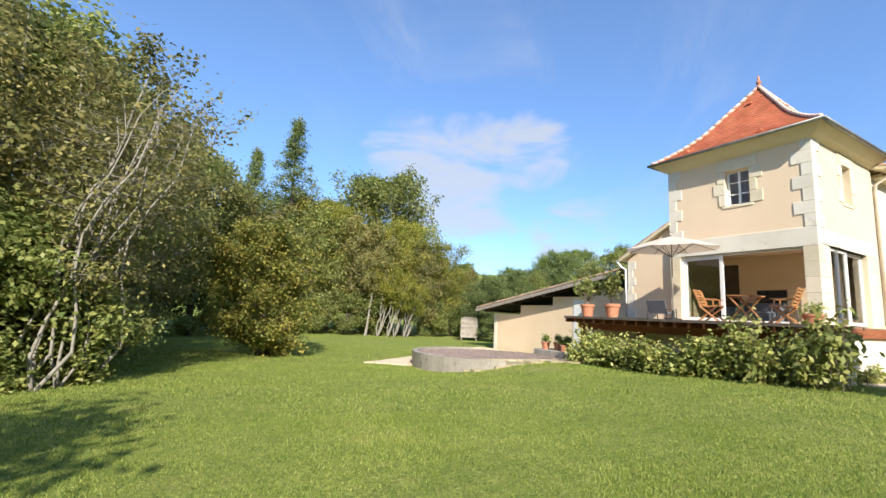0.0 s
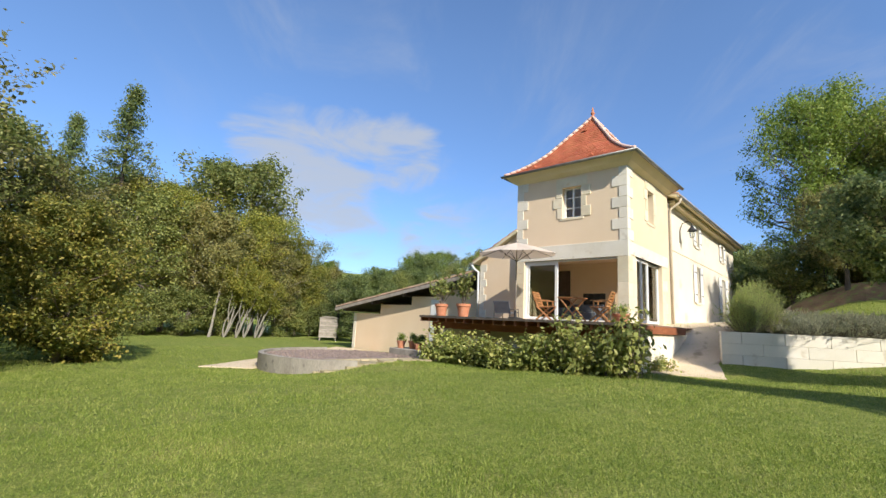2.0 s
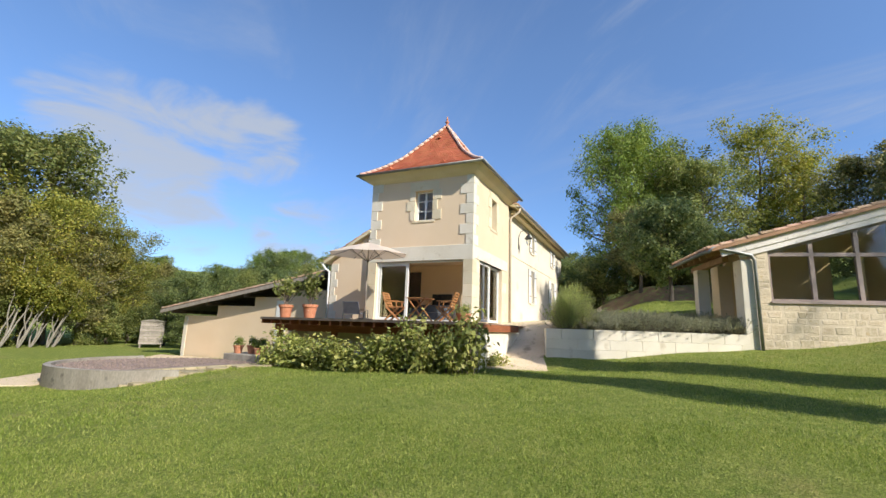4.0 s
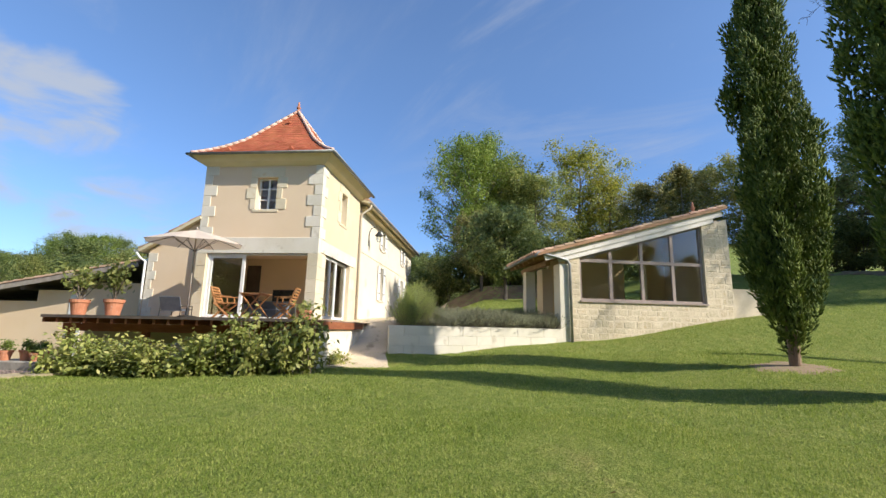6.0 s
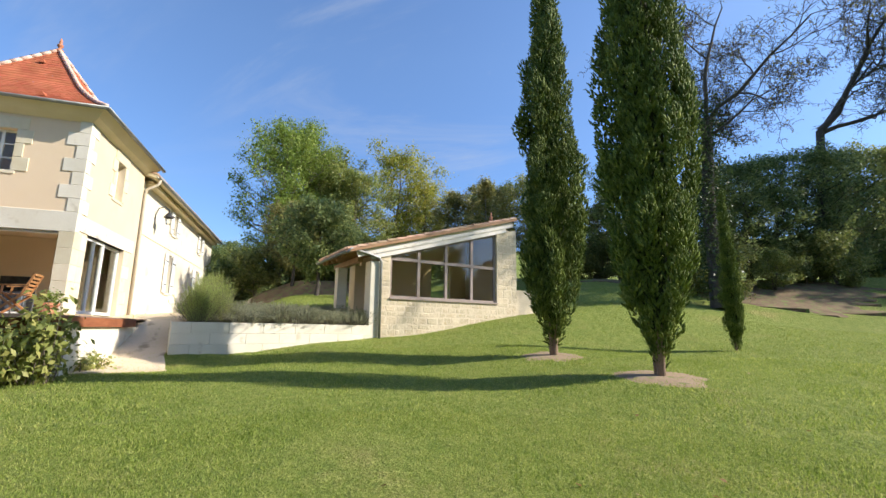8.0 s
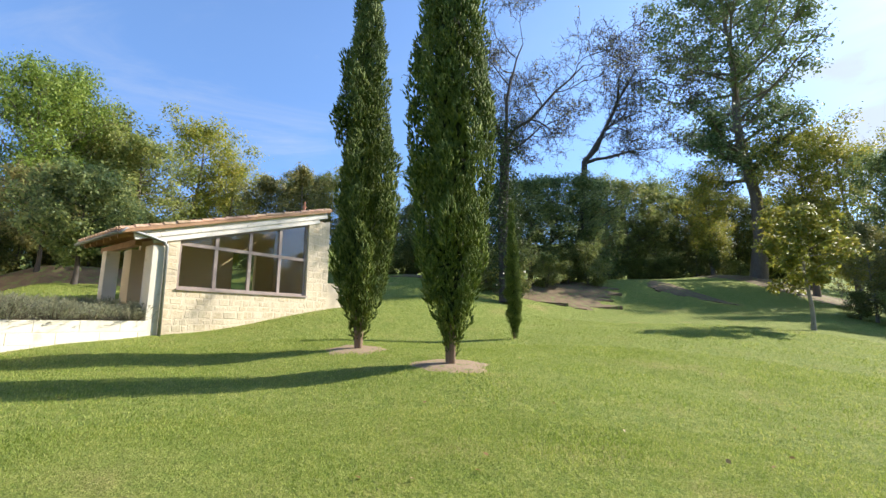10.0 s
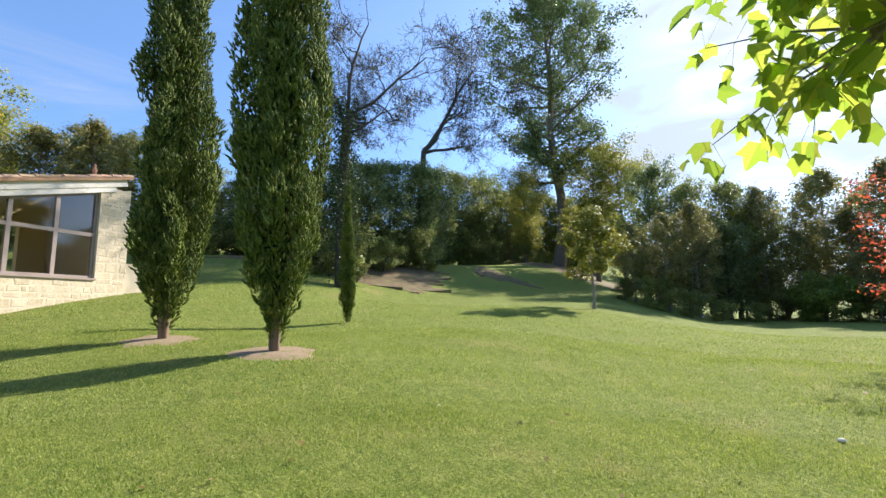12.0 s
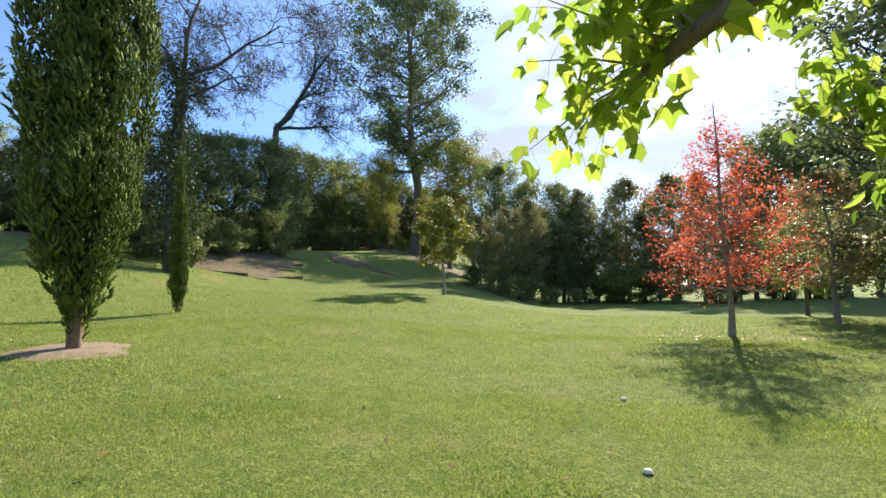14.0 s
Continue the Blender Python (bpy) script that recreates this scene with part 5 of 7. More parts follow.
def tuft(seed, n=46):
    """An upright egg-shaped tuft one metre high: small scaly plumes that point up and out, with loose sprigs."""
    rng = np.random.default_rng(seed)
    v, f, count = [], [], 0
    fat = np.array([0.55, 1.0, 0.8, 0.08])
    turn = np.arange(4) * math.pi / 2
    hull = np.array([(i * 4 + k, i * 4 + (k + 1) % 4, (i + 1) * 4 + (k + 1) % 4, (i + 1) * 4 + k) for i in range(3) for k in range(4)])
    for k in range(n):
        u = (k + rng.random()) / n
        a = k * 2.39996 + rng.normal(0, 0.3)
        side = np.array([math.cos(a), math.sin(a), 0.0])
        base = side * 0.24 * math.sin(math.pi * (u * 0.85 + 0.08)) * rng.uniform(0.6, 1.1) + np.array([0, 0, u * 0.92 - 0.1])
        axis = side * (0.75 * (1 - u) + 0.12) + np.array([0, 0, 1.0]) + rng.normal(0, 0.18, 3)
        axis /= np.linalg.norm(axis)
        e1 = np.cross(axis, (0.3, 0.8, 0.1))
        e1 /= np.linalg.norm(e1)
        e2 = np.cross(axis, e1)
        length, thick = rng.uniform(0.11, 0.24), rng.uniform(0.024, 0.042)
        mid = base + np.outer(np.linspace(0, 1, 4), axis) * length
        rad = thick * fat[:, None] * rng.uniform(0.6, 1.4, (4, 4))
        w = mid[:, None, :] + rad[:, :, None] * (np.cos(turn)[None, :, None] * e1 + np.sin(turn)[None, :, None] * e2)
        v.append(w.reshape(-1, 3)); f.append(hull + count); count += 16
        for q in range(4):
            g = rng.uniform(0.1, 1.0)
            o = e1 * math.cos(q * 1.05 + a) + e2 * math.sin(q * 1.05 + a)
            p = base + axis * length * g + o * thick * 0.8 * (1.1 - g)
            d = axis + o * 0.7 + rng.normal(0, 0.25, 3)
            d /= np.linalg.norm(d)
            b = np.cross(d, o + rng.normal(0, 0.5, 3))
            b /= np.linalg.norm(b) + 1e-9
            sz = rng.uniform(0.04, 0.10)
            v.append(np.array([p, p + d * sz * 0.4 + b * sz * 0.2, p + d * sz, p + d * sz * 0.4 - b * sz * 0.2])); f.append(np.array([[0, 1, 2, 3]]) + count); count += 4
    return np.concatenate(v), np.concatenate(f)


TUFTS = [tuft(200 + k) for k in range(7)]


def cypress(x, y, girth, seed, label, plume=1.0):
    """An Italian cypress: a split foot, a near-black core standing for inner shade and hundreds of upright plumes with
    deep folds between them.
    girth: heights and half-widths of the crown from foot to tip."""
    rng = np.random.default_rng(seed)
    r = random.Random(seed)
    zs, rs_ = [g[0] for g in girth], [g[1] for g in girth]
    height, width = zs[-1], max(rs_)
    t = empty("cypress", x, y, ground(x, y) - 0.05, label, "cypress tree", "cypresses on the lawn")
    wood = Geo()
    for k in range(5 if width > 0.6 else 2):
        a = k * 1.4 + r.random()
        d = width * 0.10
        wood.tube([(math.cos(a) * d * 0.6, math.sin(a) * d * 0.6, 0), (math.cos(a) * d, math.sin(a) * d, height * 0.06), (math.cos(a) * d * 2.2, math.sin(a) * d * 2.2, height * 0.15)], [width * 0.07, width * 0.055, 0.02], 7, cap=False)
    wood.tube([(0, 0, 0), (0, 0, height * 0.5), (0, 0, height * 0.95)], [width * 0.09, width * 0.06, 0.01], 7, cap=False)
    o = new("trunk", wood.mesh("trunk", M["bark_cypress"], smooth=True)); o.parent = t
    verts, faces, count = [], [], 0
    z = zs[0]
    while z < height - 0.1:
        R = float(np.interp(z, zs, rs_))
        n = max(3, round(2 * math.pi * R / (0.30 * plume)))
        a0 = r.random() * 6.28
        for k in range(n):
            a = a0 + (k + r.uniform(-0.35, 0.35)) * 6.283 / n
            fold = noise.noise((math.cos(a) * 2.8 + seed, math.sin(a) * 2.8, z * 0.30)) + 0.45 * noise.noise((math.cos(a) * 5 + seed, math.sin(a) * 5, z * 1.0))
            size = plume * r.uniform(0.42, 0.74) * (1.25 if r.random() < 0.08 else 1)
            rad = max(0.0, R - 0.20 * plume) * (1.04 + 0.16 * fold - 0.55 * smooth_step(0.10, -0.14, fold))
            lean = r.uniform(0.0, 0.30)
            size = min(size, max(0.25 * plume, height + 0.25 - z))
            v, f = TUFTS[r.randrange(len(TUFTS))]
            m = Matrix.Translation((math.cos(a) * rad, math.sin(a) * rad, z + r.uniform(-0.14, 0.14) - 0.1 * plume)) @ Matrix.Rotation(a, 4, "Z") @ Matrix.Rotation(lean, 4, "Y") @ Matrix.Rotation(r.uniform(0, 6.28), 4, "Z") @ Matrix.Diagonal((size * r.uniform(0.8, 1.15), size * r.uniform(0.8, 1.15), size, 1))
            mm = np.array(m)
            verts.append(v @ mm[:3, :3].T + mm[:3, 3])
            faces.append(f + count)
            count += len(v)
        z += 0.26 * plume
    # added solid core stops see-through; its dark colour stands for shade between plumes
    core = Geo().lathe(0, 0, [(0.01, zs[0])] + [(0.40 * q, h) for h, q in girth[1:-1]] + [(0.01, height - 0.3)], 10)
    o = new("foliage", shared_mesh("foliage", np.concatenate(verts), np.concatenate(faces), M["cypress"])); o.parent = t
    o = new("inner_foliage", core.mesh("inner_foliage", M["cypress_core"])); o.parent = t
    return t


cypress(12.0, -6.45, ((0.55, 0.22), (1.2, 0.55), (2.2, 0.84), (3.6, 0.98), (5.5, 0.94), (7.2, 0.74), (8.8, 0.54), (10.6, 0.36), (12.0, 0.12)), 3, "tall dark green cypress with a ragged outline and split foot")
cypress(8.45, -6.6, ((0.42, 0.24), (1.1, 0.50), (2.2, 0.80), (3.8, 0.92), (5.5, 0.94), (7.2, 0.85), (8.8, 0.68), (10.2, 0.44), (11.4, 0.14)), 8, "broad dense green cypress in a ring of bare earth")
cypress(11.8, -12.6, ((0.28, 0.14), (0.6, 0.29), (1.4, 0.32), (2.6, 0.26), (3.8, 0.17), (5.0, 0.04)), 5, "young slender cypress like a green candle", 0.55)
earth_ring(12.0, -6.45, 0.95)
earth_ring(8.45, -6.6, 1.0)

# poplar, walnut, bare tree, red tree and others on the south lawn
plant_tree("poplar_tree", tree_meshes(31, 29.0, 0.50, 0.27, 6.8, "tall", 58, 80, 0.25, 0.62, M["leaf_poplar"], M["bark"], twigs=6, gaps=0.34, rise=0.6, wob=0.04), 14.8, -55.3, 0, 1.38, "tall grey-green poplar on a mound", "poplar tree")
plant_tree("walnut_tree", tree_meshes(32, 4.9, 0.075, 0.34, 1.75, "round", 18, 26, 0.17, 0.22, M["leaf_yellow"], M["bark_pale"], twigs=5, gaps=0.15), 5.75, -25.6, 0, 1.14, "small young tree with yellowing leaves", "walnut tree")


def gnarled_meshes(seed, trunk, fork, radius, limbs, size, leaf, bark):
    """Wood and a few last leaves of an old tree: a crooked trunk and limbs that split again and again into fine twigs."""
    r = random.Random(seed)
    rng = np.random.default_rng(seed)
    wood = Geo()
    tips = []

    def limb(p, d, length, rad, depth):
        path, radii = [p.copy()], [rad]
        steps = 6 if depth < 2 else 4
        kids = []
        for k in range(steps):
            d = (d + Vector((r.gauss(0, 1), r.gauss(0, 1), r.gauss(0, 1))) * (0.20 + 0.05 * depth) + Vector((0, 0, 0.05 if depth < 3 else 0.0))).normalized()
            p = p + d * (length / steps)
            path.append(p.copy())
            radii.append(max(0.011, rad * (1 - 0.72 * (k + 1) / steps)))
            if depth < 4 and k >= (1 if depth < 2 else 0):
                kids.append((p.copy(), d.copy(), radii[-1]))
        wood.tube(path, radii, 6 if depth < 2 else (4 if depth < 3 else 3), cap=False)
        if depth >= 4:
            tips.append(tuple(p))
            return
        for q, e, rr in kids:
            for j in range(1 if depth == 0 or r.random() < 0.55 else 2):
                side = e.cross(Vector((r.gauss(0, 1), r.gauss(0, 1), r.gauss(0, 1)))).normalized()
                limb(q, (e * 0.75 + side * r.uniform(0.55, 1.0)).normalized(), length * r.uniform(0.40, 0.62), rr * 0.62, depth + 1)

    path = [Vector((trunk[0] * q + 0.22 * math.sin(q * 5 + seed), trunk[1] * q + 0.22 * math.cos(q * 4), fork * q)) for q in (0, 0.2, 0.4, 0.6, 0.8, 1)]
    wood.tube(path, [radius * k for k in (1.35, 1.0, 0.92, 0.85, 0.8, 0.78)], 10, cap=False)
    for az, el, length, share, at in limbs:
        a, e = radians(az), radians(el)
        p = path[int(at * 5)].lerp(path[min(5, int(at * 5) + 1)], at * 5 % 1)
        limb(p, Vector((math.sin(a) * math.cos(e), math.cos(a) * math.cos(e), math.sin(e))), length, radius * share, 0)
    return wood.mesh("trunk", bark, smooth=True), raw_mesh("crown", leaf_quads(rng, tips[::3], 0.12, 2, size, 0.2, 0.3), 4, leaf)


bx, by = polar(139.0, 27.0)
plant_tree("bare_tree", gnarled_meshes(5, (0.2, -0.2), 10.4, 0.36, ((215, 66, 6.6, 0.36, 0.97), (40, 56, 5.8, 0.34, 0.95), (60, 72, 6.6, 0.36, 1.0), (225, 30, 4.6, 0.26, 0.90), (140, 45, 4.6, 0.30, 0.92), (320, 50, 4.6, 0.30, 0.84)), 0.10, M["leaf_olive"], M["bark_dark"]), bx, by, 0, 1, "nearly leafless old tree with an ivy-clad trunk", "bare tree")
cx, cy = polar(147.0, 43.0)
plant_tree("bare_tree", gnarled_meshes(9, (-1.0, -0.9), 8.6, 0.26, ((238, 35, 7.0, 0.75, 1.0), (250, 12, 5.0, 0.5, 0.98), (225, 62, 4.5, 0.5, 0.95)), 0.10, M["leaf_olive"], M["bark_dark"]), cx, cy, 0, 1.35, "nearly leafless tree with one spreading crooked limb", "bare tree")
ivy_rng = np.random.default_rng(77)
ivy_c = [(bx + 0.02 * z + 0.5 * math.cos(a), by - 0.02 * z + 0.5 * math.sin(a), ground(bx, by) + z) for z in np.arange(0.5, 11.4, 0.2) for a in (z * 2.3, z * 2.3 + 1.5, z * 2.3 + 3.1, z * 2.3 + 4.7)]
tagged(new("ivy", raw_mesh("ivy", leaf_quads(ivy_rng, ivy_c, 0.34, 30, 0.14), 4, M["leaf_ivy"])), "dark ivy climbing the bare tree's trunk", "ivy")
plant_tree("red_maple", tree_meshes(35, 7.2, 0.085, 0.19, 2.3, "drop", 64, 15, 0.09, 0.21, M["leaf_red"], M["bark_pale"], twigs=7, gaps=0.12, rise=0.42, thin=1.3), -4.6, -14.55, 0, 1, "young red tree in bright scarlet autumn leaf", "red tree")
plant_tree("lime_tree", tree_meshes(36, 5.7, 0.09, 0.22, 1.9, "tall", 30, 24, 0.11, 0.2, M["leaf_rust"], M["bark_pale"], twigs=6, gaps=0.15), -9.6, -18.4, 0, 1, "young tree with pale rust-coloured leaves", "young tree")
plant_tree("lime_tree", tree_meshes(37, 4.6, 0.08, 0.25, 2.0, "round", 24, 26, 0.12, 0.22, M["leaf_green"], M["bark"], twigs=5), -11.2, -23.0, 0, 1, "young tree with fresh green and yellow leaves", "young tree")
shrub = tree_meshes(38, 3.0, 0.05, 0.02, 1.6, "round", 30, 34, 0.14, 0.25, M["leaf_green"], M["bark"], twigs=5, stems=3)
plant_tree("shrub", shrub, -7.2, -41.0, 0, (1.3, 1.3, 1.05), "rounded light green shrub at the lawn's edge", "shrub")

# woodland: a few kinds, planted again and again
kinds = {
    "olive": tree_meshes(51, 10.0, 0.16, 0.12, 2.9, "tall", 40, 34, 0.19, 0.40, M["leaf_olive"], M["bark_pale"], twigs=5, gaps=0.15),
    "wood": tree_meshes(52, 12.0, 0.22, 0.15, 3.6, "round", 46, 30, 0.22, 0.48, M["leaf_wood"], M["bark"], twigs=5, gaps=0.12),
    "dark": tree_meshes(53, 12.0, 0.24, 0.06, 3.8, "round", 50, 32, 0.22, 0.50, M["leaf_dark"], M["bark_dark"], twigs=5, gaps=0.08),
    "yellow": tree_meshes(54, 10.0, 0.16, 0.18, 3.0, "vase", 44, 40, 0.16, 0.46, M["leaf_yellow"], M["bark"], twigs=5, gaps=0.15),
    "fir": tree_meshes(55, 16.0, 0.20, 0.12, 3.4, "cone", 64, 26, 0.16, 0.34, M["leaf_dark"], M["bark_dark"], twigs=5, gaps=0.35, rise=-0.05),
    "alder": tree_meshes(56, 9.5, 0.062, 0.10, 2.5, "tall", 48, 17, 0.115, 0.30, M["leaf_olive"], M["bark_pale"], twigs=8, gaps=0.3, stems=3, wob=0.07),
    "green": tree_meshes(57, 13.0, 0.26, 0.16, 4.6, "round", 60, 40, 0.19, 0.5, M["leaf_green"], M["bark"], twigs=6, gaps=0.1),
    "bush": tree_meshes(58, 2.6, 0.04, 0.02, 1.7, "round", 26, 36, 0.12, 0.26, M["leaf_wood"], M["bark"], twigs=5, stems=3),
}
words = {"olive": "tall thin tree with olive autumn leaves", "wood": "woodland tree with mixed green leaves", "dark": "dark green woodland tree in shade", "yellow": "tree turning yellow at the wood's edge",
         "fir": "tall narrow fir rising over the wood", "alder": "many-stemmed alder with pale bark and sparse leaves", "green": "large leafy green lime tree", "bush": "low green bush at the wood's edge"}
rw = random.Random(17)


def grow(kind, x, y, s, sz=None, group="woodland trees"):
    m = (s, s, s * (sz or 1))
    name = {"bush": "bush", "green": "lime_tree", "fir": "fir_tree", "alder": "alder_tree"}.get(kind, "woodland_tree")
    return plant_tree(name, kinds[kind], x, y, rw.uniform(0, 360), m, words[kind], "bush" if kind == "bush" else "tree", group)


# the near thicket north-west, beside the lawn
for b, d, k, s in ((-22, 13.0, "alder", 1.02), (-17, 14.5, "alder", 1.0), (-13, 13.2, "alder", 0.98), (-10.0, 15.6, "alder", 0.98), (-6.0, 19.0, "alder", 0.9), (-30, 12.5, "alder", 1.0), (-38, 13, "alder", 1.0),
                   (-15, 18.0, "wood", 0.85), (-10, 20.0, "olive", 1.0), (-20, 19.0, "dark", 0.85), (-26, 17.0, "wood", 0.9), (-46, 15, "wood", 0.9), (-12, 25, "dark", 1.0), (-3.5, 33, "olive", 1.35), (1.5, 35, "alder", 1.3), (4.0, 36, "olive", 1.0), (-3, 40, "wood", 1.2)):
    grow(k, *polar(b, d), s)
for b, d, s in ((-24, 11.2, 0.9), (-19, 11.4, 0.85), (-15, 11.6, 0.95), (-11, 12.0, 0.8), (-16, 12.6, 1.15), (-12.5, 13.6, 0.95), (-28, 11.6, 1.1), (-35, 12, 1.1), (-21, 12.6, 1.2)):
    grow("bush", *polar(b, d), s)
sapling = tree_meshes(59, 6.5, 0.034, 0.3, 1.5, "vase", 20, 3, 0.10, 0.25, M["leaf_olive"], M["bark_pale"], lean=(0.12, 0.02), twigs=12, rise=0.12, stems=3, wob=0.09)
for b, d, s in ((-13.5, 10.7, 1.0), (-11.8, 11.0, 0.85), (-9.6, 11.5, 1.05), (-14.6, 11.0, 0.95), (-12.6, 11.6, 0.9)):
    plant_tree("sapling", sapling, *polar(b, d), rw.uniform(-40, 40), s, "thin pale leaning sapling with bare twigs", "sapling", "pale saplings")
# the wood along the north
for b, d, k, s in ((4, 37, "olive", 1.1), (0, 33, "wood", 0.95), (9.6, 40, "fir", 1.2), (5.2, 41, "fir", 1.0), (11.5, 40, "olive", 1.15), (13, 37, "wood", 0.78), (15, 39, "yellow", 1.05), (17.5, 38, "olive", 1.0), (19.5, 42, "wood", 1.22),
                   (22.5, 42, "wood", 1.25), (20.5, 36, "olive", 0.88), (24, 37, "yellow", 0.9), (26.5, 37, "olive", 0.75), (28.8, 39, "yellow", 0.78), (30.6, 44, "yellow", 0.62), (33, 52, "olive", 0.75), (36, 48, "dark", 0.52), (38.5, 46, "dark", 0.55), (41, 52, "wood", 0.6), (44, 55, "dark", 0.66),
                   (-4, 30, "wood", 0.95), (-9, 30, "dark", 0.9), (10, 46, "dark", 1.1), (14.5, 47, "wood", 1.1), (25, 47, "wood", 0.95), (29, 50, "wood", 0.7), (34, 60, "wood", 0.5)):
    grow(k, *polar(b, d), s)
for b, d, s in ((3, 31, 1.0), (6, 32, 0.9), (10, 33, 1.1), (13.5, 34, 1.0), (17, 34, 1.1), (20, 35, 1.0), (28, 37, 1.0), (0, 28, 1.0), (30.5, 39, 0.9), (35.5, 42, 1.3), (37.5, 40, 1.4), (39.5, 40, 1.3)):
    grow("bush", *polar(b, d), s)
coppice = tree_meshes(61, 5.2, 0.05, 0.55, 1.1, "vase", 30, 20, 0.12, 0.26, M["leaf_yellow"], M["bark_pale"], lean=(0.20, -0.10), twigs=4, stems=5, wob=0.06)
for dx, dy, turn, k in ((-1.3, 0.3, 10, 1.05), (-0.7, -0.2, -12, 0.95), (0.0, 0.2, 6, 0.9), (0.5, -0.4, -20, 0.85), (1.0, 0.1, 22, 0.75)):
    plant_tree("alder_tree", coppice, 14.4 + dx, 31.2 + dy, turn, k, "clump of pale leaning stems with yellowing leaves", "alder tree", "leaning pale alders")
for b, d, k in ((35.6, 33, 0.40), (33.8, 36, 0.38)):
    grow("dark", *polar(b, d), k)
plant_tree("alder_tree", tree_meshes(62, 6.5, 0.09, 0.45, 1.4, "tall", 18, 26, 0.14, 0.26, M["leaf_olive"], M["bark_pale"], lean=(0.10, 0.0), twigs=5), 12.2, 31.6, 0, 1, "slender leaning tree with a pale trunk", "alder tree")
# hills behind the house and wood behind the annex
for i in range(46):
    b = 31 + i * 1.15 + rw.uniform(-0.6, 0.6)
    hx, hy = polar(b, rw.uniform(66, 92))
    rise = np.interp(b, (31, 38, 43, 49, 56), (6.8, 5.2, 7.6, 9.2, 9.5)) + rw.uniform(-0.8, 0.5)
    tall = math.tan(radians(rise)) * math.hypot(hx, hy) + 1.5 - ground(hx, hy)
    grow(rw.choice(["wood", "dark", "wood", "olive", "green"]), hx, hy, min(1.05, max(0.36, tall / 12.2)))
for i in range(10):
    grow("bush", *polar(77 + i * 2.6, rw.uniform(31, 35)), rw.uniform(1.0, 1.5))
for b, d, k, s in ((79.5, 52, "dark", 0.55), (87.2, 38, "green", 0.84), (89.6, 41, "green", 0.88), (93, 41, "wood", 1.0), (96, 38, "wood", 0.85), (101.5, 42, "yellow", 1.3), (105, 43, "yellow", 1.05), (109, 40, "olive", 0.95), (113, 39, "olive", 0.98), (115, 42, "wood", 0.75), (119, 40, "yellow", 0.9), (74, 60, "dark", 0.8), (77, 55, "dark", 0.85), (71, 62, "wood", 0.8),
                   (93, 50, "dark", 1.1), (105, 54, "dark", 0.8), (113, 52, "dark", 0.85)):
    grow(k, *polar(b, d), s, 1.3 if k == "green" else 1)
plant_tree("fruit_tree", tree_meshes(63, 4.4, 0.11, 0.28, 2.3, "round", 30, 40, 0.17, 0.30, M["leaf_dark"], M["bark_dark"], twigs=5, gaps=0.08), *polar(92.0, 25.0), 0, (0.95, 0.95, 1.08), "dark leafy round-headed tree behind the lavender bed", "tree")
plant_tree("fruit_tree", tree_meshes(64, 5.2, 0.10, 0.25, 2.1, "round", 28, 36, 0.15, 0.30, M["leaf_olive"], M["bark_dark"], twigs=5, gaps=0.1), *polar(89.0, 30.0), 0, 1, "round-headed tree with olive leaves behind the lavender bed", "tree")
# the shaded wood on the bank, south-east to south-west
for i in range(30):
    b = 121 + i * 3.0 + rw.uniform(-0.9, 0.9)
    d = 37 + 4 * math.sin(i * 0.9) + (0 if b < 165 else (b - 165) * 0.25)
    if 150 < b < 173:
        d += 27
    if b < 165:
        grow(rw.choice(["dark", "olive", "wood", "wood"]), *polar(b, d), rw.uniform(0.55, 0.86), rw.uniform(0.85, 1.15))
    else:
        s = rw.uniform(0.5, 0.8)
        grow(rw.choice(["dark", "olive", "alder", "olive", "wood"]), *polar(b, d), s, rw.uniform(1.0, 1.5))
    if b < 165 and i % 3:
        continue
    s = rw.uniform(0.45, 0.72) if b < 165 else rw.uniform(0.4, 0.75)
    grow(rw.choice(["dark", "wood", "olive"]), *polar(b + 1.5, d + 7), s, rw.uniform(0.95, 1.3))
for i in range(30):
    b = 122 + i * 3 + rw.uniform(-1, 1)
    d = 33.5 + 4 * math.sin(i * 0.9) + (0 if b < 165 else (b - 165) * 0.3)
    if 150 < b < 173:
        d += 27
    grow("bush", *polar(b, d), rw.uniform(0.7, 1.35) if b < 165 else rw.uniform(0.5, 1.0))
for b, d, s in ((170.5, 55, 1.6), (162, 57, 1.2), (173.5, 54, 1.5)):
    grow("yellow", *polar(b, d), s)
for b, d, k, s, sz in ((177, 46, "dark", 0.85, 1.3), (180, 47, "wood", 0.8, 1.25), (184.5, 47, "wood", 0.85, 1.2), (188.5, 50, "alder", 1.0, 1.25), (182, 54, "dark", 0.8, 1.1)):
    grow(k, *polar(b, d), s, sz)
for b, d, k, s in ((150.5, 56, "dark", 1.1), (153.5, 60, "wood", 1.15), (156.5, 64, "dark", 1.2), (159, 66, "wood", 1.05), (161.5, 68, "dark", 1.15), (164.5, 66, "wood", 0.95), (167, 68, "dark", 0.95), (170, 64, "wood", 0.9)):
    grow(k, *polar(b, d), s)
grow("green", *polar(186, 48), 0.75)
grow("olive", *polar(197, 48), 1.25)
grow("olive", *polar(192, 50), 1.3)
# unseen trees, added so the studio window mirrors foliage instead of bright sky
for i in range(9):
    grow(rw.choice(["dark", "wood"]), *polar(207 + i * 2.2, 50 + 2 * i), rw.uniform(1.2, 1.4))
# west, out of the camera's sight: they close the place and block reflected sky
for i in range(16):
    b = 218 + i * 7
    grow(rw.choice(["wood", "dark", "olive"]), *polar(b, rw.uniform(20, 27)), rw.uniform(0.95, 1.2))

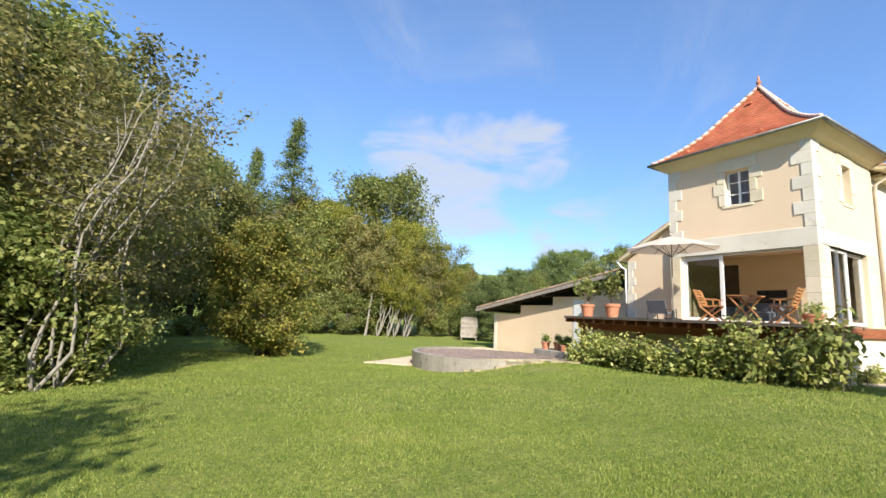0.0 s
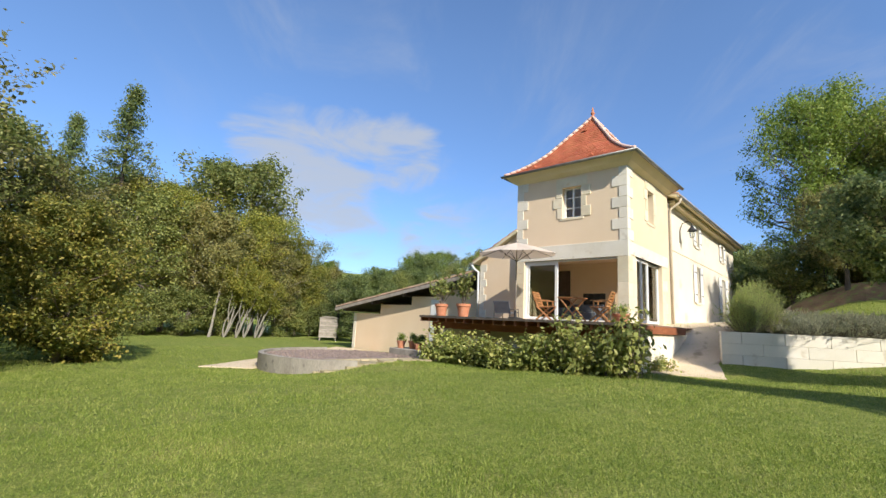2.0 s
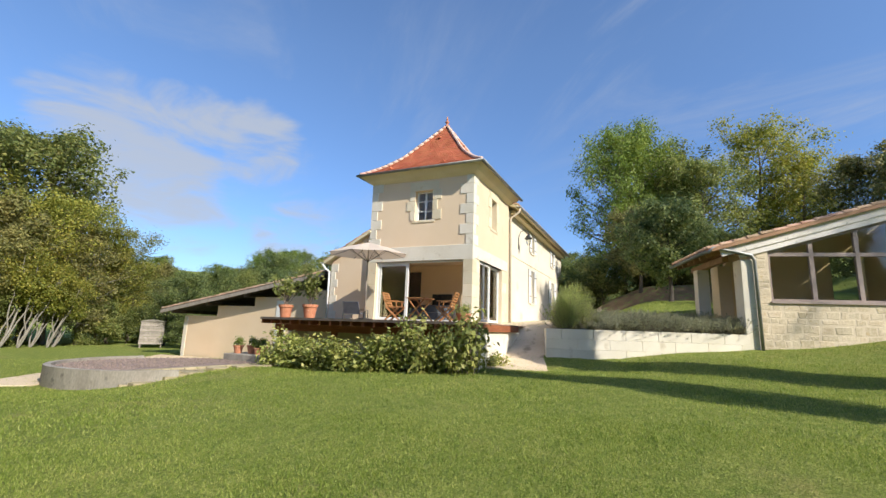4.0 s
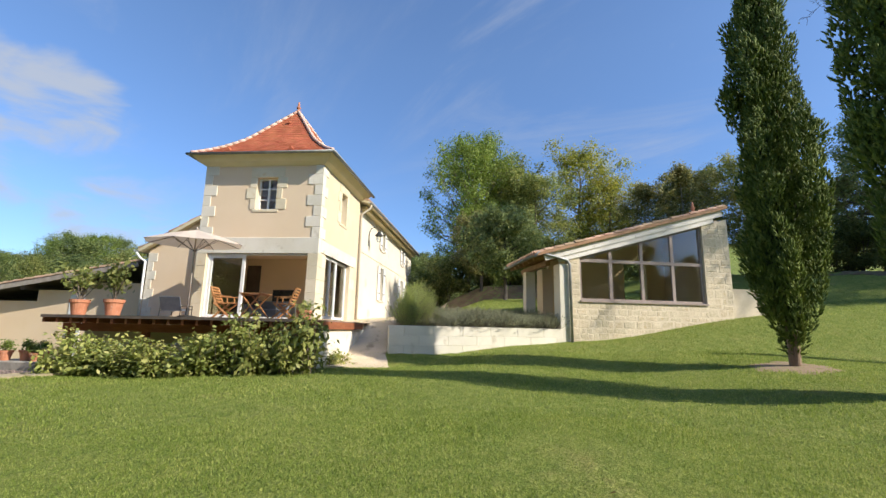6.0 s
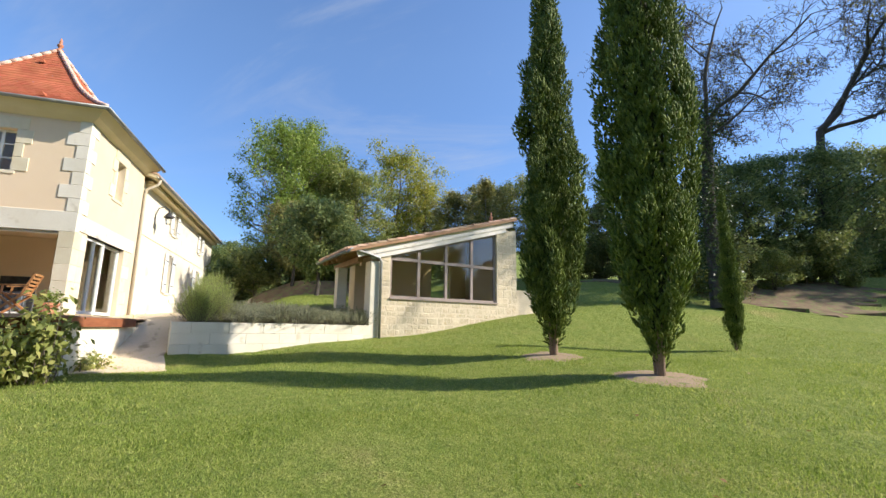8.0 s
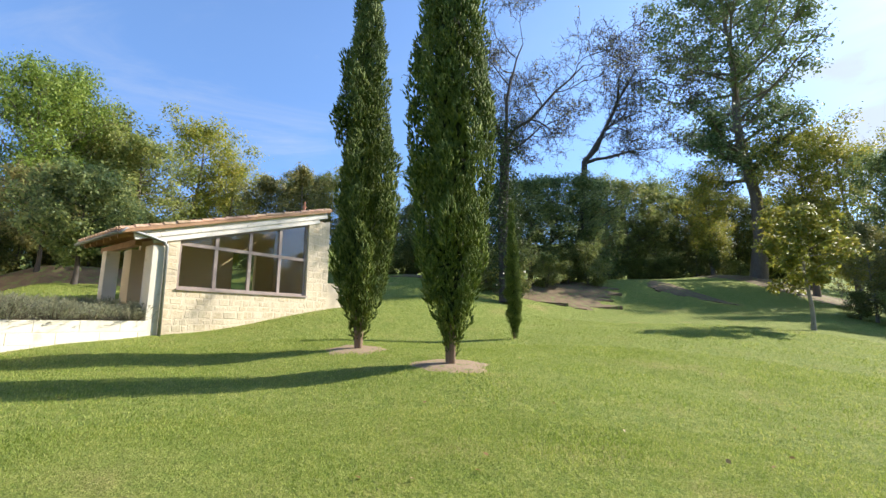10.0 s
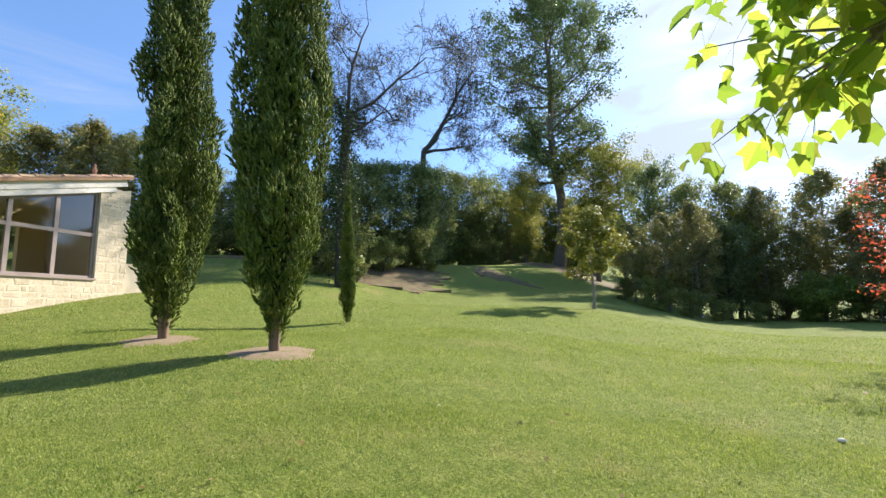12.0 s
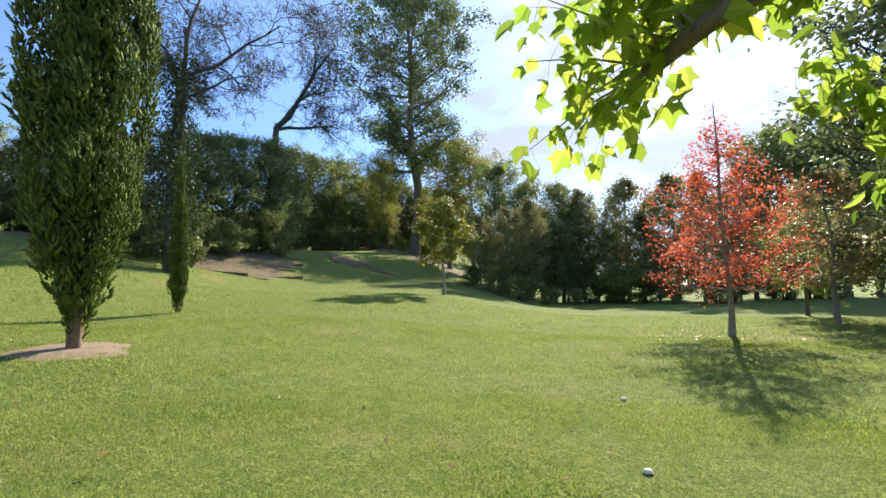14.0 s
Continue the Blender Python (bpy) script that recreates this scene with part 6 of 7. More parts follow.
plant_tree("beech_tree", tree_meshes(65, 5.0, 0.09, 0.02, 2.1, "round", 70, 44, 0.105, 0.22, M["leaf_beech"], M["bark"], twigs=6, gaps=0.05, stems=3), 3.0, 17.8, 0, 1, "dense rounded bushy tree with green and golden leaves", "beech tree")

# ---- hedge, lavender, pots ----


def shrub_mesh(seed, length, width, height, n, size, mat, per=24, spread=0.13, ragged=0.25):
    """A loose bushy mass: sprays of leaves on short twigs, longer than it is wide."""
    rng = np.random.default_rng(seed)
    r = random.Random(seed)
    wood = Geo()
    cs = []
    for i in range(n):
        x = r.uniform(-0.5, 0.5) * length
        y = r.uniform(-0.5, 0.5) * width * 0.6
        top = height * (0.72 + ragged * noise.noise((x * 1.7, y, seed)) + r.uniform(-0.2, 0.22))
        tip = Vector((x + r.uniform(-0.25, 0.25), y + r.uniform(-0.5, 0.5) * width * 0.55, top))
        wood.tube([(x * 0.98, y * 0.6, 0), Vector((x, y, 0)).lerp(tip, 0.6), tip], [0.012, 0.008, 0.003], 4, cap=False)
        for f in (0.25, 0.5, 0.75, 1.0):
            if r.random() < 0.9:
                p = Vector((x, y, 0.05)).lerp(tip, f)
                cs.append((p.x + r.uniform(-0.1, 0.1), p.y + r.uniform(-0.12, 0.12), p.z))
    return wood.mesh("stems", M["bark"]), raw_mesh("leaves", leaf_quads(rng, cs, spread, per, size, 0.2, 0.15), 4, mat)


def needle_mesh(seed, length, width, height, n, needle, mat, per=30):
    """An upright bushy herb: many thin sprigs that fan out, each set with narrow needles."""
    rng = np.random.default_rng(seed)
    r = random.Random(seed)
    wood = Geo()
    quads = []
    for i in range(n):
        x, y = r.gauss(0, 0.22) * length, r.gauss(0, 0.22) * width
        h = height * r.uniform(0.45, 1.0) * (1 - 0.5 * min(1, (abs(x) / length + abs(y) / width)))
        tip = np.array([x * 1.9 + r.uniform(-0.08, 0.08), y * 1.9 + r.uniform(-0.08, 0.08), h])
        base = np.array([x * 0.6, y * 0.6, 0.0])
        wood.tube([base, (base + tip) / 2 + np.array([x, y, 0]) * 0.2, tip], [0.006, 0.005, 0.002], 3, cap=False)
        f = rng.uniform(0.15, 1.03, per)
        p = base + (tip - base) * f[:, None] + rng.normal(0, 0.012, (per, 3))
        ax = (tip - base) / np.linalg.norm(tip - base)
        d = ax * 0.8 + rng.normal(0, 0.5, (per, 3))
        d /= np.linalg.norm(d, axis=1)[:, None]
        b = np.cross(d, rng.normal(0, 1, (per, 3)))
        b /= np.linalg.norm(b, axis=1)[:, None] + 1e-9
        s = (needle * rng.uniform(0.6, 1.2, per))[:, None]
        quads.append(np.stack([p, p + d * s * 0.5 + b * s * 0.11, p + d * s, p + d * s * 0.5 - b * s * 0.11], 1).reshape(-1, 3))
    return wood.mesh("stems", M["bark"]), raw_mesh("leaves", np.concatenate(quads), 4, mat)


M["leaf_hedge"] = leaf_material("bramble_leaf", (0.140, 0.180, 0.042), (0.310, 0.335, 0.088), (0.520, 0.465, 0.165), 0.28)
for k in range(5):
    h = shrub_mesh(80 + k, 1.8, 1.0, 1.0, 40, 0.115, M["leaf_hedge"], 15, 0.12, 0.7)
    y = 5.2 + k * 1.32
    t = plant_tree("hedge_shrub", h, 11.55 + 0.05 * k, y, 90, (1, 1, (1.25, 1.1, 0.85, 0.8, 1.0)[k]), "unclipped bramble-like hedge shrub along the deck", "hedge", "hedge along the deck", crown="leaves", stem="stem")
creeper = shrub_mesh(97, 1.1, 0.5, 0.42, 14, 0.10, M["leaf_hedge"], 9, 0.12, 0.6)
plant_tree("creeper", creeper, 13.7, 4.55, 0, 1, "low trailing creeper at the foot of the white wall", "creeper", crown="leaves", stem="stem")
lav = needle_mesh(90, 1.0, 0.95, 0.66, 330, 0.075, M["lavender"], 26)
for k in range(13):
    f = (k + 0.5) / 13
    p = Vector((*PW[0], 0)).lerp(Vector((*PW[1], 0)), f) + nv * (0.55 + 0.35 * (k % 2))
    if f < 0.2:
        continue
    t = plant_tree("lavender", lav, p.x, p.y, rw.uniform(0, 360), (1, 1, rw.uniform(0.9, 1.25)), "grey-green lavender bush spilling over the wall", "lavender", "lavender bed", crown="leaves", stem="stem")
    t.location.z = PTOP - 0.06
for k in range(8):
    p = Vector((*PW[0], 0)).lerp(Vector((*PW[1], 0)), 0.2 + k * 0.103) + nv * 1.7
    t = plant_tree("lavender", lav, p.x, p.y, rw.uniform(0, 360), (1.2, 1.2, 1.3), "grey-green lavender bush in the bed", "lavender", "lavender bed", crown="leaves", stem="stem")
    t.location.z = PTOP - 0.06
ros = needle_mesh(91, 1.15, 1.15, 1.55, 420, 0.075, M["rosemary"], 48)
for dx, dy, s in ((0.62, -0.02, 0.85), (1.15, 0.05, 1.1), (1.05, -0.5, 0.75), (1.7, -0.15, 1.2)):
    t = plant_tree("rosemary", ros, PW[0][0] + dx, PW[0][1] - 0.55 + dy, rw.uniform(0, 360), (s * 0.54, s * 0.54, s), "upright green rosemary bush in the bed", "rosemary", "rosemary bushes", crown="leaves", stem="stem")
    t.location.z = PTOP - 0.06


def flower_pot(x, y, z, r, h, label, plant, group="terracotta pots"):
    pot = empty("flower_pot", x, y, z, label, "flower pot", group)
    part("pot", Geo().lathe(x, y, [(r * 0.68, z), (r * 0.92, z + h * 0.78), (r * 1.04, z + h * 0.80), (r * 1.06, z + h), (r * 0.92, z + h), (r * 0.88, z + h * 0.86)], 20), M["terracotta"], pot, smooth=False)
    part("soil", Geo().lathe(x, y, [(r * 0.86, z + h * 0.84), (r * 0.84, z + h * 0.88)], 16), M["soil"], pot)
    rng2 = np.random.default_rng(int(x * 100 + y * 10))
    rr = random.Random(int(x * 100 + y * 10))
    g, cs = Geo(), []
    if plant == "oleander":
        for k in range(11):
            a = rr.uniform(0, 6.28)
            s = rr.uniform(0.15, 0.55)
            tip = Vector((x + math.cos(a) * s, y + math.sin(a) * s, z + h + rr.uniform(0.5, 1.0)))
            g.tube([(x, y, z + h * 0.85), Vector((x, y, z + h)).lerp(tip, 0.5), tip], [0.014, 0.01, 0.004], 5, cap=False)
            cs += [tuple(Vector((x, y, z + h)).lerp(tip, f)) for f in (0.5, 0.65, 0.8, 0.9, 1.0)]
        q = leaf_quads(rng2, cs, 0.09, 6, 0.13)
    else:
        for k in range(10):
            a = rr.uniform(0, 6.28)
            s = rr.uniform(0.05, 0.9) * r
            tip = Vector((x + math.cos(a) * s, y + math.sin(a) * s, z + h + rr.uniform(0.06, 0.2)))
            g.tube([(x, y, z + h * 0.85), tip], [0.006, 0.003], 4, cap=False)
            cs.append(tuple(tip))
        q = leaf_quads(rng2, cs, r * 0.33, 36, 0.055)
    part("stem", g, M["bark"], pot)
    part("leaves", raw_mesh("leaves", q, 4, M["leaf_wood"] if plant == "oleander" else M["leaf_green"]), None, pot)
    return pot


TOP = DZ
flower_pot(12.4, 11.35, TOP, 0.23, 0.42, "large terracotta pot with a leafy oleander", "oleander")
flower_pot(12.5, 10.42, TOP, 0.24, 0.44, "large terracotta pot with a leafy oleander", "oleander")
flower_pot(14.2, 5.72, TOP, 0.23, 0.30, "terracotta pot with a low green plant", "low")

# low stone step with small pots beside the deck
step = thing("stone_step", Geo().box(12.3, 12.3, -0.4, 13.6, 13.9, 0.42), M["concrete"], "grey weathered masonry block beside the deck", "stone step", bevel=0.02)
for x, y, r in ((12.6, 13.55, 0.17), (12.75, 13.05, 0.18), (12.6, 12.62, 0.14), (13.1, 12.9, 0.15)):
    flower_pot(x, y, 0.42, r, r * 1.6, "small terracotta pot with a clipped plant", "low", "small pots on the step")

# ---- the round basin ----
basin = empty("round_basin", 10.0, 13.5, -0.2, "low round concrete basin filled with brown gravel", "basin")
CX, CY, CR = 10.0, 13.5, 2.75
rim = Geo()
arc = [radians(a) for a in np.linspace(70, 242, 36)]
v = []
for a in arc:
    for rad, zz in ((CR, -0.5), (CR, 0.27), (CR - 0.16, 0.27), (CR - 0.16, -0.3)):
        v.append((CX + rad * math.cos(a), CY + rad * math.sin(a), zz + 0.012 * noise.noise((a * 4, rad, 0))))
n = len(arc)
rim.add(v, [(i * 4 + k, (i + 1) * 4 + k, (i + 1) * 4 + (k + 1) % 4, i * 4 + (k + 1) % 4) for i in range(n - 1) for k in range(4)] + [(3, 2, 1, 0), tuple((n - 1) * 4 + k for k in range(4))])
part("basin_wall", rim, M["concrete"], basin, "weathered grey concrete wall")
ring = [(CX + (CR - 0.17) * math.cos(radians(a)), CY + (CR - 0.17) * math.sin(radians(a))) for a in np.linspace(-40, 208, 50)]
k = len(ring)
fill = Geo()
fill.add([(x, y, -0.4) for x, y in ring] + [(x, y, 0.19) for x, y in ring], [tuple(range(k, 2 * k))] + [(i, (i + 1) % k, (i + 1) % k + k, i + k) for i in range(k)])
part("gravel_bed", fill, M["gravel"], basin)
e0, e1 = Vector((*ring[-1], 0.10)), Vector((*ring[0], 0.10))
for i in range(7):
    part("edge_stone", Geo().beam(e0.lerp(e1, (i + 0.02) / 7), e0.lerp(e1, (i + 0.98) / 7), 0.22, 0.24), M["flag"], basin, bevel=0.015)
pave = [(CX + (CR - 0.17) * math.cos(radians(a)), CY + (CR - 0.17) * math.sin(radians(a))) for a in np.linspace(206, 322, 24)]
k = len(pave)
part("paving", Geo().add([(x, y, -0.4) for x, y in pave] + [(x, y, 0.16) for x, y in pave], [tuple(range(k, 2 * k))] + [(i, (i + 1) % k, (i + 1) % k + k, i + k) for i in range(k)]), M["flag"], basin, "worn mossy stone paving with shade in its tone, in front of the gravel")
peb = []
prng = np.random.default_rng(4)
for k in range(2600):
    a, q = prng.uniform(0, 6.28), (CR - 0.2) * math.sqrt(prng.random())
    if 208 < math.degrees(a) % 360 < 320 and q * 1.0 > 1.0:
        continue
    c = np.array([CX + q * math.cos(a), CY + q * math.sin(a), 0.192])
    s = prng.uniform(0.015, 0.035)
    t0 = c + np.array([-s, -s * 0.6, 0]); t1 = c + np.array([s, -s * 0.5, 0]); t2 = c + np.array([0.1 * s, s, 0]); t3 = c + np.array([0, 0, s])
    peb += [t0, t1, t3, t1, t2, t3, t2, t0, t3]
peb_ob = new("gravel", raw_mesh("gravel", np.array(peb), 3, M["gravel"]))
peb_ob.parent = basin
peb_ob.location = -Vector(basin.location)
rf = random.Random(2)
for k in range(16):
    x, y = 8.0 + 0.62 * (k % 8) + rf.uniform(-0.08, 0.08), 11.35 + 0.5 * (k // 8) - 0.09 * (k % 8) + rf.uniform(-0.06, 0.06)
    z = 0.14 if math.hypot(x - CX, y - CY) < CR - 0.35 else ground(x, y)
    g = Geo()
    m = 7
    ring = [(x + (0.30 + rf.uniform(-0.05, 0.05)) * math.cos(2 * math.pi * q / m), y + (0.26 + rf.uniform(-0.05, 0.05)) * math.sin(2 * math.pi * q / m)) for q in range(m)]
    g.add([(a, b, z - 0.05) for a, b in ring] + [(a, b, z + 0.05) for a, b in ring], [tuple(range(m, 2 * m))] + [(q, (q + 1) % m, (q + 1) % m + m, q + m) for q in range(m)])
    o = new("flagstone", g.mesh("flagstone", M["flag"]))
    o.parent = lawn

# ---- slatted wooden bin ----
cx, cy = 19.2, 28.6
cz = ground(cx, cy)
binn = empty("compost_bin", cx, cy, cz, "grey slatted wooden garden bin standing on the grass", "garden bin")
binn.rotation_euler = (0, 0, radians(-34))
for k in range(9):
    o = new("slat", Geo().box(-0.62, -0.44, 0.22 + k * 0.155, 0.62, -0.41, 0.22 + k * 0.155 + 0.14).mesh("slat", M["wood_grey"])); o.parent = binn
    o = new("slat", Geo().box(0.60, -0.40, 0.22 + k * 0.155, 0.63, 0.42, 0.22 + k * 0.155 + 0.14).mesh("slat", M["wood_grey"])); o.parent = binn
    o = new("slat", Geo().box(-0.63, -0.40, 0.22 + k * 0.155, -0.60, 0.42, 0.22 + k * 0.155 + 0.14).mesh("slat", M["wood_grey"])); o.parent = binn
for sx in (-0.58, 0.5):
    for sy in (-0.40, 0.34):
        o = new("leg", Geo().box(sx, sy, 0, sx + 0.08, sy + 0.08, 1.6).mesh("leg", M["wood_grey"])); o.parent = binn
lid = Geo()
pr = [(-0.7, 1.58)] + [(-0.62 + 1.24 * k / 8, 1.62 + 0.10 * math.sin(math.pi * k / 8)) for k in range(9)] + [(0.7, 1.58)]
lid.add([(a, y, b) for y in (-0.5, 0.5) for a, b in pr], [tuple(range(11)), tuple(range(21, 10, -1))] + [(k, k + 1, k + 12, k + 11) for k in range(10)] + [(10, 0, 11, 21)])
o = new("lid", lid.mesh("lid", M["wood_grey"])); o.parent = binn

# ---- deck furniture ----


def folding_chair(x, y, z, turn):
    """A folding teak armchair with crossed legs and a slatted back."""
    c = empty("folding_chair", x, y, z, "teak folding armchair with slatted back on the deck", "chair", "chairs on the deck")
    c.rotation_euler = (0, 0, radians(turn))

    def p(name, g):
        o = new(name, g.mesh(name, M["wood_teak"], bevel=0.003))
        o.parent = c
    for s in (-0.27, 0.27):
        p("leg", Geo().beam((0.30, s, 0.0), (-0.22, s, 0.46), 0.028, 0.05))
        p("leg", Geo().beam((-0.26, s * 0.9, 0.0), (0.24, s * 0.9, 0.45), 0.028, 0.05))
        p("back_post", Geo().beam((-0.16, s * 0.98, 0.40), (-0.36, s * 0.98, 0.92), 0.028, 0.045))
        p("armrest", Geo().beam((-0.30, s, 0.66), (0.24, s, 0.64), 0.055, 0.025))
        p("arm_support", Geo().beam((0.16, s, 0.44), (0.14, s, 0.63), 0.03, 0.035))
    for k in range(6):
        p("seat_slat", Geo().beam((-0.18 + k * 0.085, -0.26, 0.445 + 0.005 * k), (-0.18 + k * 0.085, 0.26, 0.445 + 0.005 * k), 0.06, 0.018))
    for k in range(6):
        f = k / 5
        p("back_slat", Geo().beam((-0.19 - 0.155 * f, -0.25, 0.50 + 0.40 * f), (-0.19 - 0.155 * f, 0.25, 0.50 + 0.40 * f), 0.02, 0.05))
    return c


folding_chair(13.75, 7.98, TOP, -80)
folding_chair(13.7, 6.12, TOP, 100)
table = empty("folding_table", 13.6, 6.98, TOP, "teak folding table with crossed legs on the deck", "table")
for k in range(7):
    o = new("top_slat", Geo().box(-0.34 + k * 0.098, -0.34, 0.715, -0.34 + k * 0.098 + 0.092, 0.34, 0.74).mesh("top_slat", M["wood_teak"], bevel=0.003)); o.parent = table
for s in (-0.28, 0.28):
    for a, b in ((-0.33, 0.28), (0.33, -0.28)):
        o = new("leg", Geo().beam((s * (1 if a < 0 else 0.88), a, 0), (s * (1 if a < 0 else 0.88), b, 0.71), 0.03, 0.05, (1, 0, 0)).mesh("leg", M["wood_teak"], bevel=0.003)); o.parent = table
for a in (-0.27, 0.27):
    o = new("crossbar", Geo().beam((-0.3, a, 0.695), (0.3, a, 0.695), 0.04, 0.035).mesh("crossbar", M["wood_teak"], bevel=0.003)); o.parent = table

lounge = empty("garden_armchair", 13.8, 9.55, TOP, "low grey sling armchair on the deck", "armchair")
lounge.rotation_euler = (0, 0, radians(90))
lounge.scale = (0.82, 0.82, 0.84)
for s in (-0.40, 0.40):
    o = new("side_frame", Geo().tube([(s, -0.32, 0), (s, -0.30, 0.42), (s, 0.30, 0.40), (s, 0.34, 0)], 0.016, 6).mesh("side_frame", M["iron"], True)); o.parent = lounge
o = new("seat", Geo().beam((0, -0.30, 0.30), (0, 0.28, 0.24), 0.78, 0.025).mesh("seat", M["sling"])); o.parent = lounge
o = new("backrest", Geo().beam((0, 0.26, 0.26), (0, 0.42, 0.72), 0.78, 0.03).mesh("backrest", M["sling"])); o.parent = lounge
sofa = empty("sofa", 17.1, 8.3, FLOOR - 0.01, "dark grey sofa inside the open room", "sofa")
part("base", Geo().box(16.75, 7.6, FLOOR, 17.5, 9.0, FLOOR + 0.38), M["sling"], sofa, bevel=0.04)
part("backrest", Geo().box(17.3, 7.6, FLOOR + 0.382, 17.5, 9.0, FLOOR + 0.68), M["sling"], sofa, bevel=0.04)
for y in (7.46, 9.002):
    part("arm", Geo().box(16.75, y, FLOOR, 17.5, y + 0.138, FLOOR + 0.52), M["sling"], sofa, bevel=0.03)
side_table = empty("side_table", 14.5, 6.45, TOP, "small grey metal side table on the deck", "side table")
part("top", Geo().box(14.25, 6.2, TOP + 0.50, 14.75, 6.7, TOP + 0.52), M["zinc"], side_table)
for a in (14.28, 14.70):
    for b in (6.23, 6.65):
        part("leg", Geo().box(a, b, TOP, a + 0.025, b + 0.025, TOP + 0.5), M["zinc"], side_table)

# parasol
ux, uy = 13.5, 8.98
parasol = empty("parasol", ux, uy, TOP, "open ecru canvas parasol on a leaning pole", "parasol")
part("pole", Geo().tube([(ux, uy, TOP), (ux, uy, TOP + 2.62)], 0.021, 10), M["wood_grey"], parasol, smooth=True)
part("base", Geo().lathe(ux, uy, [(0.25, TOP), (0.25, TOP + 0.05), (0.05, TOP + 0.08), (0.035, TOP + 0.3)], 16), M["iron"], parasol)
can = Geo()
apex = Vector((ux, uy, TOP + 2.62))
UR, UN = 1.36, 8
hubs = []
for k in range(UN):
    a = 2 * math.pi * k / UN + 0.2
    hubs.append(apex + Vector((math.cos(a) * UR, math.sin(a) * UR, -0.42 + 0.05 * math.cos(a))))
v = [apex]
for f in (0.5, 1.0):
    for k in range(UN):
        v.append(apex.lerp(hubs[k], f) + Vector((0, 0, 0.03 if f < 1 else 0)))
        m2 = (hubs[k] + hubs[(k + 1) % UN]) / 2
        v.append(apex.lerp(m2, f) + Vector((0, 0, -0.01)))
q = 2 * UN
can.add(v, [(0, 1 + k, 1 + (k + 1) % q) for k in range(q)] + [(1 + k, 1 + q + k, 1 + q + (k + 1) % q, 1 + (k + 1) % q) for k in range(q)])
canopy = part("canopy", can, M["canvas"], parasol, "ecru eight-sided canvas canopy")
for k in range(UN):
    o = new("rib", Geo().tube([apex - Vector((0, 0, 0.03)), apex.lerp(hubs[k], 0.98) - Vector((0, 0, 0.02))], 0.009, 5).mesh("rib", M["wood_dark"]))
    o.parent = canopy
    part("strut", Geo().tube([(ux, uy, TOP + 1.95), apex.lerp(hubs[k], 0.5) - Vector((0, 0, 0.03))], 0.008, 5), M["wood_dark"], parasol)
part("knob", Geo().lathe(apex.x, apex.y, [(0.035, apex.z), (0.04, apex.z + 0.05), (0.01, apex.z + 0.1)], 10), M["wood_grey"], parasol)

# ---- lobed-leaf tree whose branch hangs over the lawn ----


def lobed_leaf(scale):
    """Outline of a leaf with three long lobes, folded a little."""
    half = [(0.30, 0.03, 0.03), (0.38, 0.27, 0.05), (0.55, 0.58, -0.05), (0.27, 0.58, 0.04), (0.17, 0.80, 0.0)]
    pts = [(0, 0, 0)] + half + [(0, 1.08, -0.14)] + [(-x, y, z) for x, y, z in reversed(half)]
    return np.array(pts) * scale


def leafy(rng, centres, spread, per, size):
    base = lobed_leaf(1.0)
    out, stalks = [], []
    for c in centres:
        for k in range(per):
            p = np.array(c) + rng.normal(0, 1, 3) * spread
            w = np.cross(p - np.array(c), (0.3, 0.2, 1.0))
            w *= 0.0016 / (np.linalg.norm(w) + 1e-9)
            stalks += [np.array(c) - w, np.array(c) + w, p + w, p - w]
            d = np.array([rng.normal(0, 0.7), rng.normal(0, 0.7), -0.75 + rng.normal(0, 0.35)])
            d /= np.linalg.norm(d)
            s = np.cross(d, rng.normal(0, 1, 3) + np.array([0, 0, 0.6]))
            s /= np.linalg.norm(s)
            u = np.cross(s, d)
            q = base * size * rng.uniform(0.65, 1.2)
            w = p + q[:, :1] * s + q[:, 1:2] * d + q[:, 2:] * u
            # two halves about the middle rib, each a six-sided face
            out.append(np.concatenate([w[[0, 1, 2, 3, 4, 5, 6]], w[[0, 6, 7, 8, 9, 10, 11]]]))
    return np.concatenate(out), np.array(stalks)


tree = empty("plane_tree", -4.3, -1.5, ground(-4.3, -1.5) - 0.05, "bright green lobed-leaf tree with a low branch over the lawn", "plane tree")
TB = Vector((-4.3, -1.5, -0.05))
wood = Geo()
wood.tube([TB, (-4.25, -1.5, 1.2), (-4.2, -1.55, 2.6), (-4.1, -1.5, 4.8), (-4.0, -1.45, 7.2)], [0.17, 0.14, 0.12, 0.08, 0.02], 10, cap=False)
main = [Vector((-4.2, -1.52, 1.9)), Vector((-2.2, -1.75, 2.5)), Vector((-0.8, -1.9, 2.66)), Vector((0.15, -2.05, 2.60)), Vector((0.42, -2.25, 2.52)), Vector((0.60, -2.46, 2.44))]
limb = Geo().tube(main, [0.080, 0.062, 0.050, 0.044, 0.041, 0.034], 10)
rp = random.Random(6)
near = []
for k in range(52):
    f = 0.30 + 0.70 * k / 51
    i = min(4, int(f * 5))
    p = main[i].lerp(main[i + 1], f * 5 - i)
    d = Vector((rp.uniform(-0.3, 0.75), rp.uniform(-0.8, 0.0), rp.uniform(-0.02, 0.46)))
    if k > 38:
        d = Vector((rp.uniform(0.1, 0.7), rp.uniform(-0.45, 0.2), rp.uniform(-0.32, 0.42)))
    e = p + d * 0.8
    wood.tube([p, p.lerp(e, 0.5) + Vector((0, 0, 0.03)), e], [0.008, 0.005, 0.002], 5, cap=False)
    near += [tuple(p.lerp(e, q)) for q in (0.35, 0.6, 0.8, 1.0)]
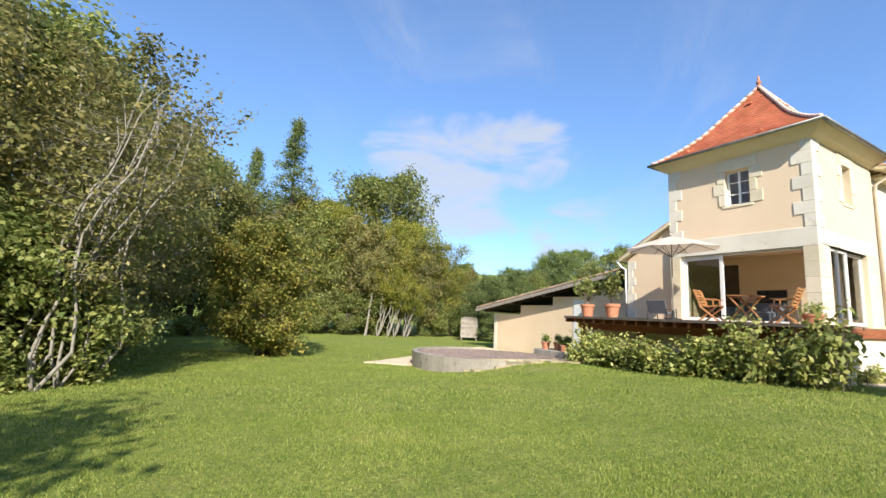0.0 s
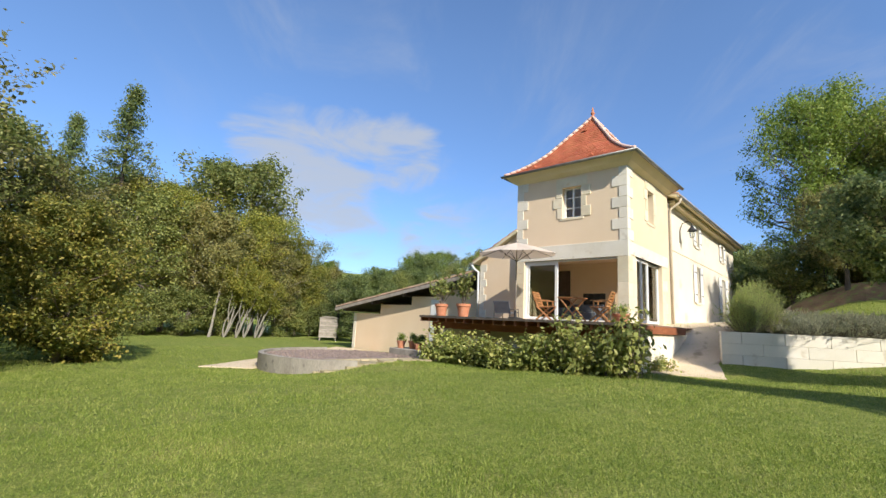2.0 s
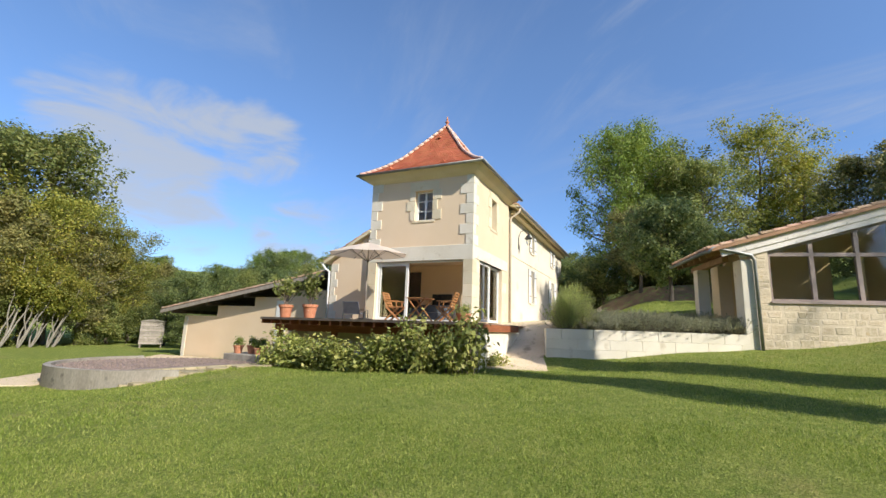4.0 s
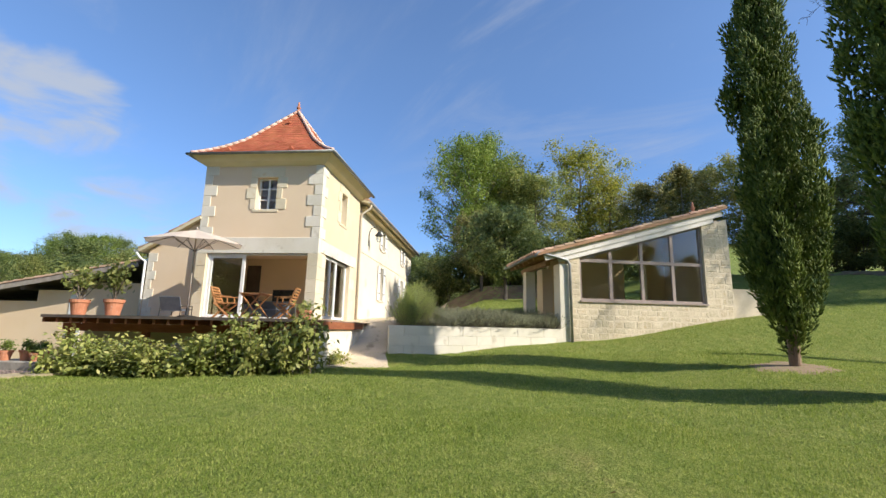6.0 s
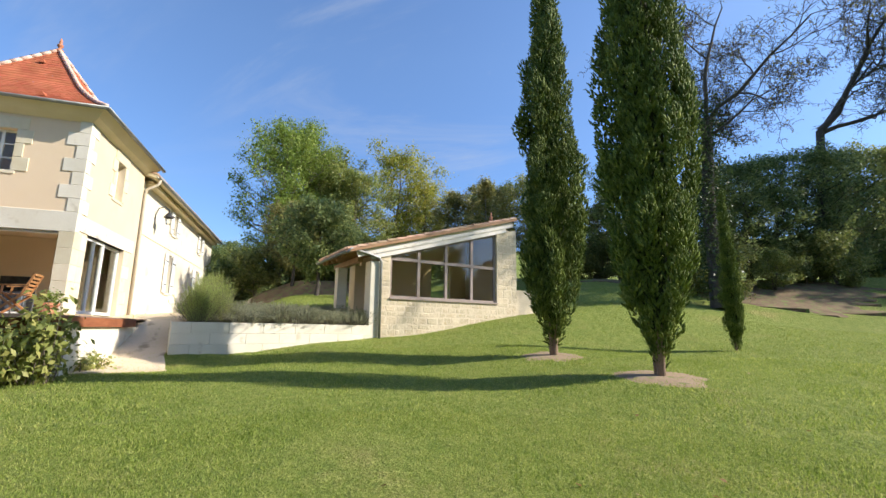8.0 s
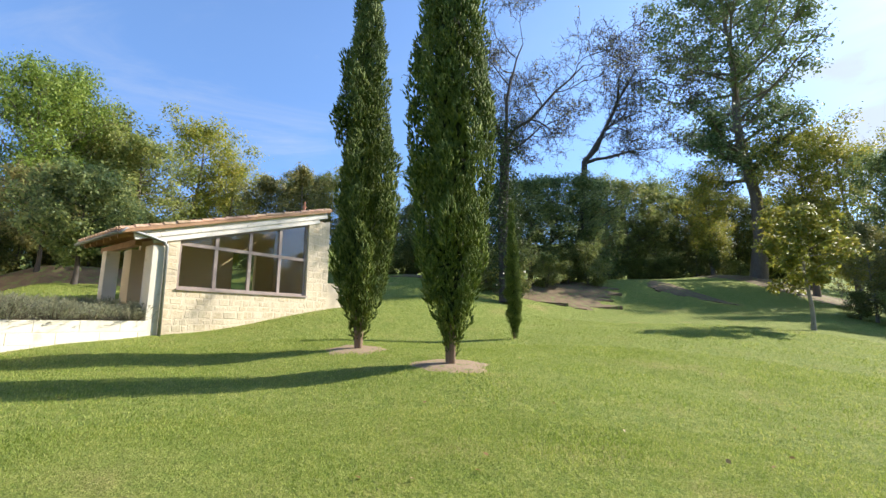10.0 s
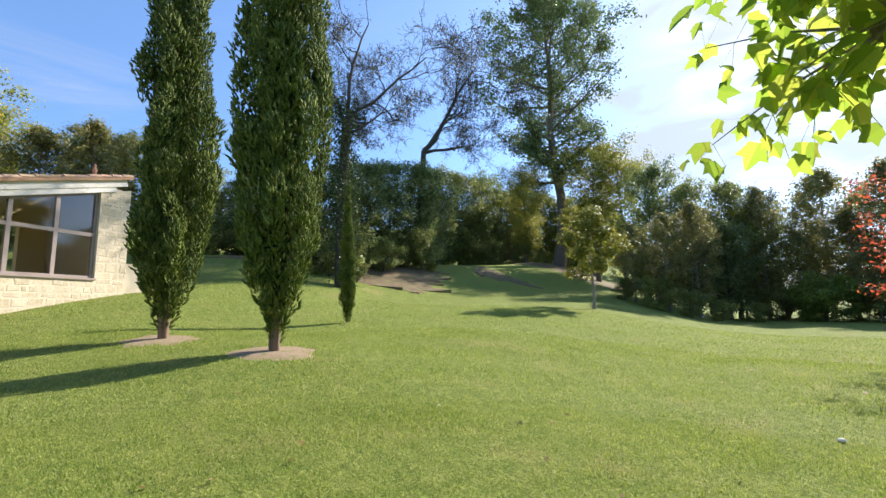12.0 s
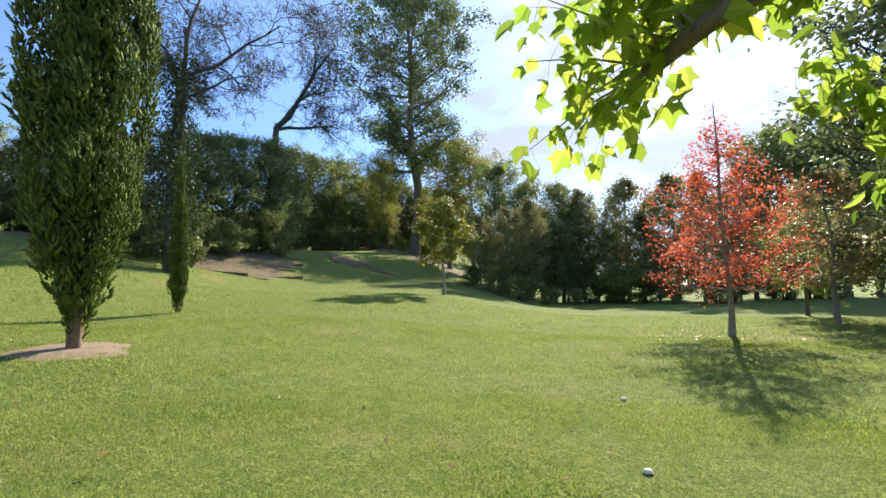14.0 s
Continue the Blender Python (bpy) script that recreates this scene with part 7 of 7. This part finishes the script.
def clear_of_limb(c):
    c = Vector(c)
    return min((c - a.lerp(b, q / 4)).length for a, b in zip(main, main[1:]) for q in range(5)) > 0.14


near = [c for c in near if clear_of_limb(c)]
low = [Vector((-4.2, -1.55, 1.8)), Vector((-2.2, -2.3, 2.25)), Vector((-1.2, -2.9, 2.3)), Vector((-0.45, -3.1, 2.25))]
wood.tube(low, [0.05, 0.035, 0.02, 0.006], 7)
for k in range(34):
    f = 0.30 + 0.70 * k / 33
    i = min(2, int(f * 3))
    p = low[i].lerp(low[i + 1], f * 3 - i)
    e = p + Vector((rp.uniform(-0.35, 0.5), rp.uniform(-0.5, 0.45), rp.uniform(-0.3, 0.55))) * 0.9
    wood.tube([p, e], [0.006, 0.002], 5, cap=False)
    near += [tuple(p.lerp(e, q)) for q in (0.4, 0.6, 0.8, 1.0)]
far = []
for k in range(46):
    u = (k + 0.5) / 46
    b = Vector((-4.15, -1.5, 3.2 + 3.8 * u))
    a = k * 2.4
    reach = 1.9 * (0.55 + 0.45 * math.sin(math.pi * min(1, u * 1.15 + 0.1)))
    e = b + Vector((math.cos(a) * reach * 0.85 - 0.2, math.sin(a) * reach, 0.5 * reach * rp.uniform(0.4, 1)))
    wood.tube([b, b.lerp(e, 0.5) + Vector((0, 0, -0.1)), e], [0.03, 0.02, 0.004], 5, cap=False)
    far += [tuple(b.lerp(e, q)) for q in (0.4, 0.55, 0.7, 0.85, 1.0)]
part("trunk", wood, M["bark_pale"], tree, smooth=True)
part("limb", limb, M["bark"], tree, "rough brown low limb", smooth=True)
lrng = np.random.default_rng(12)
for name, spots, spread, per, size in (("leaves", near, 0.085, 4, 0.106), ("crown", far, 0.26, 8, 0.15)):
    blades_, stalks = leafy(lrng, spots, spread, per, size)
    part(name, raw_mesh(name, blades_, 7, M["leaf_maple"]), None, tree)
    tagged(part("stalks", raw_mesh("stalks", stalks, 4, M["leaf_green"]), None, tree), kind="stuff")

# ---- small things on the lawn ----
litter = []
frng = np.random.default_rng(3)
for cx, cy, rr_, n in ((-4.6, -14.5, 2.2, 150), (-9.6, -18.4, 2.0, 120), (8.9, -30.5, 4.0, 260), (1, -6, 6.0, 60)):
    pts = frng.normal(0, 1, (n, 2)) * rr_ * 0.6
    litter += [(cx + a, cy + b, ground(cx + a, cy + b) + 0.025) for a, b in pts]
tagged(new("fallen_leaves", raw_mesh("fallen_leaves", leaf_quads(frng, litter, 0.01, 1, 0.065, 0.95), 4, M["fallen"])), "scattered dry fallen leaves on the grass", "fallen leaves", kind="stuff")
for x, y in ((-0.05, -6.75), (0.26, -4.35)):
    g = Geo()
    g.lathe(x, y, [(0.02, ground(x, y)), (0.045, ground(x, y) + 0.02), (0.03, ground(x, y) + 0.04), (0.005, ground(x, y) + 0.048)], 9)
    thing("pale_stone", g, M["stone_white"], "small pale stone lying in the grass", "stone", "stones in the grass")
